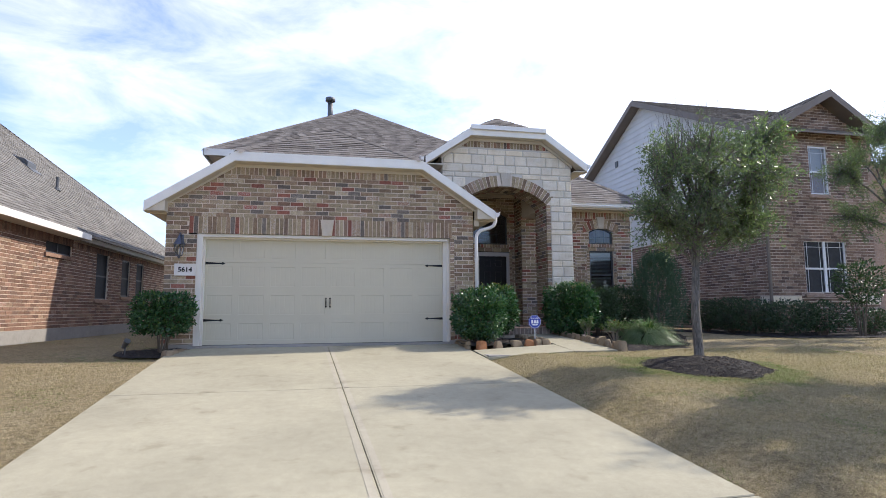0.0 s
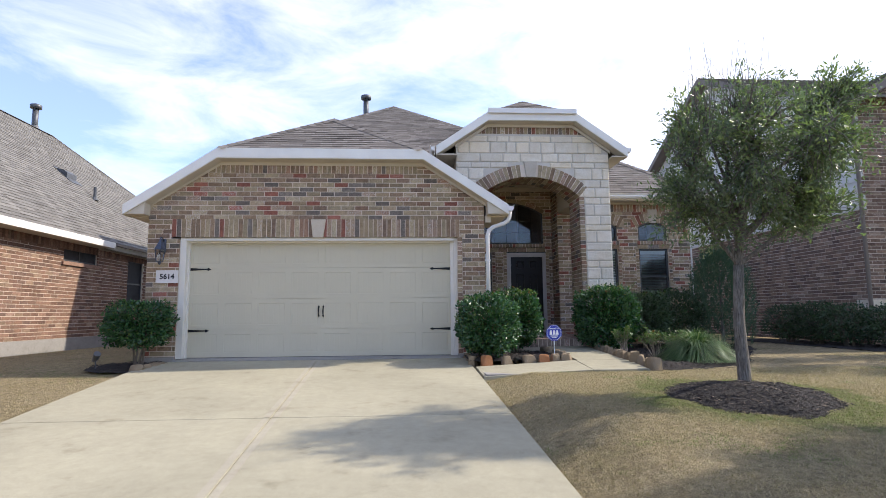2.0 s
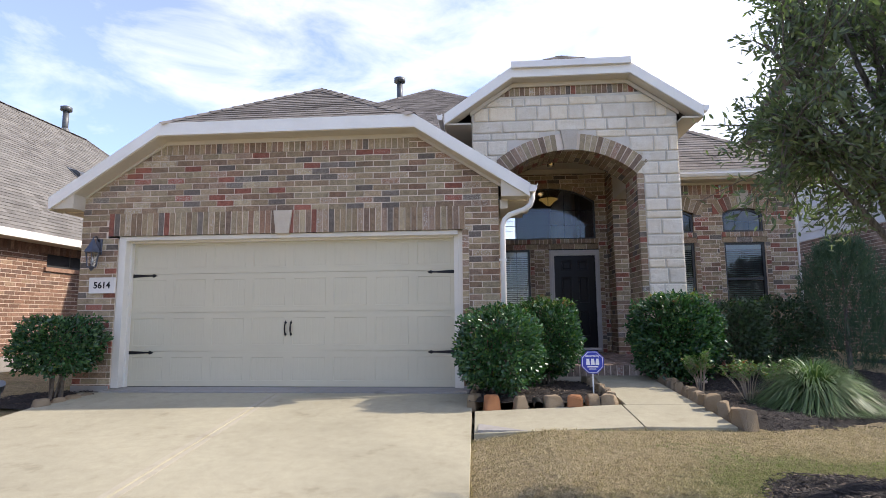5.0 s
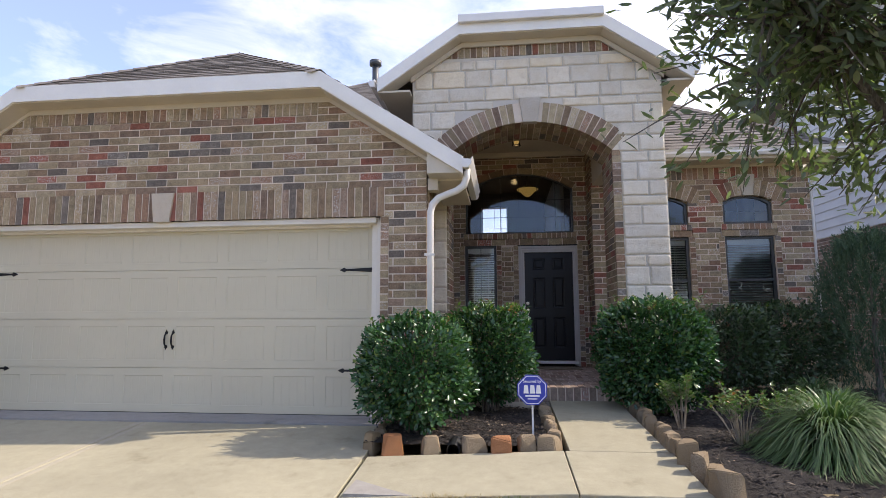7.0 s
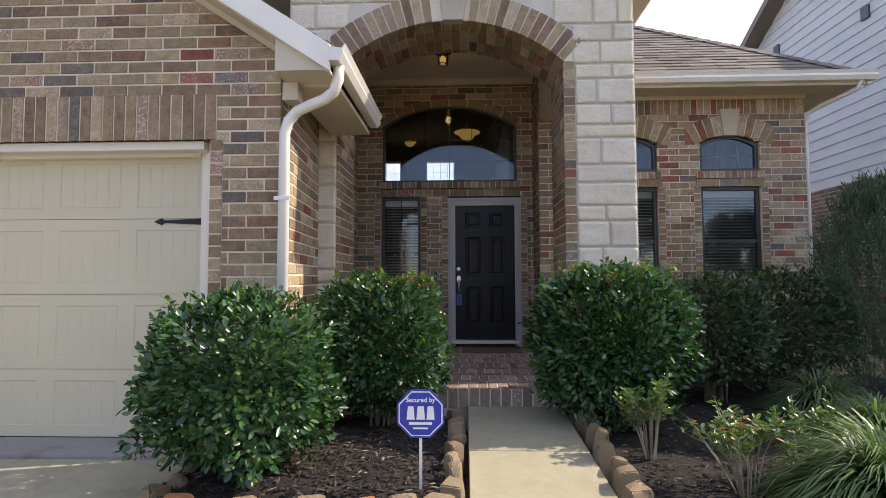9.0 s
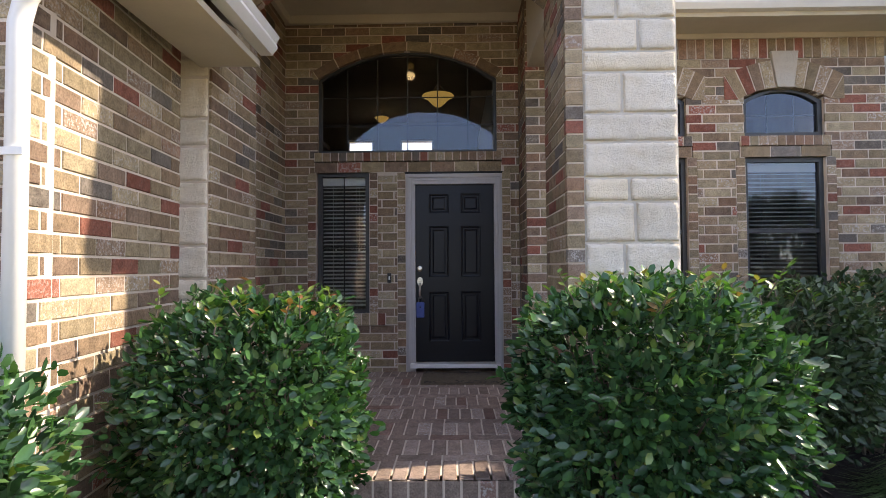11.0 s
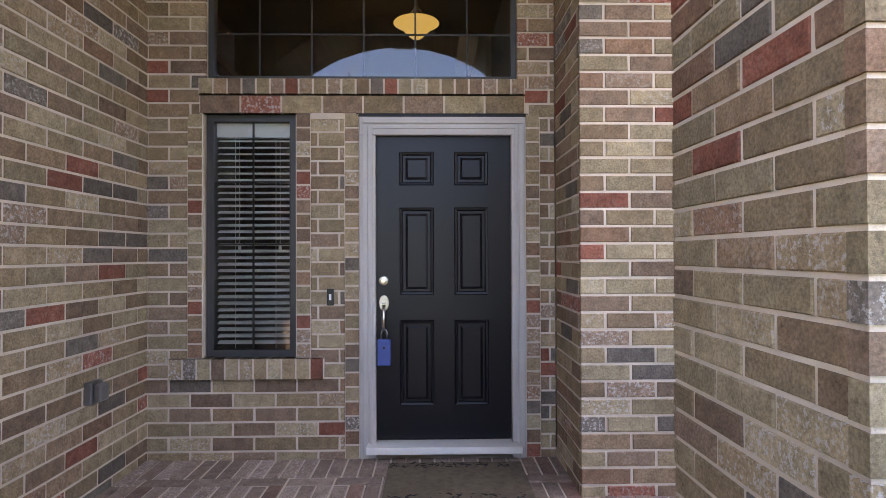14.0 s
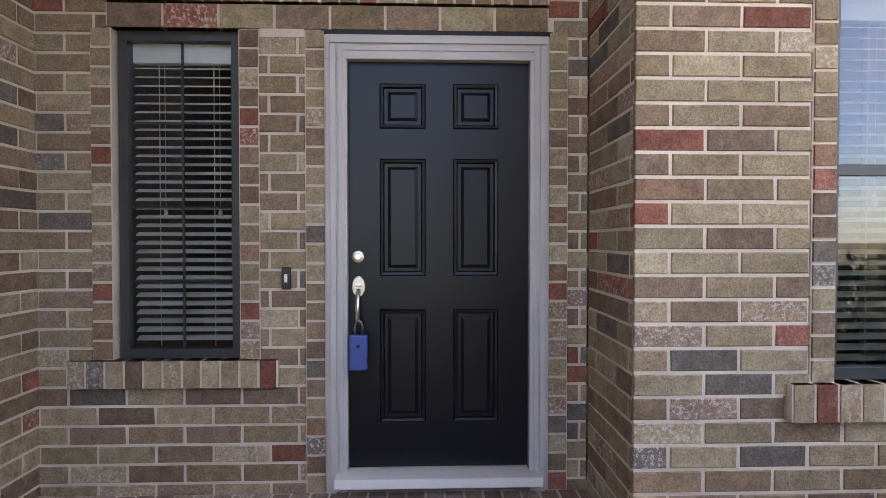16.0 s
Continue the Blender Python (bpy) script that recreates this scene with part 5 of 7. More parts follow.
def disc_y(g, x, y, z, prof, sides=20):
    """A turned part whose axis points to -y."""
    v = [(x + r_ * math.cos(2 * math.pi * k / sides), y - d, z + r_ * math.sin(2 * math.pi * k / sides)) for r_, d in prof for k in range(sides)]
    f = []
    for i in range(len(prof) - 1):
        for k in range(sides):
            a, b = i * sides + k, i * sides + (k + 1) % sides
            f.append((a, b, b + sides, a + sides))
    f.append(tuple(range((len(prof) - 1) * sides, len(prof) * sides)))
    g.add(v, f)
    return g


part("deadbolt", disc_y(Geo(), 0.056, DY, 1.053, [(0.033, 0), (0.033, 0.008), (0.028, 0.016), (0.017, 0.018), (0.015, 0.026), (0.012, 0.026)]), M_NICKEL, door, "satin nickel deadbolt", smooth=False)
g = Geo()
v = []
for k in range(20):
    a = 2 * math.pi * k / 20
    v.append((0.058 + 0.033 * math.cos(a), 0.905 + 0.052 * math.sin(a)))
g.prism([(x, DY - 0.012, z) for x, z in v], (0, 0.012, 0))
handle = part("handle", g, M_NICKEL, door, "satin nickel grip handle", bevel=0.003)
part("grip", Geo().tube([(0.058, DY - 0.012, 0.885), (0.058, DY - 0.045, 0.865), (0.058, DY - 0.055, 0.80), (0.058, DY - 0.05, 0.735), (0.058, DY - 0.012, 0.715)], [0.012, 0.011, 0.013, 0.011, 0.010], 10), M_NICKEL, handle, smooth=True)
part("thumb_latch", Geo().box(0.044, 0.072, DY - 0.045, DY - 0.01, 0.905, 0.913), M_NICKEL, handle, bevel=0.003)
lockbox = thing("key_lockbox", (0.062, DY - 0.05, 0.50), "blue key lockbox hanging from the door handle", "lockbox")
part("body", Geo().box(0.018, 0.108, DY - 0.085, DY - 0.04, 0.50, 0.675), M_BLUE, lockbox, bevel=0.010)
part("shackle", Geo().tube([(0.045, DY - 0.06, 0.67), (0.045, DY - 0.06, 0.715), (0.052, DY - 0.06, 0.735), (0.063, DY - 0.06, 0.742), (0.074, DY - 0.06, 0.735), (0.081, DY - 0.06, 0.715), (0.081, DY - 0.06, 0.67)], 0.006, 8), M_STEEL, lockbox, "steel shackle", smooth=True)
part("keyway", disc_y(Geo(), 0.063, DY - 0.0853, 0.62, [(0.009, 0), (0.009, 0.002)], 10), M_IRON, lockbox)

doorbell = thing("doorbell", (-0.29, -0.01, 0.90), "small dark doorbell with a lit button", "doorbell")
part("housing", Geo().box(-0.312, -0.268, -0.022, 0.0, 0.895, 1.005), M_BLACK, doorbell, bevel=0.005)
part("button", Geo().box(-0.298, -0.282, -0.027, -0.021, 0.93, 0.97), M_SIGNWHITE, doorbell, "pale push button", bevel=0.003)
outlet = thing("outdoor_outlet", (-1.47, -0.60, 0.42), "grey weatherproof outlet box on brick", "outlet")
part("box", Geo().box(-1.49, -1.45, -0.66, -0.55, 0.42, 0.545), M_STEEL, outlet, bevel=0.006)
part("cover", Geo().box(-1.45, -1.405, -0.645, -0.565, 0.435, 0.53), M_STEEL, outlet, bevel=0.012)
mat = thing("door_mat", (0.5, -0.42, -0.108), "flat brown coir door mat at the threshold", "door mat")
part("mat_body", Geo().box(0.10, 0.94, -0.72, -0.13, -0.112, -0.094), M_MAT, mat, bevel=0.005)
g = Geo()
rnd = random.Random(9)
for k in range(150):
    x, y = rnd.uniform(0.11, 0.91), rnd.choice((rnd.uniform(-0.715, -0.60), rnd.uniform(-0.22, -0.14)))
    a = rnd.uniform(0, 6.3)
    l = rnd.uniform(0.01, 0.03)
    d = Vector((math.cos(a) * l, math.sin(a) * l, 0))
    s = Vector((-d.y, d.x, 0)) * 0.35
    p = Vector((x, y, -0.0925))
    g.add([tuple(p - d), tuple(p + s), tuple(p + d), tuple(p - s)], [(0, 1, 2, 3)])
stuff("printed_pattern", g, plain("mat_black", (0.02, 0.018, 0.016), 0.95, 0, 0.2, 20, 200, 0.3, 0.002), mat, "black scroll print")

# garage door: four sections with long panels of upright grooves
GY = -3.95
g = Geo()
secs = [-0.375, 0.17, 0.78, 1.40, 1.96]
gdoor = structure("door_garage", Geo().box(-7.24, -1.97, GY + 0.02, GY + 0.05, -0.375, 1.96), M_GARAGE, "closed beige carriage-style sectional garage door", "door")
for s0, s1 in zip(secs, secs[1:]):
    sec = Geo()
    sunk = []
    x0, x1 = -7.235, -1.975
    npan = 8
    pw = (x1 - x0) / npan
    za, zb = s0 + 0.0025, s1 - 0.0025
    for k in range(npan):
        a, b = x0 + k * pw + 0.07, x0 + (k + 1) * pw - 0.07
        pa, pb = za + 0.09, zb - 0.09
        # frame around the sunk panel
        e0, e1 = x0 + k * pw, x0 + (k + 1) * pw
        for q in ((e0, a, za, zb), (b, e1, za, zb), (a, b, za, pa), (a, b, pb, zb)):
            sec.add([(q[0], GY, q[2]), (q[1], GY, q[2]), (q[1], GY, q[3]), (q[0], GY, q[3])], [(0, 1, 2, 3)])
        i = 0.008
        pan = Geo()
        sunk.append(pan)
        pan.add([(a, GY, pa), (b, GY, pa), (b, GY, pb), (a, GY, pb), (a + i, GY + 0.005, pa + i), (b - i, GY + 0.005, pa + i), (b - i, GY + 0.005, pb - i), (a + i, GY + 0.005, pb - i)],
                [(0, 1, 5, 4), (1, 2, 6, 5), (2, 3, 7, 6), (3, 0, 4, 7)])
        nb_ = 5
        w = (b - a - 2 * i) / nb_
        for m in range(nb_):
            u0, u1 = a + i + m * w, a + i + (m + 1) * w
            t = 0.004
            pan.add([(u0, GY + 0.0055, pa + i), (u0 + t, GY + 0.0035, pa + i), (u1 - t, GY + 0.0035, pa + i), (u1, GY + 0.0055, pa + i),
                     (u0, GY + 0.0055, pb - i), (u0 + t, GY + 0.0035, pb - i), (u1 - t, GY + 0.0035, pb - i), (u1, GY + 0.0055, pb - i)],
                    [(0, 1, 5, 4), (1, 2, 6, 5), (2, 3, 7, 6)])
    sec.add([(x0, GY, zb), (x1, GY, zb), (x1, GY + 0.02, zb), (x0, GY + 0.02, zb), (x0, GY, za), (x1, GY, za), (x1, GY + 0.02, za), (x0, GY + 0.02, za)], [(0, 1, 2, 3), (7, 6, 5, 4)])
    sec_ob = part("section", sec, M_GARAGE, gdoor)
    for pan in sunk:
        part("panel", pan, M_GARAGE, sec_ob)
part("bottom_seal", Geo().box(-7.235, -1.975, GY + 0.0, GY + 0.03, -0.405, -0.372), M_BLACK, gdoor, "black rubber seal")
for xh, s in ((-7.22, 1), (-1.99, -1)):
    for zh in (1.375, 0.15):
        g = Geo()
        pts = [(0, 0.028), (0.30, 0.012), (0.34, 0.012), (0.355, 0.030), (0.385, 0.018), (0.42, 0.0), (0.385, -0.018), (0.355, -0.030), (0.34, -0.012), (0.30, -0.012), (0, -0.028)]
        g.prism([(xh + s * a, GY - 0.008, zh + b) for a, b in (pts if s > 0 else pts[::-1])], (0, 0.008, 0))
        part("strap_hinge", g, M_IRON, gdoor, "black iron strap hinge")
for xh in (-4.650, -4.560):
    g = Geo()
    g.tube([(xh, GY - 0.01, 0.435), (xh, GY - 0.04, 0.465), (xh, GY - 0.045, 0.52), (xh, GY - 0.04, 0.575), (xh, GY - 0.01, 0.605)], [0.010, 0.010, 0.013, 0.010, 0.010], 8)
    for zh, d in ((0.605, 1), (0.435, -1)):
        g.prism([(xh + a, GY - 0.010, zh + d * b) for a, b in ((-0.010, -0.015), (0.010, -0.015), (0.020, 0.010), (0.008, 0.02), (0.0, 0.042), (-0.008, 0.02), (-0.020, 0.010))], (0, 0.010, 0))
    part("pull_handle", g, M_IRON, gdoor, "black iron pull handle")

# house number and lantern on the garage pier
plate = thing("house_number_plate", (-7.55, -4.2, 1.09), "pale cast plaque reading 5614 on brick", "house number")
part("plaque", Geo().box(-7.765, -7.345, -4.21, -4.17, 1.09, 1.34), M_PLATE, plate, bevel=0.008)
part("rim", Geo().box(-7.765, -7.345, -4.218, -4.205, 1.325, 1.34).box(-7.765, -7.345, -4.218, -4.205, 1.09, 1.105).box(-7.765, -7.75, -4.218, -4.205, 1.105, 1.325).box(-7.36, -7.345, -4.218, -4.205, 1.105, 1.325), M_PLATE, plate)


def lettering(text, size, at, rot, material, parent, bold=0.0, name="lettering"):
    cu = bpy.data.curves.new(name, "FONT")
    cu.body, cu.size, cu.extrude, cu.offset = text, size, 0.0012, bold
    cu.align_x, cu.align_y = "CENTER", "CENTER"
    cu.resolution_u = 3
    cu.materials.append(material)
    ob = new(name, cu)
    ob.parent = parent
    ob.matrix_parent_inverse = Matrix.Translation(-parent_origin(parent))
    ob.matrix_basis = pose(*at, *rot)
    return ob


lettering("5614", 0.14, (-7.555, -4.213, 1.213), (90, 0, 0), M_IRON, plate, 0.004)
lantern = thing("wall_lantern", (-7.66, -4.2, 1.5), "aged blue-grey metal wall lantern on brick", "lantern")
LX, LY = -7.66, -4.33
part("back_plate", Geo().box(LX - 0.05, LX + 0.05, -4.20, -4.17, 1.70, 1.96), M_LAMP_METAL, lantern, bevel=0.01)
part("arm", Geo().tube([(LX, -4.19, 1.90), (LX, -4.26, 1.99), (LX, LY, 1.97), (LX, LY, 1.90)], 0.010, 8), M_LAMP_METAL, lantern, smooth=True)
part("roof", Geo().lathe([(0.015, 0.20), (0.03, 0.16), (0.05, 0.12), (0.12, 0.0), (0.12, -0.012)], (LX, LY, 1.74), 6), M_LAMP_METAL, lantern)
for k in range(6):
    a = math.pi * k / 3
    part("bar", Geo().tube([(LX + 0.10 * math.cos(a), LY + 0.10 * math.sin(a), 1.735), (LX + 0.065 * math.cos(a), LY + 0.065 * math.sin(a), 1.50)], 0.006, 5), M_LAMP_METAL, lantern)
part("base_ring", Geo().lathe([(0.068, 0), (0.068, 0.015)], (LX, LY, 1.49), 6), M_LAMP_METAL, lantern)
part("finial", Geo().lathe([(0.012, -0.05), (0.03, -0.02), (0.04, 0.0)], (LX, LY, 1.49), 8), M_LAMP_METAL, lantern)
part("glass", Geo().lathe([(0.060, 0.0), (0.093, 0.225)], (LX, LY, 1.505), 6), M_GLASS, lantern, "clear bevelled glass").visible_shadow = False
part("bulb", Geo().lathe([(0.012, 0), (0.02, 0.05), (0.022, 0.09), (0.006, 0.13)], (LX, LY, 1.52), 10), M_SIGNWHITE, lantern, smooth=True)

# porch ceiling lantern and hall chandelier
pl = thing("porch_ceiling_light", (-0.13, -1.11, 3.98), "small black ceiling lantern, lit warm", "ceiling light")
part("canopy", Geo().lathe([(0.07, 0), (0.06, -0.03)], (-0.13, -1.11, 3.98), 16), M_IRON, pl)
g = Geo()
for k in range(4):
    a = math.pi / 4 + math.pi * k / 2
    g.tube([(-0.13 + 0.10 * math.cos(a), -1.11 + 0.10 * math.sin(a), 3.93), (-0.13 + 0.075 * math.cos(a), -1.11 + 0.075 * math.sin(a), 3.78)], 0.008, 5)
g.lathe([(0.11, 0), (0.11, 0.02), (0.06, 0.03)], (-0.13, -1.11, 3.925), 4).lathe([(0.08, 0), (0.08, 0.012)], (-0.13, -1.11, 3.775), 4)
part("cage", g, M_IRON, pl)
part("bulb", Geo().lathe([(0.02, 0), (0.04, 0.03), (0.045, 0.06), (0.02, 0.10)], (-0.13, -1.11, 3.80), 12), M_BULB, pl, "glowing warm bulb", smooth=True)
ch = thing("hall_chandelier", (0.21, 2.6, 4.9), "bowl pendant light with amber glass, lit", "pendant light")
part("stem", Geo().tube([(0.21, 2.6, 4.9), (0.21, 2.6, 3.95)], 0.012, 8), M_IRON, ch)
part("bowl", Geo().lathe([(0.02, -0.13), (0.05, -0.12), (0.12, -0.06), (0.17, 0.0), (0.26, 0.05), (0.25, 0.06), (0.15, 0.02)], (0.21, 2.6, 3.80), 28), M_SHADE_LIT, ch, "glowing amber glass bowl", smooth=True)
g = Geo()
for k in range(3):
    a = 2 * math.pi * k / 3
    g.tube([(0.21 + 0.2 * math.cos(a), 2.6 + 0.2 * math.sin(a), 3.84), (0.21, 2.6, 4.05)], 0.006, 5)
part("strut", g, M_IRON, ch)
part("bulb", Geo().lathe([(0.03, 0), (0.05, 0.03), (0.05, 0.07), (0.02, 0.11)], (0.21, 2.6, 3.71), 12), M_BULB, ch, "glowing warm bulb", smooth=True)
rl = thing("rear_pendant", (-1.72, 10.5, 5.9), "small distant pendant light with amber glass, lit", "pendant light")
part("stem", Geo().tube([(-1.72, 10.5, 5.9), (-1.72, 10.5, 5.66)], 0.012, 8), M_IRON, rl)
part("bowl", Geo().lathe([(0.03, -0.12), (0.12, -0.06), (0.22, 0.05), (0.20, 0.06)], (-1.72, 10.5, 5.62), 20), M_SHADE_LIT, rl, "glowing amber glass bowl", smooth=True)
for lx, ly, lz, e in ((0.21, 2.6, 4.0, 0.2), (-0.13, -1.11, 3.72, 0.3)):
    lamp = new("lamp", bpy.data.lights.new("lamp", "POINT"))
    lamp.data.energy, lamp.data.color, lamp.data.shadow_soft_size = e, (1.0, 0.72, 0.36), 0.06
    lamp.location = (lx, ly, lz)


# ---- neighbouring houses ----
def neighbour_left():
    h = thing("house", (-18, 0, -0.4), "single-storey red brick house with a grey shingle roof", "house", "neighbouring houses")
    w = Wall((-12.0, -16, 0), (0, 1, 0), (1, 0, 0))
    wins = [(15.9, 17.5, 1.95, 2.32), (19.3, 20.35, 0.75, 2.30), (21.6, 22.5, 0.90, 2.25), (23.2, 24.1, 0.9, 2.25)]

    def spans(z):
        out, a = [], 0.0
        for c0, c1, z0, z1 in wins:
            if z0 <= z <= z1:
                out.append((a, c0))
                a = c1
        out.append((a, 29.5))
        return out
    bw = brick_wall("wall", w, -0.10, 2.52, spans, "red brick wall", 0.2, stuff_mat=M_RED, parent=h)
    sold = Geo()
    n_ = 310
    for i in range(n_):
        u = 29.5 * i / n_
        w.slab(sold, u + 0.006, u + 29.5 / n_ - 0.006, 2.26, 2.50, -0.05, 0.006)
    stuff("soldier_course", sold, M_RED, h)
    part("foundation", Geo().box(-12.2, -11.97, -16, 13.5, -0.6, -0.10), M_FOUND, h, "grey concrete foundation")
    part("closing_wall", Geo().box(-24, -12.2, 13.3, 13.5, -0.6, 2.5), M_MORTAR, h)
    part("closing_wall", Geo().box(-24, -12.2, -16, -15.8, -0.6, 2.5), M_MORTAR, h)
    for c0, c1, z0, z1 in wins:
        y0, y1 = -16 + c0, -16 + c1
        g = Geo()
        x = -12.06
        for a, b, c, d in ((y0, y0 + 0.05, z0, z1), (y1 - 0.05, y1, z0, z1), (y0, y1, z0, z0 + 0.05), (y0, y1, z1 - 0.05, z1), ((y0 + y1) / 2 - 0.02, (y0 + y1) / 2 + 0.02, z0, z1) if z1 - z0 < 0.5 else (y0, y1, (z0 + z1) / 2 - 0.025, (z0 + z1) / 2 + 0.025)):
            g.box(x - 0.05, x, a, b, c, d)
        wi = part("window", g, M_WINFRAME, h, "dark-framed window")
        gg = Geo()
        gg.add([(x - 0.025, y0, z0), (x - 0.025, y1, z0), (x - 0.025, y1, z1), (x - 0.025, y0, z1)], [(0, 1, 2, 3)])
        part("screen", gg, M_SCREEN, wi, "opaque dark sheet in the window")
        part("shade", Geo().box(x - 0.16, x - 0.14, y0, y1, z0, z1), M_INTERIOR, wi, "dark window shade")
        part("sill", Geo().box(x, -11.95, y0 - 0.08, y1 + 0.08, z0 - 0.11, z0 - 0.01), M_RED, wi, "brick sill")
    ez, ex = 2.62, -11.55
    pk = (-17.8, 8.2, 8.02)
    rf = roof("roof", [((ex, -16.5, ez), (ex, 14.2, ez), (-17.8, -10.2, 8.02), pk), ((ex, 14.2, ez), (-24, 14.2, ez), pk, pk)], "grey-brown shingle hip roof", M_SHINGLE_G, h, seed=6, expo=0.16)
    ridge_caps(rf, [(ex, 14.2, ez), pk, (-17.8, -10.2, 8.02)], M_SHINGLE_G)
    g = Geo()
    g.box(ex - 0.02, ex + 0.02, -16.5, 1.55, ez - 0.16, ez + 0.01).box(ex - 0.25, ex - 0.21, 1.55, 14.2, ez - 0.20, ez - 0.04)
    part("fascia", g, M_WHITE, h, "white fascia board")
    part("soffit", Geo().box(-12.0, ex, -16.5, 1.55, ez - 0.16, ez - 0.13).box(-12.0, ex - 0.21, 1.55, 14.2, ez - 0.20, ez - 0.17), M_SOFFIT, h, "pale soffit")
    return h


neighbour_left()
flue(-17.9, 7.2, 7.8, 9.05, 0.11, "dark metal flue pipe with a cap on the neighbouring roof")
rv = thing("roof_vent", (-14.0, 3.0, 4.6), "low dark slant-back roof vent on shingles", "roof vent")
k = (8.02 - 2.62) / (17.8 - 11.55)
zr = lambda x: 2.62 + (-11.55 - x) * k
g = Geo()
g.prism([(-14.9, 3.9, zr(-14.9) + 0.02), (-14.5, 3.9, zr(-14.5) + 0.02), (-14.5, 3.9, zr(-14.5) + 0.20), (-14.62, 3.9, zr(-14.62) + 0.20)], (0, 0.55, 0))
part("hood", g, M_VENT, rv)
part("flange", Geo().prism([(-14.95, 3.85, zr(-14.95) + 0.02), (-14.3, 3.85, zr(-14.3) + 0.02), (-14.3, 3.85, zr(-14.3) + 0.035), (-14.95, 3.85, zr(-14.95) + 0.035)], (0, 0.65, 0)), M_VENT, rv)
sp = thing("plumbing_vent", (-13.7, 4.2, 4.4), "small dark plumbing stack on the shingle roof", "vent pipe")
part("pipe", Geo().lathe([(0.05, 0), (0.05, 0.5)], (-13.7, 4.2, zr(-13.7) - 0.05), 10), M_VENT, sp)
part("flashing", Geo().lathe([(0.14, 0), (0.06, 0.12)], (-13.7, 4.2, zr(-13.7) - 0.02), 10), M_VENT, sp)


def neighbour_right():
    h = thing("house", (11, 3, -0.4), "two-storey brown brick house with pale siding and a front gable", "house", "neighbouring houses")
    fw_ = Wall((8.85, -1.9, 0), (1, 0, 0), (0, -1, 0))
    lw, uw = (1.32, 2.92, 0.80, 2.50), (1.75, 2.48, 4.00, 5.60)

    def spans(z):
        x0, x1 = 0.0, 4.05
        if z > 6.0:
            x0 = max(x0, 2.3 - (7.12 - z) * 1.7)
            x1 = min(x1, 2.3 + (7.12 - z) * 1.55)
        out, a = [], x0
        for c0, c1, z0, z1 in (lw, uw):
            if z0 <= z <= z1:
                out.append((a, c0))
                a = c1
        out.append((a, x1))
        return out
    brick_wall("front_wall", fw_, -0.40, 7.10, spans, "brown brick gable front", 0.2, stuff_mat=M_BROWN, parent=h)
    sw_ = Wall((8.85, 11.5, 0), (0, -1, 0), (-1, 0, 0))
    brick_wall("side_wall", sw_, -0.40, 3.05, lambda z: [(0, 13.4)], "brown brick lower side wall", 0.2, stuff_mat=M_BROWN, parent=h)
    g = Geo()
    zz = 3.05
    while zz < 9.4:
        y0, y1 = -1.9, 11.5
        if zz > 5.85:
            y0 = -2.35 + (zz + 0.30 - 5.95) / 0.4965
            y1 = 12.0 - (zz + 0.30 - 5.95) / 0.493
        if y1 - y0 < 0.1:
            break
        g.add([(8.85, y0, zz + 0.26), (8.85, y1, zz + 0.26), (8.825, y1, zz), (8.825, y0, zz), (8.85, y1, zz), (8.85, y0, zz)], [(3, 2, 1, 0), (5, 4, 2, 3)])
        zz += 0.25
    part("siding", g, M_SIDING, h, "pale lapped siding")
    part("gable_backing", Geo().prism([(8.852, -1.9, 3.05), (8.852, 11.5, 3.05), (8.852, 11.5, 6.05), (8.852, 4.8, 9.38), (8.852, -1.9, 6.05)], (0.12, 0, 0)), M_SIDING, h, "pale siding board under the rake")
    for y_, z_ in ((6.97, 7.21), (3.60, 6.62)):
        part("gable_vent", Geo().box(8.79, 8.84, y_ - 0.12, y_ + 0.12, z_ - 0.14, z_ + 0.14), M_VENT, h, "small dark gable vent", bevel=0.01)
    for b in ((8.86, 18, 11.3, 11.5, -0.4, 6), (12.9, 13.1, -1.9, 1.5, -0.4, 6.2), (13.1, 18, 1.4, 1.5, -0.4, 6.2)):
        part("closing_wall", Geo().box(*b), M_BROWN, h)
    # main roof runs across, front gable roof over the brick bay
    rf = roof("roof", [((8.45, -2.35, 5.95), (18, -2.35, 5.95), (8.45, 4.8, 9.5), (18, 4.8, 9.5)), ((8.45, 12, 5.95), (18, 12, 5.95), (8.45, 4.8, 9.5), (18, 4.8, 9.5))], "brown-grey shingle roof", M_SHINGLE, h, seed=8, expo=0.17)
    ridge_caps(rf, [(8.45, 4.8, 9.5), (18, 4.8, 9.5)], M_SHINGLE)
    roof("gable_roof", [((8.4, -2.35, 5.82), (8.4, 2.5, 5.82), (11.15, -2.35, 7.36), (11.15, 2.5, 7.36)), ((13.3, -2.35, 5.95), (13.3, 2.5, 5.95), (11.15, -2.35, 7.36), (11.15, 2.5, 7.36))], "brown-grey shingle gable roof", M_SHINGLE, h, seed=9, expo=0.17)
    g = Geo()
    band(g, [(8.4, 5.82), (11.15, 7.36), (13.3, 5.95)], 0.24, -2.40, -2.36)
    band(g, [(8.4, 5.62), (11.15, 7.15), (13.3, 5.75)], 0.03, -2.36, -1.9)
    part("rake_board", g, M_BROWNTRIM, h, "brown rake board and soffit")
    g = Geo()
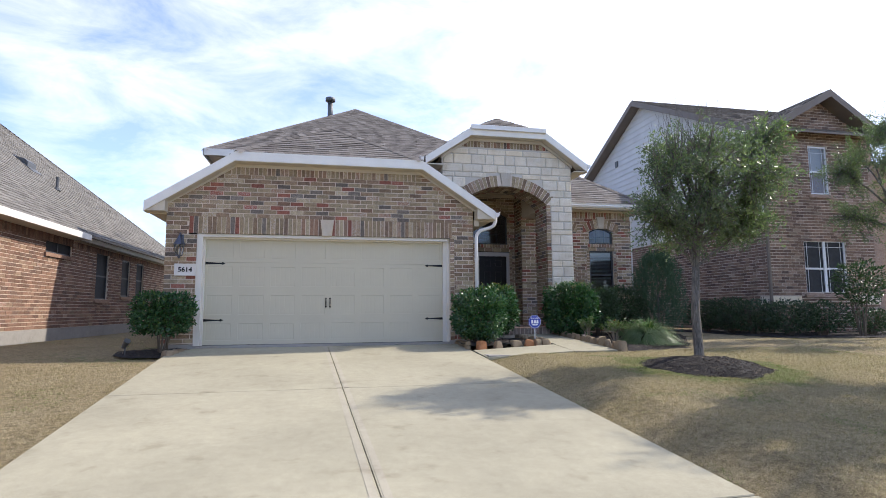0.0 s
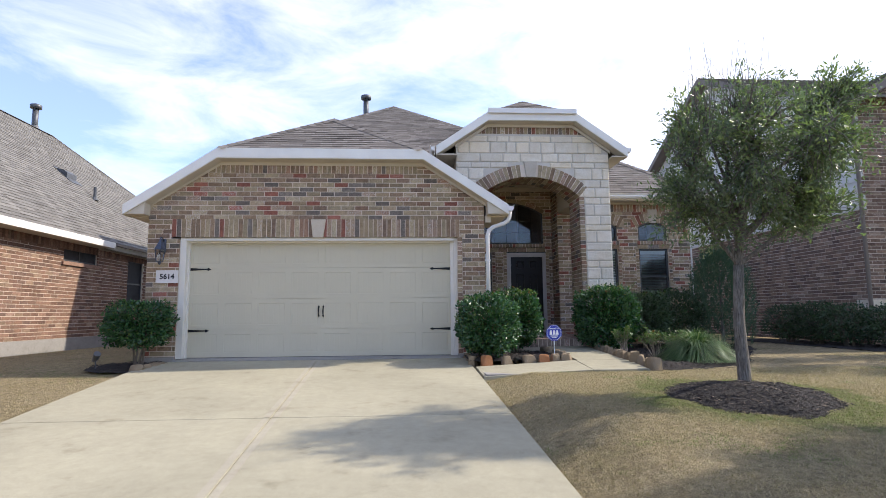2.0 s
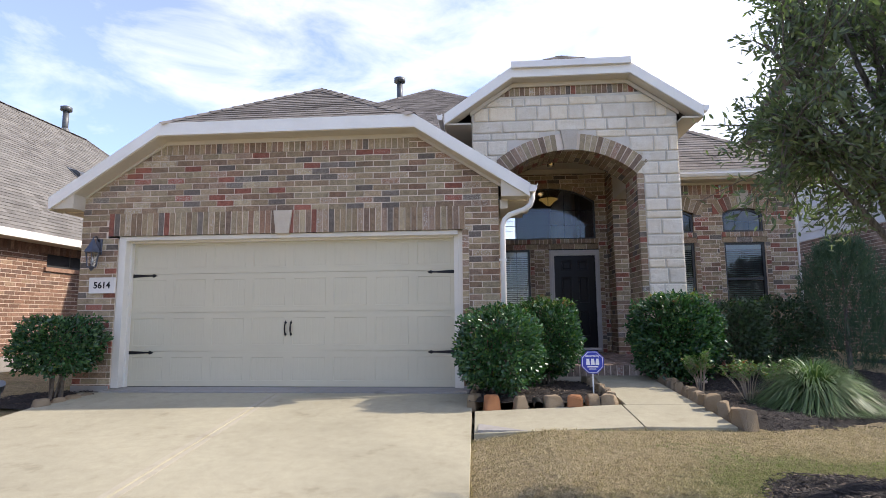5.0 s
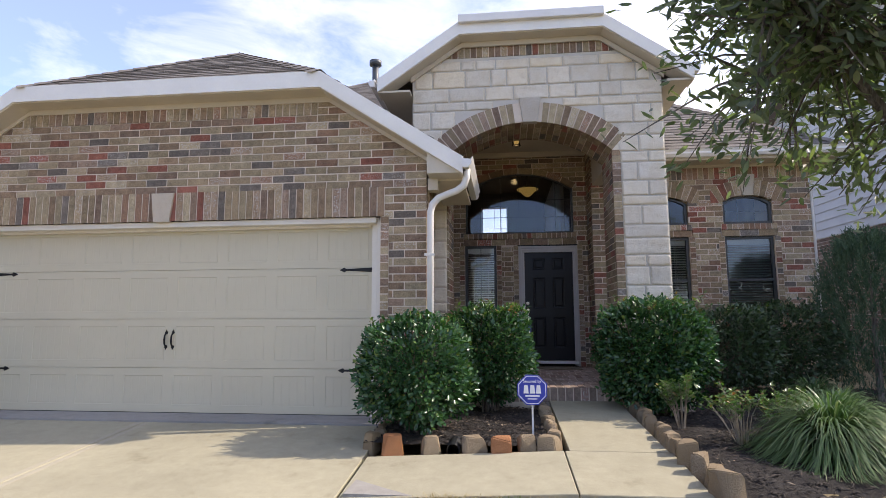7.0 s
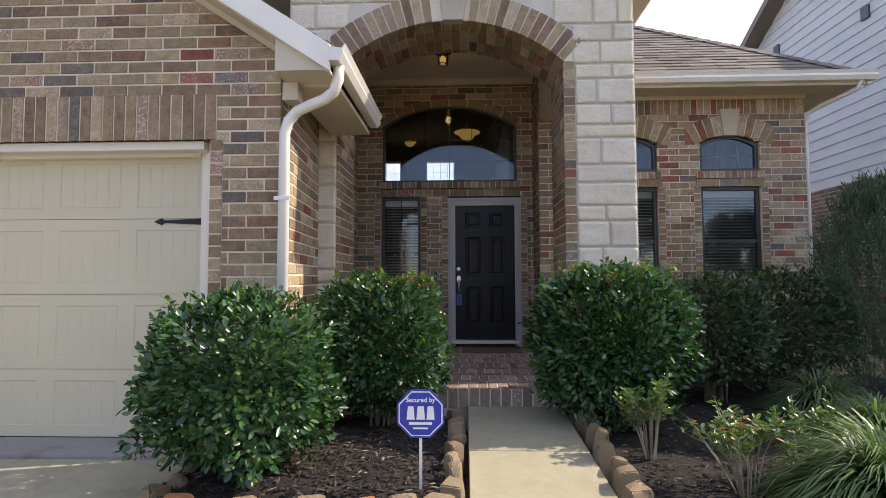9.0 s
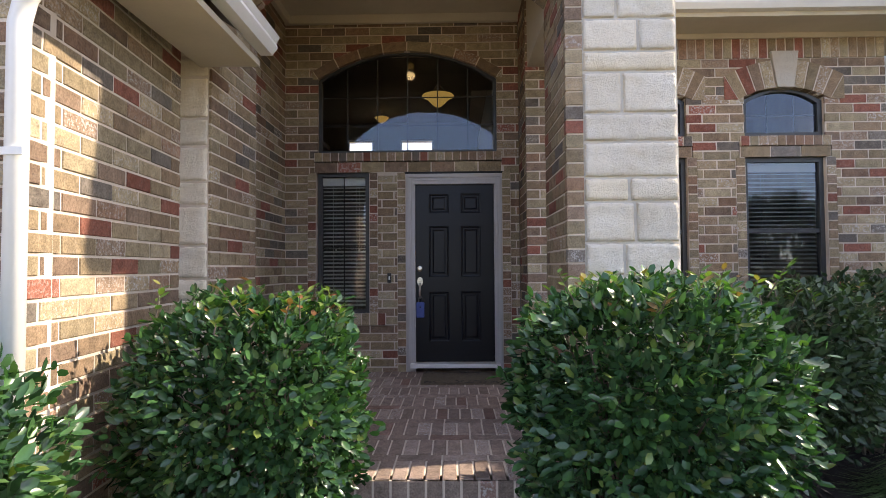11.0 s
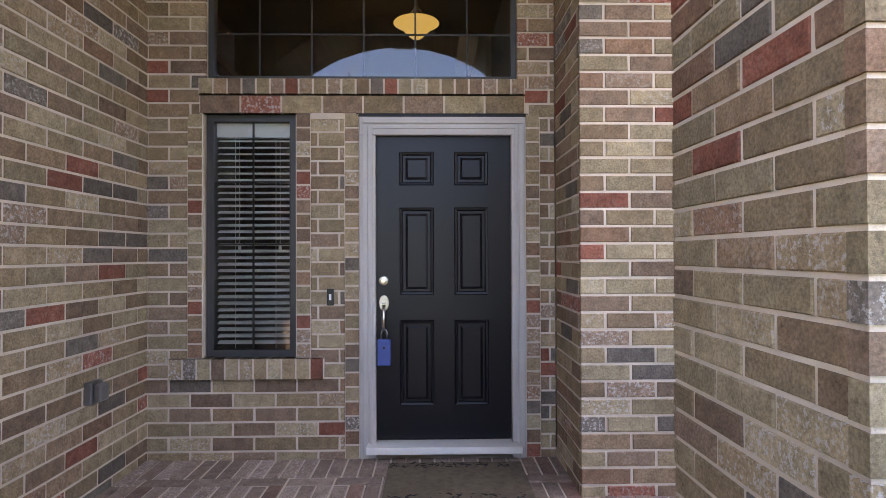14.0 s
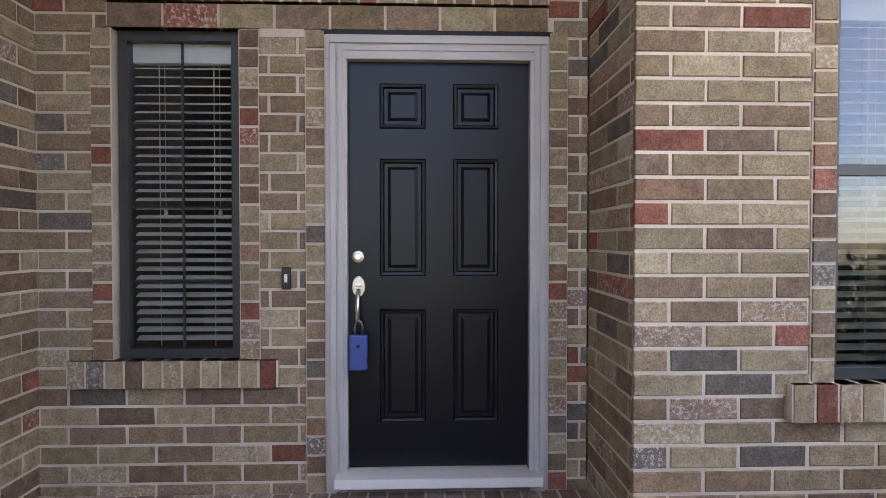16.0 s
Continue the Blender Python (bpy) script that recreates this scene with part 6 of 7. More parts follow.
    for ya, za, yb, zb in ((-2.35, 5.93, 4.8, 9.48), (12, 5.93, 4.8, 9.48)):
        g.prism([(8.42, ya, za - 0.22), (8.42, yb, zb - 0.22), (8.42, yb, zb), (8.42, ya, za)], (-0.03, 0, 0))
        g.prism([(8.42, ya, za - 0.22), (8.42, yb, zb - 0.22), (8.85, yb, zb - 0.22), (8.85, ya, za - 0.22)], (0, 0, 0.02))
    part("side_rake", g, M_BROWNTRIM, h, "brown rake board")
    for x0, x1, y1 in ((8.80, 9.9, -1.90), (8.80, 8.846, -1.5), (11.9, 12.9, -1.90)):
        part("plinth", Geo().box(x0, x1, -1.96 if x1 > 8.9 else -1.896, y1, 0.45, 0.72), M_STONE, h, "white stone band")
    part("downspout", Geo().tube([(8.75, -2.0, 5.8), (8.78, -1.97, 5.5), (8.78, -1.97, -0.3)], 0.05, 8), M_BROWNTRIM, h, "brown downspout")
    for c0, c1, z0, z1 in (lw, uw):
        x0, x1 = 8.85 + c0, 8.85 + c1
        g = Geo()
        y = -1.86
        cols = 2 if c1 - c0 > 1 else 1
        for i in range(cols):
            a, b = x0 + (x1 - x0) * i / cols, x0 + (x1 - x0) * (i + 1) / cols
            g.box(a, a + 0.05, y, y + 0.06, z0, z1).box(b - 0.05, b, y, y + 0.06, z0, z1).box(a + 0.05, b - 0.05, y, y + 0.06, z0, z0 + 0.05).box(a + 0.05, b - 0.05, y, y + 0.06, z1 - 0.05, z1)
            g.box(a + 0.05, b - 0.05, y + 0.01, y + 0.05, z0 + (z1 - z0) * 0.45, z0 + (z1 - z0) * 0.45 + 0.06)
            for fx in (0.2, 0.8):
                xm = a + (b - a) * fx
                g.box(xm - 0.007, xm + 0.007, y + 0.02, y + 0.03, z0 + 0.05, z1 - 0.05)
            g.box(a + 0.05, b - 0.05, y + 0.02, y + 0.03, z1 - 0.22, z1 - 0.205)
        wi = part("window", g, M_WINWHITE, h, "white-framed window")
        gg = Geo()
        gg.add([(x0, y + 0.035, z0), (x1, y + 0.035, z0), (x1, y + 0.035, z1), (x0, y + 0.035, z1)], [(0, 1, 2, 3)])
        if z0 > 3:
            part("pane", gg, M_GLASS_D, wi).visible_shadow = False
        else:
            # Opaque dark sheet in place of glass, so the panes look dark and unreflecting.
            part("screen", gg, M_SCREEN, wi, "opaque dark sheet in the window")
        part("blind", Geo().box(x0, x1, y + 0.16, y + 0.18, z0 + (0.8 if z0 > 3 else 0), z1), M_BLIND if z0 > 3 else M_INTERIOR, wi)
        part("sill", Geo().box(x0 - 0.08, x1 + 0.08, -1.95, -1.88, z0 - 0.12, z0 - 0.01), M_BROWN, wi, "brick sill")
    return h


neighbour_right()


# ---- planting ----
def leaf_mesh(name, base, way, face, length, width, material):
    """Many folded leaves in one mesh: base points, growing directions, facing normals."""
    n = len(base)
    way = way / np.linalg.norm(way, axis=1, keepdims=True)
    side = np.cross(way, face)
    side /= np.maximum(np.linalg.norm(side, axis=1, keepdims=True), 1e-6)
    nrm = np.cross(side, way)
    L, W = length[:, None], width[:, None]
    v = np.empty((n, 8, 3))
    v[:, 0] = base
    v[:, 1] = base + way * L * 0.30 + side * W * 0.43
    v[:, 2] = base + way * L * 0.30 - side * W * 0.43
    v[:, 3] = base + way * L * 0.70 + side * W * 0.42 - nrm * L * 0.03
    v[:, 4] = base + way * L * 0.70 - side * W * 0.42 - nrm * L * 0.03
    v[:, 5] = base + way * L - nrm * L * 0.12
    v[:, 6] = base + way * L * 0.30 - nrm * W * 0.14
    v[:, 7] = base + way * L * 0.70 - nrm * (W * 0.14 + L * 0.03)
    k = np.arange(n)[:, None] * 8
    tri = np.concatenate([k + np.array([t]) for t in ((0, 6, 1), (0, 2, 6), (6, 7, 3), (6, 3, 1), (6, 2, 4), (6, 4, 7), (7, 5, 3), (7, 4, 5))], axis=1).reshape(-1)
    me = bpy.data.meshes.new(name)
    me.vertices.add(n * 8)
    me.vertices.foreach_set("co", v.reshape(-1))
    me.loops.add(len(tri))
    me.loops.foreach_set("vertex_index", tri.astype(np.int32))
    me.polygons.add(len(tri) // 3)
    me.polygons.foreach_set("loop_start", np.arange(0, len(tri), 3, dtype=np.int32))
    me.materials.append(material)
    me.update(calc_edges=True)
    me.validate()
    return me


def leaf_part(name, parent, base, way, face, length, width, material, label=""):
    ob = new(name, leaf_mesh(name, base, way, face, length, width, material))
    ob.parent = parent
    ob.matrix_parent_inverse = Matrix.Translation(-parent_origin(parent))
    ob["kind"] = "stuff"
    if label:
        ob["label"] = label
    return ob


def unit(rng, n):
    d = rng.normal(size=(n, 3))
    return d / np.linalg.norm(d, axis=1, keepdims=True)


def shrub(name, at, size, n, seed, label, material=None, leaf=(0.060, 0.032), square=3.2, sprigs=0, base_gap=0.22, category="shrub", group="", droop=0.25):
    """A clipped shrub: stems from the ground, and leaves in a lumpy rounded-box crown."""
    rng = np.random.default_rng(seed)
    x, y, z = at
    rx, ry, h = size
    s = thing(name, at, label, category, group)
    cz, rz = z + base_gap + (h - base_gap) / 2, (h - base_gap) / 2
    d = unit(rng, n)
    k = (np.abs(d) ** square).sum(1) ** (-1 / square)
    lump = np.array([noise.noise(Vector(p) * 2.3 + Vector((seed * 5.0, 0, 0))) * 0.24 + noise.noise(Vector(p) * 6.0 + Vector((0, seed * 3.0, 0))) * 0.20 for p in d])
    rad = np.where(rng.random(n) < 0.72, rng.uniform(0.84, 1.02, n), rng.uniform(0.3, 0.9, n))
    p = d * (k * rad * (1 + lump))[:, None]
    pos = np.array([x, y, cz]) + p * np.array([rx, ry, rz])
    way = d * np.array([1, 1, 0.7]) + unit(rng, n) * 0.75 + np.array([0, 0, droop])
    face = d + unit(rng, n) * 0.5 + np.array([0, 0, 0.5])
    leaf_part("foliage", s, pos, way, face, rng.uniform(0.7, 1.25, n) * leaf[0], rng.uniform(0.75, 1.2, n) * leaf[1], material or M_LEAF)
    for i in range(13):
        g = Geo()
        a = rng.uniform(0, 6.28)
        r1, r2 = rng.uniform(0.02, 0.12), rng.uniform(0.3, 0.8)
        p0 = (x + r1 * math.cos(a), y + r1 * math.sin(a), z - 0.04)
        p1 = (x + rx * r2 * 0.45 * math.cos(a + 0.3), y + ry * r2 * 0.45 * math.sin(a + 0.3), z + h * 0.35)
        p2 = (x + rx * r2 * math.cos(a + 0.5), y + ry * r2 * math.sin(a + 0.5), z + h * rng.uniform(0.6, 0.88))
        k_ = 1.0 if n > 1000 else 0.45
        g.tube([p0, p1, p2], [0.014 * k_, 0.010 * k_, 0.004 * k_], 5)
        for j in range(3):
            q = Vector(p1).lerp(Vector(p2), rng.uniform(0, 0.8))
            g.tube([q, q + Vector(rng.normal(size=3)) * 0.14 + Vector((0, 0, 0.1))], [0.005, 0.002], 4)
        part("stem", g, M_TWIG, s)
    if sprigs:
        g = Geo()
        bs, ws = [], []
        for i in range(sprigs):
            a, rr = rng.uniform(0, 6.28), math.sqrt(rng.random()) * 0.9
            q = Vector((x + rx * rr * math.cos(a), y + ry * rr * math.sin(a), z + h * rng.uniform(0.90, 0.98)))
            tip = q + Vector((rng.normal() * 0.05, rng.normal() * 0.05, rng.uniform(0.06, 0.17)))
            g.tube([q, tip], [0.004, 0.002], 4)
            for j in range(8):
                bs.append(q.lerp(tip, 0.25 + 0.75 * j / 7))
                b = rng.uniform(0, 6.28)
                ws.append((math.cos(b), math.sin(b), rng.uniform(0.3, 1.0)))
        stuff("shoot_wood", g, M_TWIG, s)
        bs, ws = np.array(bs), np.array(ws)
        leaf_part("young_foliage", s, bs, ws, unit(rng, len(bs)) * 0.4 + np.array([0, 0, 1.0]), rng.uniform(0.6, 1.1, len(bs)) * leaf[0] * 1.05, rng.uniform(0.7, 1.1, len(bs)) * leaf[1], M_LEAF_Y, "yellow-green and red young leaves")
    return s


bz = -0.37
shrub("shrub", (-1.34, -4.78, bz), (0.55, 0.50, 1.12), 9500, 1, "rounded clipped evergreen shrub beside the garage pier", square=3.0, sprigs=8, base_gap=0.08, group="clipped shrubs")
shrub("shrub", (-0.60, -3.48, bz), (0.53, 0.45, 1.25), 10500, 2, "clipped evergreen shrub with young shoots beside the porch", sprigs=26, base_gap=0.18, group="clipped shrubs")
shrub("shrub", (1.40, -3.55, bz), (0.60, 0.50, 1.32), 13500, 3, "clipped evergreen shrub with yellow shoots before the stone pier", sprigs=38, base_gap=0.10, leaf=(0.064, 0.034), group="clipped shrubs")
shrub("shrub", (2.75, -2.45, bz), (0.52, 0.5, 1.25), 6000, 4, "dark evergreen shrub below the wing window", M_LEAF_D, group="clipped shrubs", sprigs=14)
shrub("shrub", (3.65, -1.95, bz), (0.68, 0.55, 1.30), 7000, 5, "dark evergreen shrub below the wing window", M_LEAF_D, group="clipped shrubs")
shrub("shrub", (-7.80, -4.72, -0.42), (0.52, 0.45, 1.12), 7500, 6, "clipped evergreen shrub with bare stems beside the garage", base_gap=0.34, group="clipped shrubs")


def loose_shrub(at, r, h, stems, seed, label, young):
    """Bare pale stems fanning from the ground, each leafy over its upper half."""
    rng = np.random.default_rng(seed)
    x, y, z = at
    s = thing("loose_shrub", at, label, "shrub", "loose shrubs")
    bs, ws, ys, yw = [], [], [], []
    for i in range(stems):
        a, reach = rng.uniform(0, 6.283), r * math.sqrt(rng.uniform(0.08, 1.0))
        top = h * rng.uniform(0.62, 1.05) * (1 - 0.25 * (reach / r) ** 2)
        p = [Vector((x + 0.03 * math.cos(a), y + 0.03 * math.sin(a), z - 0.04)), Vector((x + reach * 0.45 * math.cos(a + 0.2), y + reach * 0.45 * math.sin(a + 0.2), z + top * 0.5)),
             Vector((x + reach * math.cos(a), y + reach * math.sin(a), z + top))]
        g = Geo().tube(p, [0.006, 0.0045, 0.002], 5)
        ends = [(p[1], p[2])]
        for k in range(2):
            q = p[1].lerp(p[2], rng.uniform(0.0, 0.6))
            e = q + Vector((rng.normal() * 0.07, rng.normal() * 0.07, rng.uniform(0.05, 0.14)))
            g.tube([q, e], [0.0035, 0.0015], 4)
            ends.append((q, e))
        part("stem", g, M_STEM, s)
        for q, e in ends:
            fresh = rng.random() < young
            for k in range(11):
                t = rng.uniform(0.25, 1.0) ** 0.7
                b = rng.uniform(0, 6.283)
                (ys if fresh and t > 0.6 else bs).append(np.array(q.lerp(e, t)) + rng.normal(size=3) * 0.008)
                (yw if fresh and t > 0.6 else ws).append((math.cos(b), math.sin(b), rng.uniform(0.2, 0.9)))
    for name, pb, pw, m in (("foliage", bs, ws, M_LEAF_L), ("young_foliage", ys, yw, M_LEAF_Y)):
        if pb:
            pb, pw = np.array(pb), np.array(pw)
            leaf_part(name, s, pb, pw, unit(rng, len(pb)) * 0.5 + np.array([0, 0, 1.0]), rng.uniform(0.035, 0.062, len(pb)), rng.uniform(0.018, 0.030, len(pb)), m)
    return s


loose_shrub((1.47, -4.32, bz), 0.25, 0.62, 17, 7, "twiggy shrub with pale green leaves on bare stems", 0.15)
loose_shrub((1.80, -5.02, bz - 0.03), 0.38, 0.60, 18, 8, "loose shrub with yellow-green leaves on arching stems", 0.5)
loose_shrub((2.28, -4.72, bz), 0.34, 0.56, 15, 9, "loose shrub with yellow-green leaves beside strap-leaf grass", 0.4)
# planting along the brown brick house
for i, (hx, hy, hh) in enumerate(((8.0, 0.0, 1.0), (8.05, -1.0, 1.05), (8.1, -2.0, 1.0), (8.5, -2.9, 0.95), (9.3, -3.2, 0.9))):
    shrub("hedge_shrub", (hx, hy, -0.42), (0.62, 0.60, hh), 2600, 30 + i, "dark evergreen hedge shrub beside brown brick", M_LEAF_D, (0.07, 0.035), 3.0, 0, 0.12, "shrub", "neighbour's hedge")
for i, hx in enumerate((11.0, 12.1, 13.2)):
    shrub("ball_shrub", (hx, -3.2, -0.42), (0.5, 0.5, 0.75), 1800, 40 + i, "round clipped dark shrub in mulch", M_LEAF_D, (0.06, 0.03), 2.0, 0, 0.05, "shrub", "ball shrubs")
shrub("ornamental_tree", (9.9, -3.9, -0.42), (0.62, 0.6, 2.05), 1800, 45, "small multi-stem ornamental tree with dark leaves", M_LEAF_D, (0.09, 0.04), 2.0, 0, 0.85, "tree")


def grass_clump(at, r, h, n, seed, label):
    """Arching strap leaves from one crown, each bent in four steps."""
    rng = random.Random(seed)
    x, y, z = at
    s = thing("liriope_clump", at, label, "ornamental grass", "liriope clumps")
    g = Geo()
    for i in range(n):
        a = rng.uniform(0, 2 * math.pi)
        out = math.sqrt(rng.random())
        length = (r + h) * 0.42 * rng.uniform(0.7, 1.15)
        rise_, reach = math.cos(out * 1.05), math.sin(out * 1.05)
        c, sn = math.cos(a), math.sin(a)
        w = rng.uniform(0.0050, 0.0100)
        b = a + rng.gauss(0, 0.5)
        off_ = r * 0.28 * out
        x0, y0 = x + off_ * math.cos(b), y + off_ * math.sin(b)
        v = []
        for k in range(6):
            t = k / 5
            d = length * (0.80 * reach * t + (0.25 + 0.25 * reach) * t * t)
            up = length * (rise_ * 2.0 * t - (1.10 + 0.35 * reach) * t * t)
            ww = w * (1 - t ** 3) + 0.0006
            v += [(x0 + d * c - sn * ww, y0 + d * sn + c * ww, z + max(up, 0.02)), (x0 + d * c + sn * ww, y0 + d * sn - c * ww, z + max(up, 0.02))]
        g.add(v, [(2 * k, 2 * k + 1, 2 * k + 3, 2 * k + 2) for k in range(5)])
    ob = part("foliage", g, M_BLADE, s)
    ob["kind"] = "stuff"
    return s


grass_clump((2.44, -5.30, -0.44), 0.74, 0.70, 2600, 51, "large arching clump of striped strap-leaf grass in mulch")
grass_clump((3.50, -2.95, -0.38), 0.60, 0.50, 1000, 52, "arching clump of dark strap-leaf grass in mulch")
grass_clump((3.18, -4.15, -0.40), 0.60, 0.52, 1100, 53, "arching clump of dark strap-leaf grass in mulch")


def conifer(at, r, h, n, seed):
    rng = np.random.default_rng(seed)
    x, y, z = at
    s = thing("juniper", at, "dense upright blue-green juniper beside the wing", "conifer")
    part("trunk", Geo().tube([(x, y, z - 0.05), (x, y, z + h * 0.8)], [0.05, 0.015], 7), M_BARK, s)
    # upright plumes of scale leaves
    bs, ws = [], []
    m = n // 26
    t = rng.random(m) ** 0.8
    a = rng.uniform(0, 6.283, m)
    rad = r * np.sqrt(np.clip(1 - (np.abs(t - 0.36) / 0.66) ** 2.2, 0.02, 1)) * rng.uniform(0.45, 1.05, m)
    for ti, ai, ri in zip(t, a, rad):
        q = np.array([x + ri * math.cos(ai), y + ri * math.sin(ai), z + 0.05 + ti * h * 0.92])
        up = np.array([0.35 * math.cos(ai), 0.35 * math.sin(ai), 1.0])
        k = rng.random(26)[:, None]
        bs.append(q + up * k * 0.22 + rng.normal(size=(26, 3)) * 0.016)
        ws.append(up + rng.normal(size=(26, 3)) * 0.45)
    bs, ws = np.concatenate(bs), np.concatenate(ws)
    leaf_part("needles", s, bs, ws, unit(rng, len(bs)), rng.uniform(0.04, 0.075, len(bs)), rng.uniform(0.008, 0.013, len(bs)), M_NEEDLE)
    return s


conifer((4.75, -2.2, -0.40), 0.70, 2.35, 30000, 61)


def tree(at, crown, radii, trunk_h, seed, label, clusters=230, per=46, bare=26, lobes=()):
    """Trunk, limbs in three orders, leaf clusters at the twig ends, some bare twigs on top."""
    rng = np.random.default_rng(seed)
    x, y, z = at
    s = thing("oak_tree", at, label, "tree", "young oaks")
    c = np.array(crown)
    R = np.array(radii)
    top = Vector((x + 0.03, y, z + trunk_h))
    tg = Geo()
    tg.tube([(x, y, z - 0.08), (x + 0.005, y, z + 0.08), (x - 0.01, y + 0.01, z + trunk_h * 0.5), tuple(top)], [0.10, 0.078, 0.068, 0.060], 14)
    part("trunk", tg, M_BARK, s, "grey-brown furrowed trunk", smooth=True)
    g = Geo()
    limbs = []
    lead = Vector((c[0], c[1], c[2] + R[2] * 0.75))
    for lc, lr in lobes:
        st = top.lerp(lead, max(0.0, min(0.6, (lc[2] - 2.0) * 0.35)))
        e = Vector(lc) + Vector((lr[0] * 0.3 if lc[0] > c[0] + 0.2 else -lr[0] * 0.2, 0, lr[2] * 0.4))
        mid = st.lerp(e, 0.55) + Vector((0, 0, -0.05))
        limbs.append((st, mid, e))
        part("limb", Geo().tube([st, mid, e], [0.028, 0.018, 0.007], 7), M_BARK, s)
    for i in range(13):
        a = 2 * math.pi * i / 13 * 2.4 + rng.uniform(-0.3, 0.3)
        up = rng.uniform(-0.5, 0.75)
        e = Vector((c[0] + R[0] * 0.72 * math.cos(a) * math.sqrt(max(0.1, 1 - up * up)), c[1] + R[1] * 0.72 * math.sin(a) * math.sqrt(max(0.1, 1 - up * up)), c[2] + R[2] * up))
        st = top.lerp(lead, max(0, rng.uniform(-0.05, 0.55)))
        mid = st.lerp(e, 0.5) + Vector((0, 0, 0.12))
        limbs.append((st, mid, e))
        part("limb", Geo().tube([st, mid, e], [0.030, 0.020, 0.008], 7), M_BARK, s)
    part("limb", Geo().tube([top, top.lerp(lead, 0.5) + Vector((0.05, 0.03, 0)), lead], [0.055, 0.035, 0.010], 8), M_BARK, s)
    limbs.append((top, top.lerp(lead, 0.5), lead))
    bs, ws = [], []
    for i in range(clusters):
        d = unit(rng, 1)[0]
        rad = rng.uniform(0.25, 1.0) ** 0.6
        lc, lr = (c, R) if not lobes else (np.array(lobes[i % len(lobes)][0]), np.array(lobes[i % len(lobes)][1]))
        q = lc + d * lr * rad * (1 + 0.30 * noise.noise(Vector(d) * 2.5 + Vector((seed, 0, 0))))
        if noise.noise(Vector(q) * 2.6 + Vector((0, 0, seed * 2.0))) < -0.22:
            continue
        qv = Vector(q)
        st, mid, e = min(limbs, key=lambda l: min((l[1] - qv).length, (l[2] - qv).length))
        k = rng.uniform(0.2, 0.95)
        root = mid.lerp(e, k)
        bend = root.lerp(qv, 0.5) + Vector((0, 0, 0.05))
        if (qv - root).length > 0.85:
            qv = root + (qv - root).normalized() * 0.85
            bend = root.lerp(qv, 0.5) + Vector((0, 0, 0.05))
        g.tube([root, bend, qv], [0.008, 0.005, 0.002], 4)
        m = int(per * rng.uniform(0.5, 1.5))
        k = rng.random(m)[:, None] ** 0.7
        line = np.array(root) * (1 - k) ** 2 + 2 * k * (1 - k) * np.array(bend) + k * k * np.array(qv)
        spray = np.array((qv - root).normalized())
        bs.append(line + rng.normal(size=(m, 3)) * 0.045)
        ws.append(unit(rng, m) * 0.8 + spray * 0.7 + np.array([0, 0, 0.2]))
    for i in range(bare):
        a, rr = rng.uniform(0, 6.28), rng.uniform(0.1, 0.6)
        q = Vector((c[0] - 0.25 * R[0] * (len(lobes) > 0) + R[0] * rr * math.cos(a), c[1] + R[1] * rr * math.sin(a), c[2] + R[2] * rng.uniform(0.15, 0.4)))
        q = lead.lerp(q, 0.75)
        t = q + Vector((rng.normal() * 0.14, rng.normal() * 0.14, rng.uniform(0.55, 1.0)))
        g.tube([q, q.lerp(t, 0.5) + Vector((0.03, 0, 0)), t], [0.005, 0.003, 0.0015], 4)
    stuff("branchwork", g, M_BARK, s)
    bs, ws = np.concatenate(bs), np.concatenate(ws)
    leaf_part("crown", s, bs, ws, unit(rng, len(bs)) + np.array([0, 0, 0.5]), rng.uniform(0.045, 0.080, len(bs)), rng.uniform(0.015, 0.026, len(bs)), M_LEAF_T)
    return s


MAIN_OAK = [((1.55, -8.60, 2.15), (1.40, 1.40, 1.00)), ((0.72, -8.65, 1.85), (0.68, 0.85, 0.52)), ((1.60, -8.60, 3.05), (0.85, 0.85, 0.62)), ((1.50, -8.60, 2.35), (1.30, 1.30, 0.95)),
            ((2.80, -8.6, 3.20), (0.66, 0.6, 0.52)), ((2.50, -8.6, 2.35), (0.70, 0.8, 0.75)), ((1.35, -8.6, 1.55), (1.10, 1.15, 0.42)), ((2.35, -8.5, 1.75), (0.62, 0.75, 0.42)), ((1.05, -8.6, 2.85), (0.62, 0.7, 0.60)), ((1.55, -9.2, 2.2), (1.15, 0.75, 0.85))]
tree((1.36, -8.50, -0.47), (1.55, -8.60, 2.30), (1.55, 1.48, 1.32), 1.50, 71, "young live oak with a slim trunk in a mulch ring", 1100, 40, 90, MAIN_OAK)
tree((10.2, -4.9, -0.42), (10.3, -4.9, 3.9), (2.0, 1.9, 2.3), 2.3, 72, "young live oak before the brown brick house", 700, 56)
# The third oak is unseen, added so its crown shades the right-hand lawn.
tree((5.2, -10.9, -0.72), (5.2, -10.9, 2.9), (1.9, 1.9, 1.7), 1.8, 73, "young live oak near the street, out of view, placed to shade the lawn", 1000, 56)


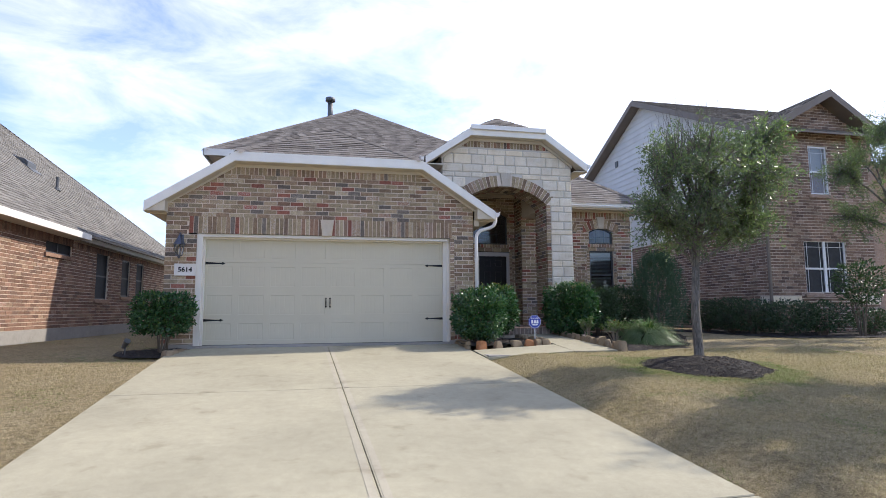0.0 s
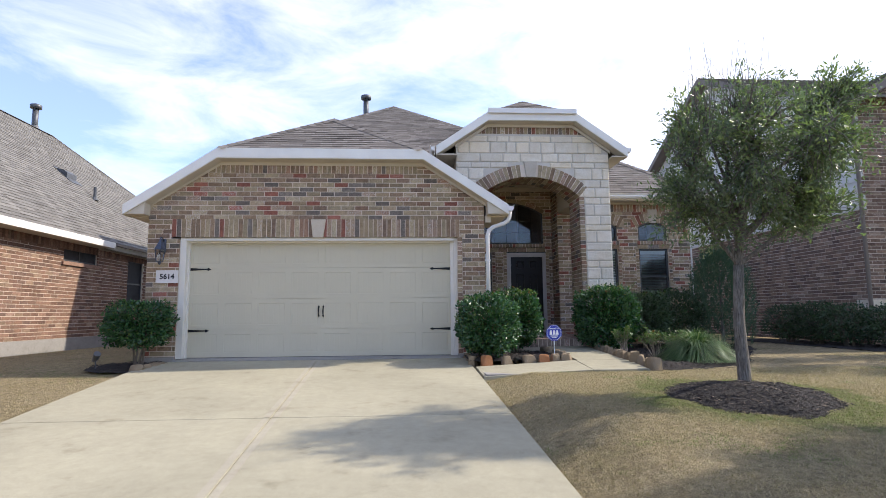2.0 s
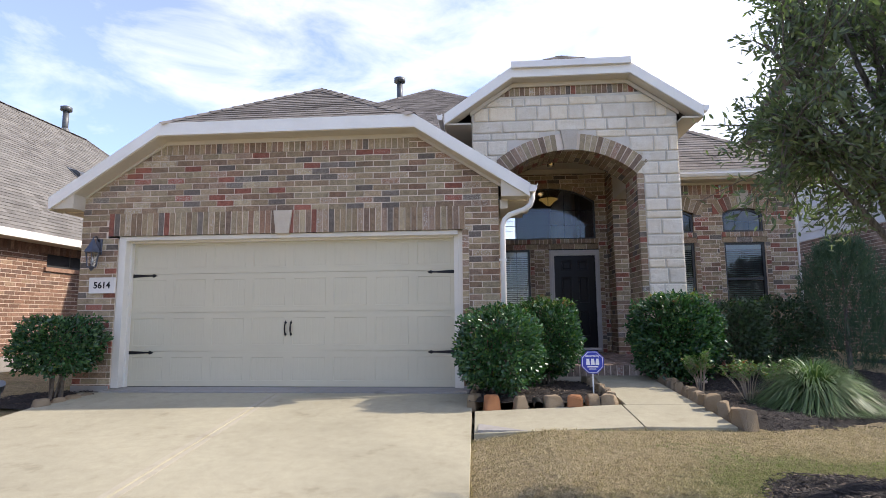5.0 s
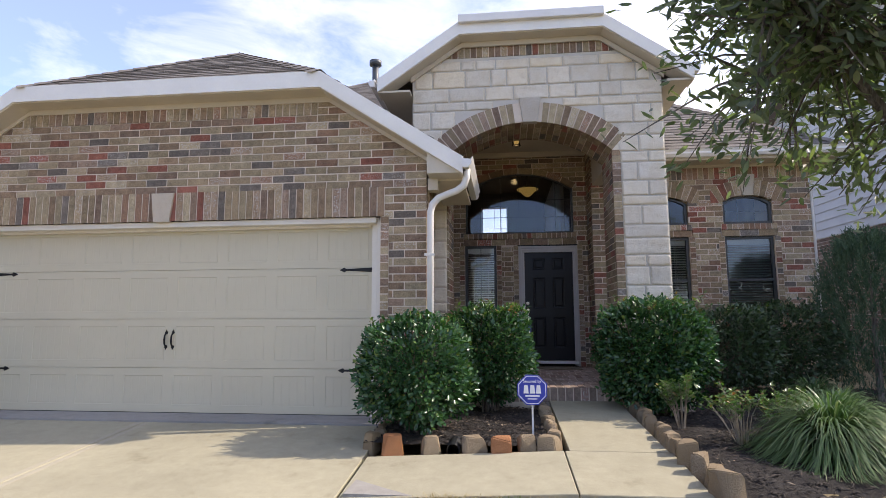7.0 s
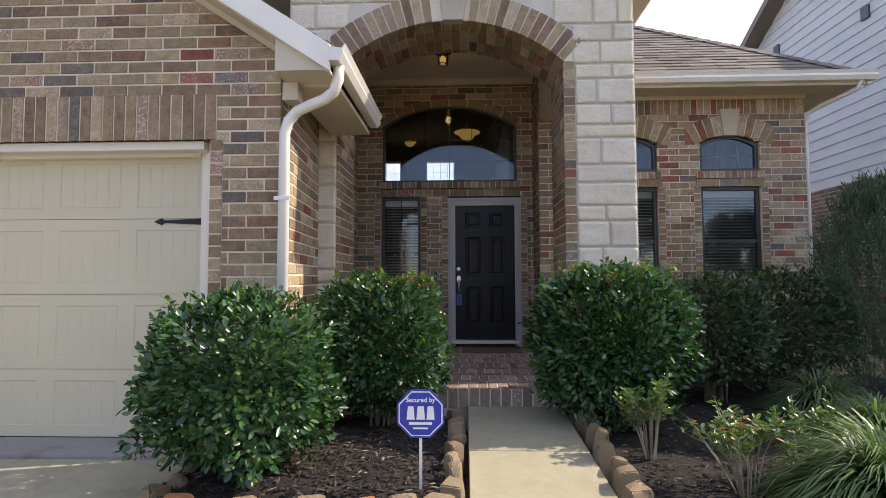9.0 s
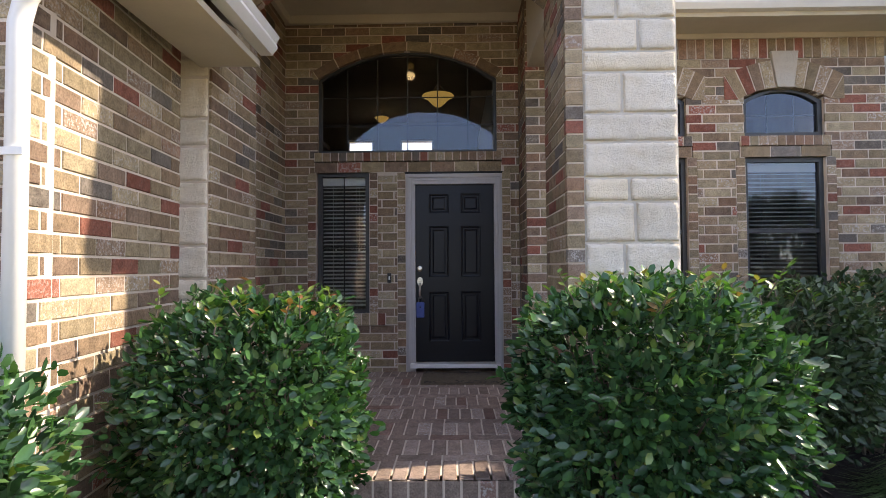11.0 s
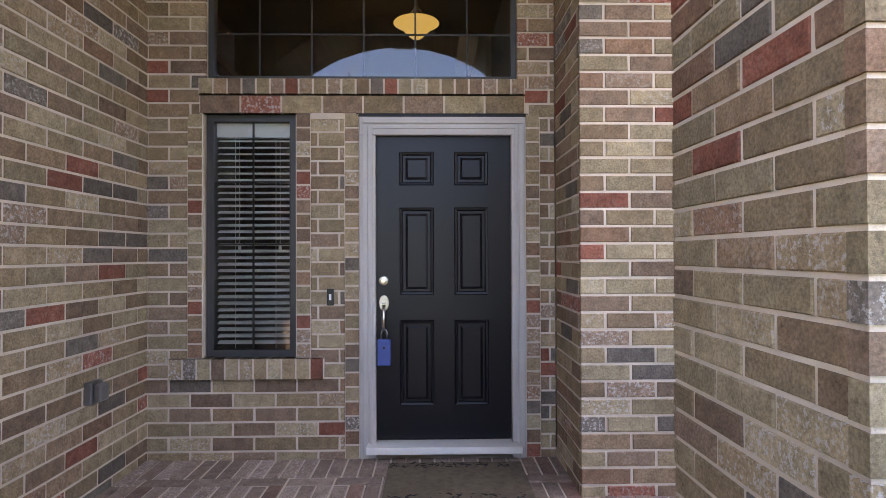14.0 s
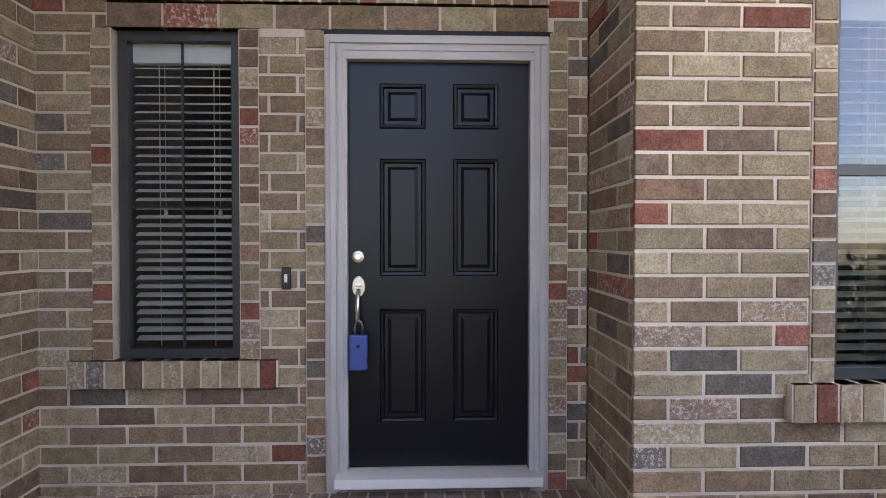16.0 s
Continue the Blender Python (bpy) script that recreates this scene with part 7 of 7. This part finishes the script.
# ---- mulch beds ----
def bed(name, inside, x0, x1, y0, y1, zf, label, seed, chips):
    """A lumpy mulch surface over the area where inside(x, y) holds, strewn with bark chips."""
    step = 0.08
    nx, ny = int((x1 - x0) / step), int((y1 - y0) / step)
    ids, g = {}, Geo()
    for j in range(ny + 1):
        for i in range(nx + 1):
            x, y = x0 + i * step, y0 + j * step
            ids[i, j] = len(g.v)
            g.v.append((x, y, zf(x, y) + 0.030 * noise.noise(Vector((x * 4, y * 4, seed))) + 0.012 * noise.noise(Vector((x * 17, y * 17, seed)))))
    for j in range(ny):
        for i in range(nx):
            if inside(x0 + (i + 0.5) * step, y0 + (j + 0.5) * step):
                g.f.append((ids[i, j], ids[i + 1, j], ids[i + 1, j + 1], ids[i, j + 1]))
    b = structure(name, g, M_MULCH, label, "mulch bed", smooth=True)
    rng = random.Random(seed)
    c = Geo()
    n = 0
    while n < chips:
        x, y = rng.uniform(x0, x1), rng.uniform(y0, y1)
        if not inside(x, y):
            continue
        n += 1
        a, l, w = rng.uniform(0, 6.28), rng.uniform(0.012, 0.045), rng.uniform(0.005, 0.013)
        tilt = rng.uniform(-0.4, 0.4)
        p = Vector((x, y, zf(x, y) + 0.030 * noise.noise(Vector((x * 4, y * 4, seed))) + 0.012))
        d = Vector((math.cos(a), math.sin(a), tilt)) * l
        s = Vector((-math.sin(a), math.cos(a), rng.uniform(-0.3, 0.3))) * w
        up = Vector((0, 0, 0.006))
        c.add([tuple(q) for q in (p - d, p + s, p + d, p - s, p + up)], [(0, 4, 1), (1, 4, 2), (2, 4, 3), (3, 4, 0)])
    stuff("bark_chips", c, M_CHIP, b)
    return b


bed("mulch_bed_entry", lambda x, y: y > -5.28 and x < 0.1 and not (x < -1.27 and y > -4.2), -1.75, 0.16, -5.4, -3.2, lambda x, y: lawn_z(0, y) - 0.01 + 0.03 * min(1, max(0, (y + 5.3) * 3)), "dark bark mulch bed beside the walk", 81, 2600)
wing_edge = lambda x: -6.45 + max(0, x - 1.6) * 0.28 + max(0, x - 2.9) * 1.2 + 0.05 * math.sin(x * 7)
bed("mulch_bed_wing", lambda x, y: not (x < 1.98 and y > -3.2) and (x > 1.12) and y > wing_edge(x) - 0.2, 1.06, 5.6, -6.7, -0.7, lambda x, y: lawn_z(2, y) - 0.05 + 0.055 * min(1, max(-1, (y - wing_edge(x)) * 3)), "dark bark mulch bed below the wing windows", 82, 5200)
bed("mulch_bed_side", lambda x, y: (x + 7.95) ** 2 / 0.45 + (y + 4.75) ** 2 / 0.36 < 1, -8.7, -7.2, -5.5, -4.0, lambda x, y: gz(y) - 0.025, "small dark mulch patch beside the garage", 83, 700)
TX, TY = 1.22, -8.85
ring_r = lambda a: 0.92 + 0.07 * math.sin(3 * a + 1) + 0.05 * math.sin(7 * a)
bed("mulch_ring", lambda x, y: math.hypot(x - TX, y - TY) < ring_r(math.atan2(y - TY, x - TX)) + 0.16, TX - 1.36, TX + 1.36, TY - 1.36, TY + 1.36,
    lambda x, y: lawn_z(x, y) - 0.045 + 0.15 * (1 - (math.hypot(x - TX, y - TY) / ring_r(math.atan2(y - TY, x - TX))) ** 2), "raised dark bark mulch ring round the oak", 84, 2600)
bed("mulch_bed_neighbour", lambda x, y: y > -4.6 + 0.25 * math.sin(x), 7.2, 14.0, -4.9, 2.0, lambda x, y: lawn_z(x, y) - 0.03, "dark mulch bed along the brown brick house", 85, 600)


# ---- edging stones ----
def rock(x, y, z, sx, sy, sz, turn, seed, material, label):
    """A broken chunk of stone with flat facets, standing in the bed edge."""
    rng = random.Random(seed)
    bm = bmesh.new()
    sx, sy, sz = sx * rng.uniform(0.75, 1.0), sy * rng.uniform(0.7, 0.95), sz * rng.uniform(0.62, 0.95)
    for cx_ in (-1, 1):
        for cy_ in (-1, 1):
            for cz_ in (-1, 1):
                k = rng.uniform(0.35, 0.98) if cz_ > 0 else 1.0
                bm.verts.new((cx_ * sx * k * rng.uniform(0.8, 1.1), cy_ * sy * k * rng.uniform(0.8, 1.1), cz_ * sz * rng.uniform(0.7, 1.1)))
    for i in range(3):
        bm.verts.new((rng.uniform(-1, 1) * sx * 1.1, rng.uniform(-1, 1) * sy * 1.1, rng.uniform(-0.2, 1.15) * sz))
    bmesh.ops.convex_hull(bm, input=bm.verts)
    loose = [q for q in bm.verts if not q.link_faces]
    bmesh.ops.delete(bm, geom=loose, context="VERTS")
    bmesh.ops.bevel(bm, geom=list(bm.edges), offset=0.008, segments=2, affect="EDGES")
    me = bpy.data.meshes.new("edging_stone")
    bm.to_mesh(me)
    bm.free()
    me.materials.append(material)
    ob = new("edging_stone", me)
    ob.matrix_basis = pose(x, y, z, 0, 0, turn)
    return tagged(ob, label, "stone", "edging stones")


rng = random.Random(5)
for i, (rx_, m, w) in enumerate(((-1.44, M_ROCKRED, 0.16), (-1.08, M_ROCK, 0.13), (-0.68, M_ROCK, 0.13), (-0.43, M_ROCKRED, 0.14), (-0.19, M_ROCK, 0.12), (0.0, M_ROCK, 0.12))):
    rock(rx_, -5.36 + rng.uniform(-0.03, 0.03), -0.40, w, 0.11, 0.14, rng.uniform(-15, 15), 200 + i, m, "rust-orange sandstone edging stone" if m is M_ROCKRED else "tan sandstone edging stone")
for i in range(8):
    rock(0.08 + rng.uniform(-0.03, 0.02), -5.1 + i * 0.24, -0.36, 0.07, 0.13, 0.12, rng.uniform(-20, 20), 220 + i, M_ROCK, "tan sandstone edging stone beside the walk")
for i in range(5):
    rock(-1.68 + rng.uniform(-0.03, 0.03), -5.15 + i * 0.22, -0.42, 0.07, 0.12, 0.12, rng.uniform(-20, 20), 240 + i, M_ROCK, "tan sandstone edging stone beside the driveway")
for i in range(14):
    k = i / 13
    rock(1.12 + rng.uniform(-0.03, 0.03), -6.42 + 3.15 * k, -0.43 + 0.13 * k, 0.072 + 0.025 * (1 - k), 0.13, 0.145 + 0.03 * (1 - k), rng.uniform(-20, 20), 260 + i, M_ROCK, "tan sandstone edging stone beside the walk")
for i in range(4):
    rock(-7.55 + 0.04 * i, -5.25 + i * 0.24, -0.45, 0.10, 0.13, 0.07, rng.uniform(-30, 30), 280 + i, M_ROCK, "flat tan edging stone beside the driveway")

drain = thing("drain_pipe", (-0.87, -5.38, -0.45), "black corrugated drain pipe end between edging stones", "pipe")
g = Geo()
prof_ = []
for k in range(9):
    prof_ += [((-0.87, -5.42 + k * 0.04, -0.42), 0.055), ((-0.87, -5.40 + k * 0.04, -0.42), 0.062)]
g.tube([p for p, r_ in prof_], [r_ for p, r_ in prof_], 14, False)
part("corrugated_tube", g, M_BLACK, drain)
spot = thing("landscape_spotlight", (-8.35, -5.05, -0.48), "small dark landscape spotlight on a stake in mulch", "spotlight")
part("stake", Geo().tube([(-8.35, -5.05, -0.5), (-8.35, -5.05, -0.33)], 0.012, 6), M_VENT, spot)
part("head", Geo().tube([(-8.40, -5.0, -0.33), (-8.36, -5.04, -0.28), (-8.30, -5.10, -0.20)], [0.035, 0.05, 0.06], 10), M_STEEL, spot)

# ---- yard sign ----
SX, SYN, SZ = -0.125, -5.0, 0.075
sign = thing("yard_sign", (SX, SYN, -0.40), "blue octagonal security sign on a thin metal stake", "sign")


def octagon(r, y, dz=0.0):
    return [(SX + r * math.cos(math.pi / 8 + math.pi / 4 * k) / math.cos(math.pi / 8), y, SZ + r * math.sin(math.pi / 8 + math.pi / 4 * k) / math.cos(math.pi / 8)) for k in range(8)]


part("rim", Geo().prism(octagon(0.145, SYN), (0, 0.006, 0)), M_SIGNBLUE, sign)
part("white_line", Geo().prism(octagon(0.134, SYN - 0.0015), (0, 0.002, 0)), M_SIGNWHITE, sign, "thin white border line")
panel = part("panel", Geo().prism(octagon(0.127, SYN - 0.003), (0, 0.002, 0)), M_SIGNBLUE, sign)
part("stake", Geo().box(SX - 0.009, SX + 0.009, SYN + 0.006, SYN + 0.010, -0.46, SZ + 0.12), M_GUTTER, sign, "white metal stake")
lettering("Secured by", 0.040, (SX, SYN - 0.0042, SZ + 0.082), (90, 0, 0), M_SIGNWHITE, sign, 0.0006)
g = Geo()
for x0, x1 in ((-0.085, -0.035), (-0.025, 0.028), (0.036, 0.086)):
    g.prism([(SX + x0, SYN - 0.0045, SZ - 0.035), (SX + x1, SYN - 0.0045, SZ - 0.035), (SX + x1 - 0.008, SYN - 0.0045, SZ + 0.045), (SX + x0 + 0.008, SYN - 0.0045, SZ + 0.045)], (0, 0.001, 0))
part("emblem", g, M_SIGNWHITE, sign, "three plain white emblem blocks")
part("small_print", Geo().box(SX - 0.07, SX + 0.07, SYN - 0.0045, SYN - 0.003, SZ - 0.066, SZ - 0.050).box(SX - 0.045, SX + 0.045, SYN - 0.0045, SYN - 0.003, SZ - 0.092, SZ - 0.082), M_SIGNWHITE, sign, "white bars of small print")


# ---- lawn blades ----
def lawn_blades(name, n, area, inside, seed, material, label, green, shift=0.30):
    rng = np.random.default_rng(seed)
    x0, x1, y0, y1 = area
    pts = []
    p = np.stack([rng.uniform(x0, x1, n * 2), rng.uniform(y0, y1, n * 2)], 1)
    keep = [q for q in p if inside(q[0], q[1]) and (noise.noise(Vector((q[0] * 0.8, q[1] * 0.8, 3.0))) + noise.noise(Vector((q[0] * 3, q[1] * 3, 9.0))) * 0.5 + 0.7 * max(0, 1 - abs(math.hypot(q[0] - TX, q[1] - TY) - 1.1) / 0.5) > shift) == green]
    p = np.array(keep[:n])
    m = len(p)
    z = np.array([lawn_z(x, y) - 0.05 for x, y in p])
    a = rng.uniform(0, 6.283, m)
    lean = rng.uniform(0.3, 2.2, m)
    h = rng.uniform(0.012, 0.032, m)
    w = rng.uniform(0.0014, 0.0032, m)
    base = np.stack([p[:, 0], p[:, 1], z], 1)
    side = np.stack([-np.sin(a), np.cos(a), np.zeros(m)], 1) * w[:, None]
    tip = base + np.stack([np.cos(a) * lean * h, np.sin(a) * lean * h, h], 1)
    v = np.stack([base - side, base + side, tip], 1).reshape(-1)
    me = bpy.data.meshes.new(name)
    me.vertices.add(m * 3)
    me.vertices.foreach_set("co", v)
    me.loops.add(m * 3)
    me.loops.foreach_set("vertex_index", np.arange(m * 3, dtype=np.int32))
    me.polygons.add(m)
    me.polygons.foreach_set("loop_start", np.arange(0, m * 3, 3, dtype=np.int32))
    me.materials.append(material)
    me.update(calc_edges=True)
    ob = new(name, me)
    return tagged(ob, label, "grass", "", "stuff")


def on_right(x, y):
    return x > drive_x("r", y) + 0.0 and not (x < 1.1 and y > -6.45) and not (x > 1.1 and y > wing_edge(x) and x < 5.6) and math.hypot(x - TX, y - TY) > 0.94


lawn_blades("grass", 190000, (-1.8, 5.5, -14.5, -6.3), on_right, 91, M_GRASS, "dry tan dormant grass blades", False, 0.36)
lawn_blades("grass", 70000, (-1.8, 5.5, -14.5, -6.3), on_right, 92, M_GRASS_G, "green grass blades in patches", True, 0.36)
lawn_blades("grass", 26000, (5.5, 9.0, -12, -4.0), lambda x, y: True, 93, M_GRASS, "dry tan dormant grass blades", False)
lawn_blades("grass", 40000, (-12, -7.2, -13.5, 2.0), lambda x, y: x < drive_x("l", min(y, -4.2)), 94, M_GRASS, "dry tan dormant grass blades", False)
lawn_blades("grass", 18000, (-12, -7.2, -13.5, 2.0), lambda x, y: x < drive_x("l", min(y, -4.2)), 95, M_GRASS_G, "green grass blades in patches", True)


# ---- bricks and pavers, laid last ----
def lay_pavers():
    rnd = random.Random(77)
    soldier, stretcher = (0.094, 0.305), (0.283, 0.110)
    rest = Geo()
    shared = {}
    count = 0
    row = 0
    y1 = -0.004
    while y1 > -3.19:
        pw, pl = stretcher if row % 2 else soldier
        y = max(y1 - pl, -3.21)
        x = -1.49 - pw * (0.0, 0.45, 0.3, 0.8)[row % 4]
        while x < 1.95:
            a, b = max(x, -1.49) + 0.006, min(x + pw, 1.95) - 0.006
            if b - a > 0.02 and y1 - y > 0.03:
                w, d = round(b - a, 3), round(y1 - y - 0.013, 3)
                h = rnd.uniform(-0.114, -0.107)
                if count < 300 and -1.2 < x < 1.2:
                    if (w, d) not in shared:
                        c = 0.005
                        q = Geo()
                        q.add([(-w / 2, -d / 2, -0.03), (w / 2, -d / 2, -0.03), (w / 2, d / 2, -0.03), (-w / 2, d / 2, -0.03), (-w / 2, -d / 2, -c), (w / 2, -d / 2, -c), (w / 2, d / 2, -c), (-w / 2, d / 2, -c),
                               (-w / 2 + c, -d / 2 + c, 0), (w / 2 - c, -d / 2 + c, 0), (w / 2 - c, d / 2 - c, 0), (-w / 2 + c, d / 2 - c, 0)],
                              [(8, 9, 10, 11)] + [(r_ + i, r_ + (i + 1) % 4, r_ + 4 + (i + 1) % 4, r_ + 4 + i) for r_ in (0, 4) for i in range(4)])
                        shared[w, d] = q.mesh("paver", M_PAVER)
                    p = new("paver", shared[w, d])
                    p.parent = porch
                    p.location = ((a + b) / 2, (y + y1) / 2, h)
                    count += 1
                else:
                    rest.box(a, b, y + 0.006, y1 - 0.006, -0.14, h)
            x += pw
        y1 = y
        row += 1
    stuff("paving", rest, M_PAVER_J, porch)
    riser = Wall((-1.49, -3.215, 0), (1, 0, 0), (0, -1, 0))
    brick_row(riser, porch, 0, 3.44, -0.295, -0.118, 0.098, 0.004, 0.06, None, "brick", M_PAVER, 15)


lay_pavers()
lay_bricks()
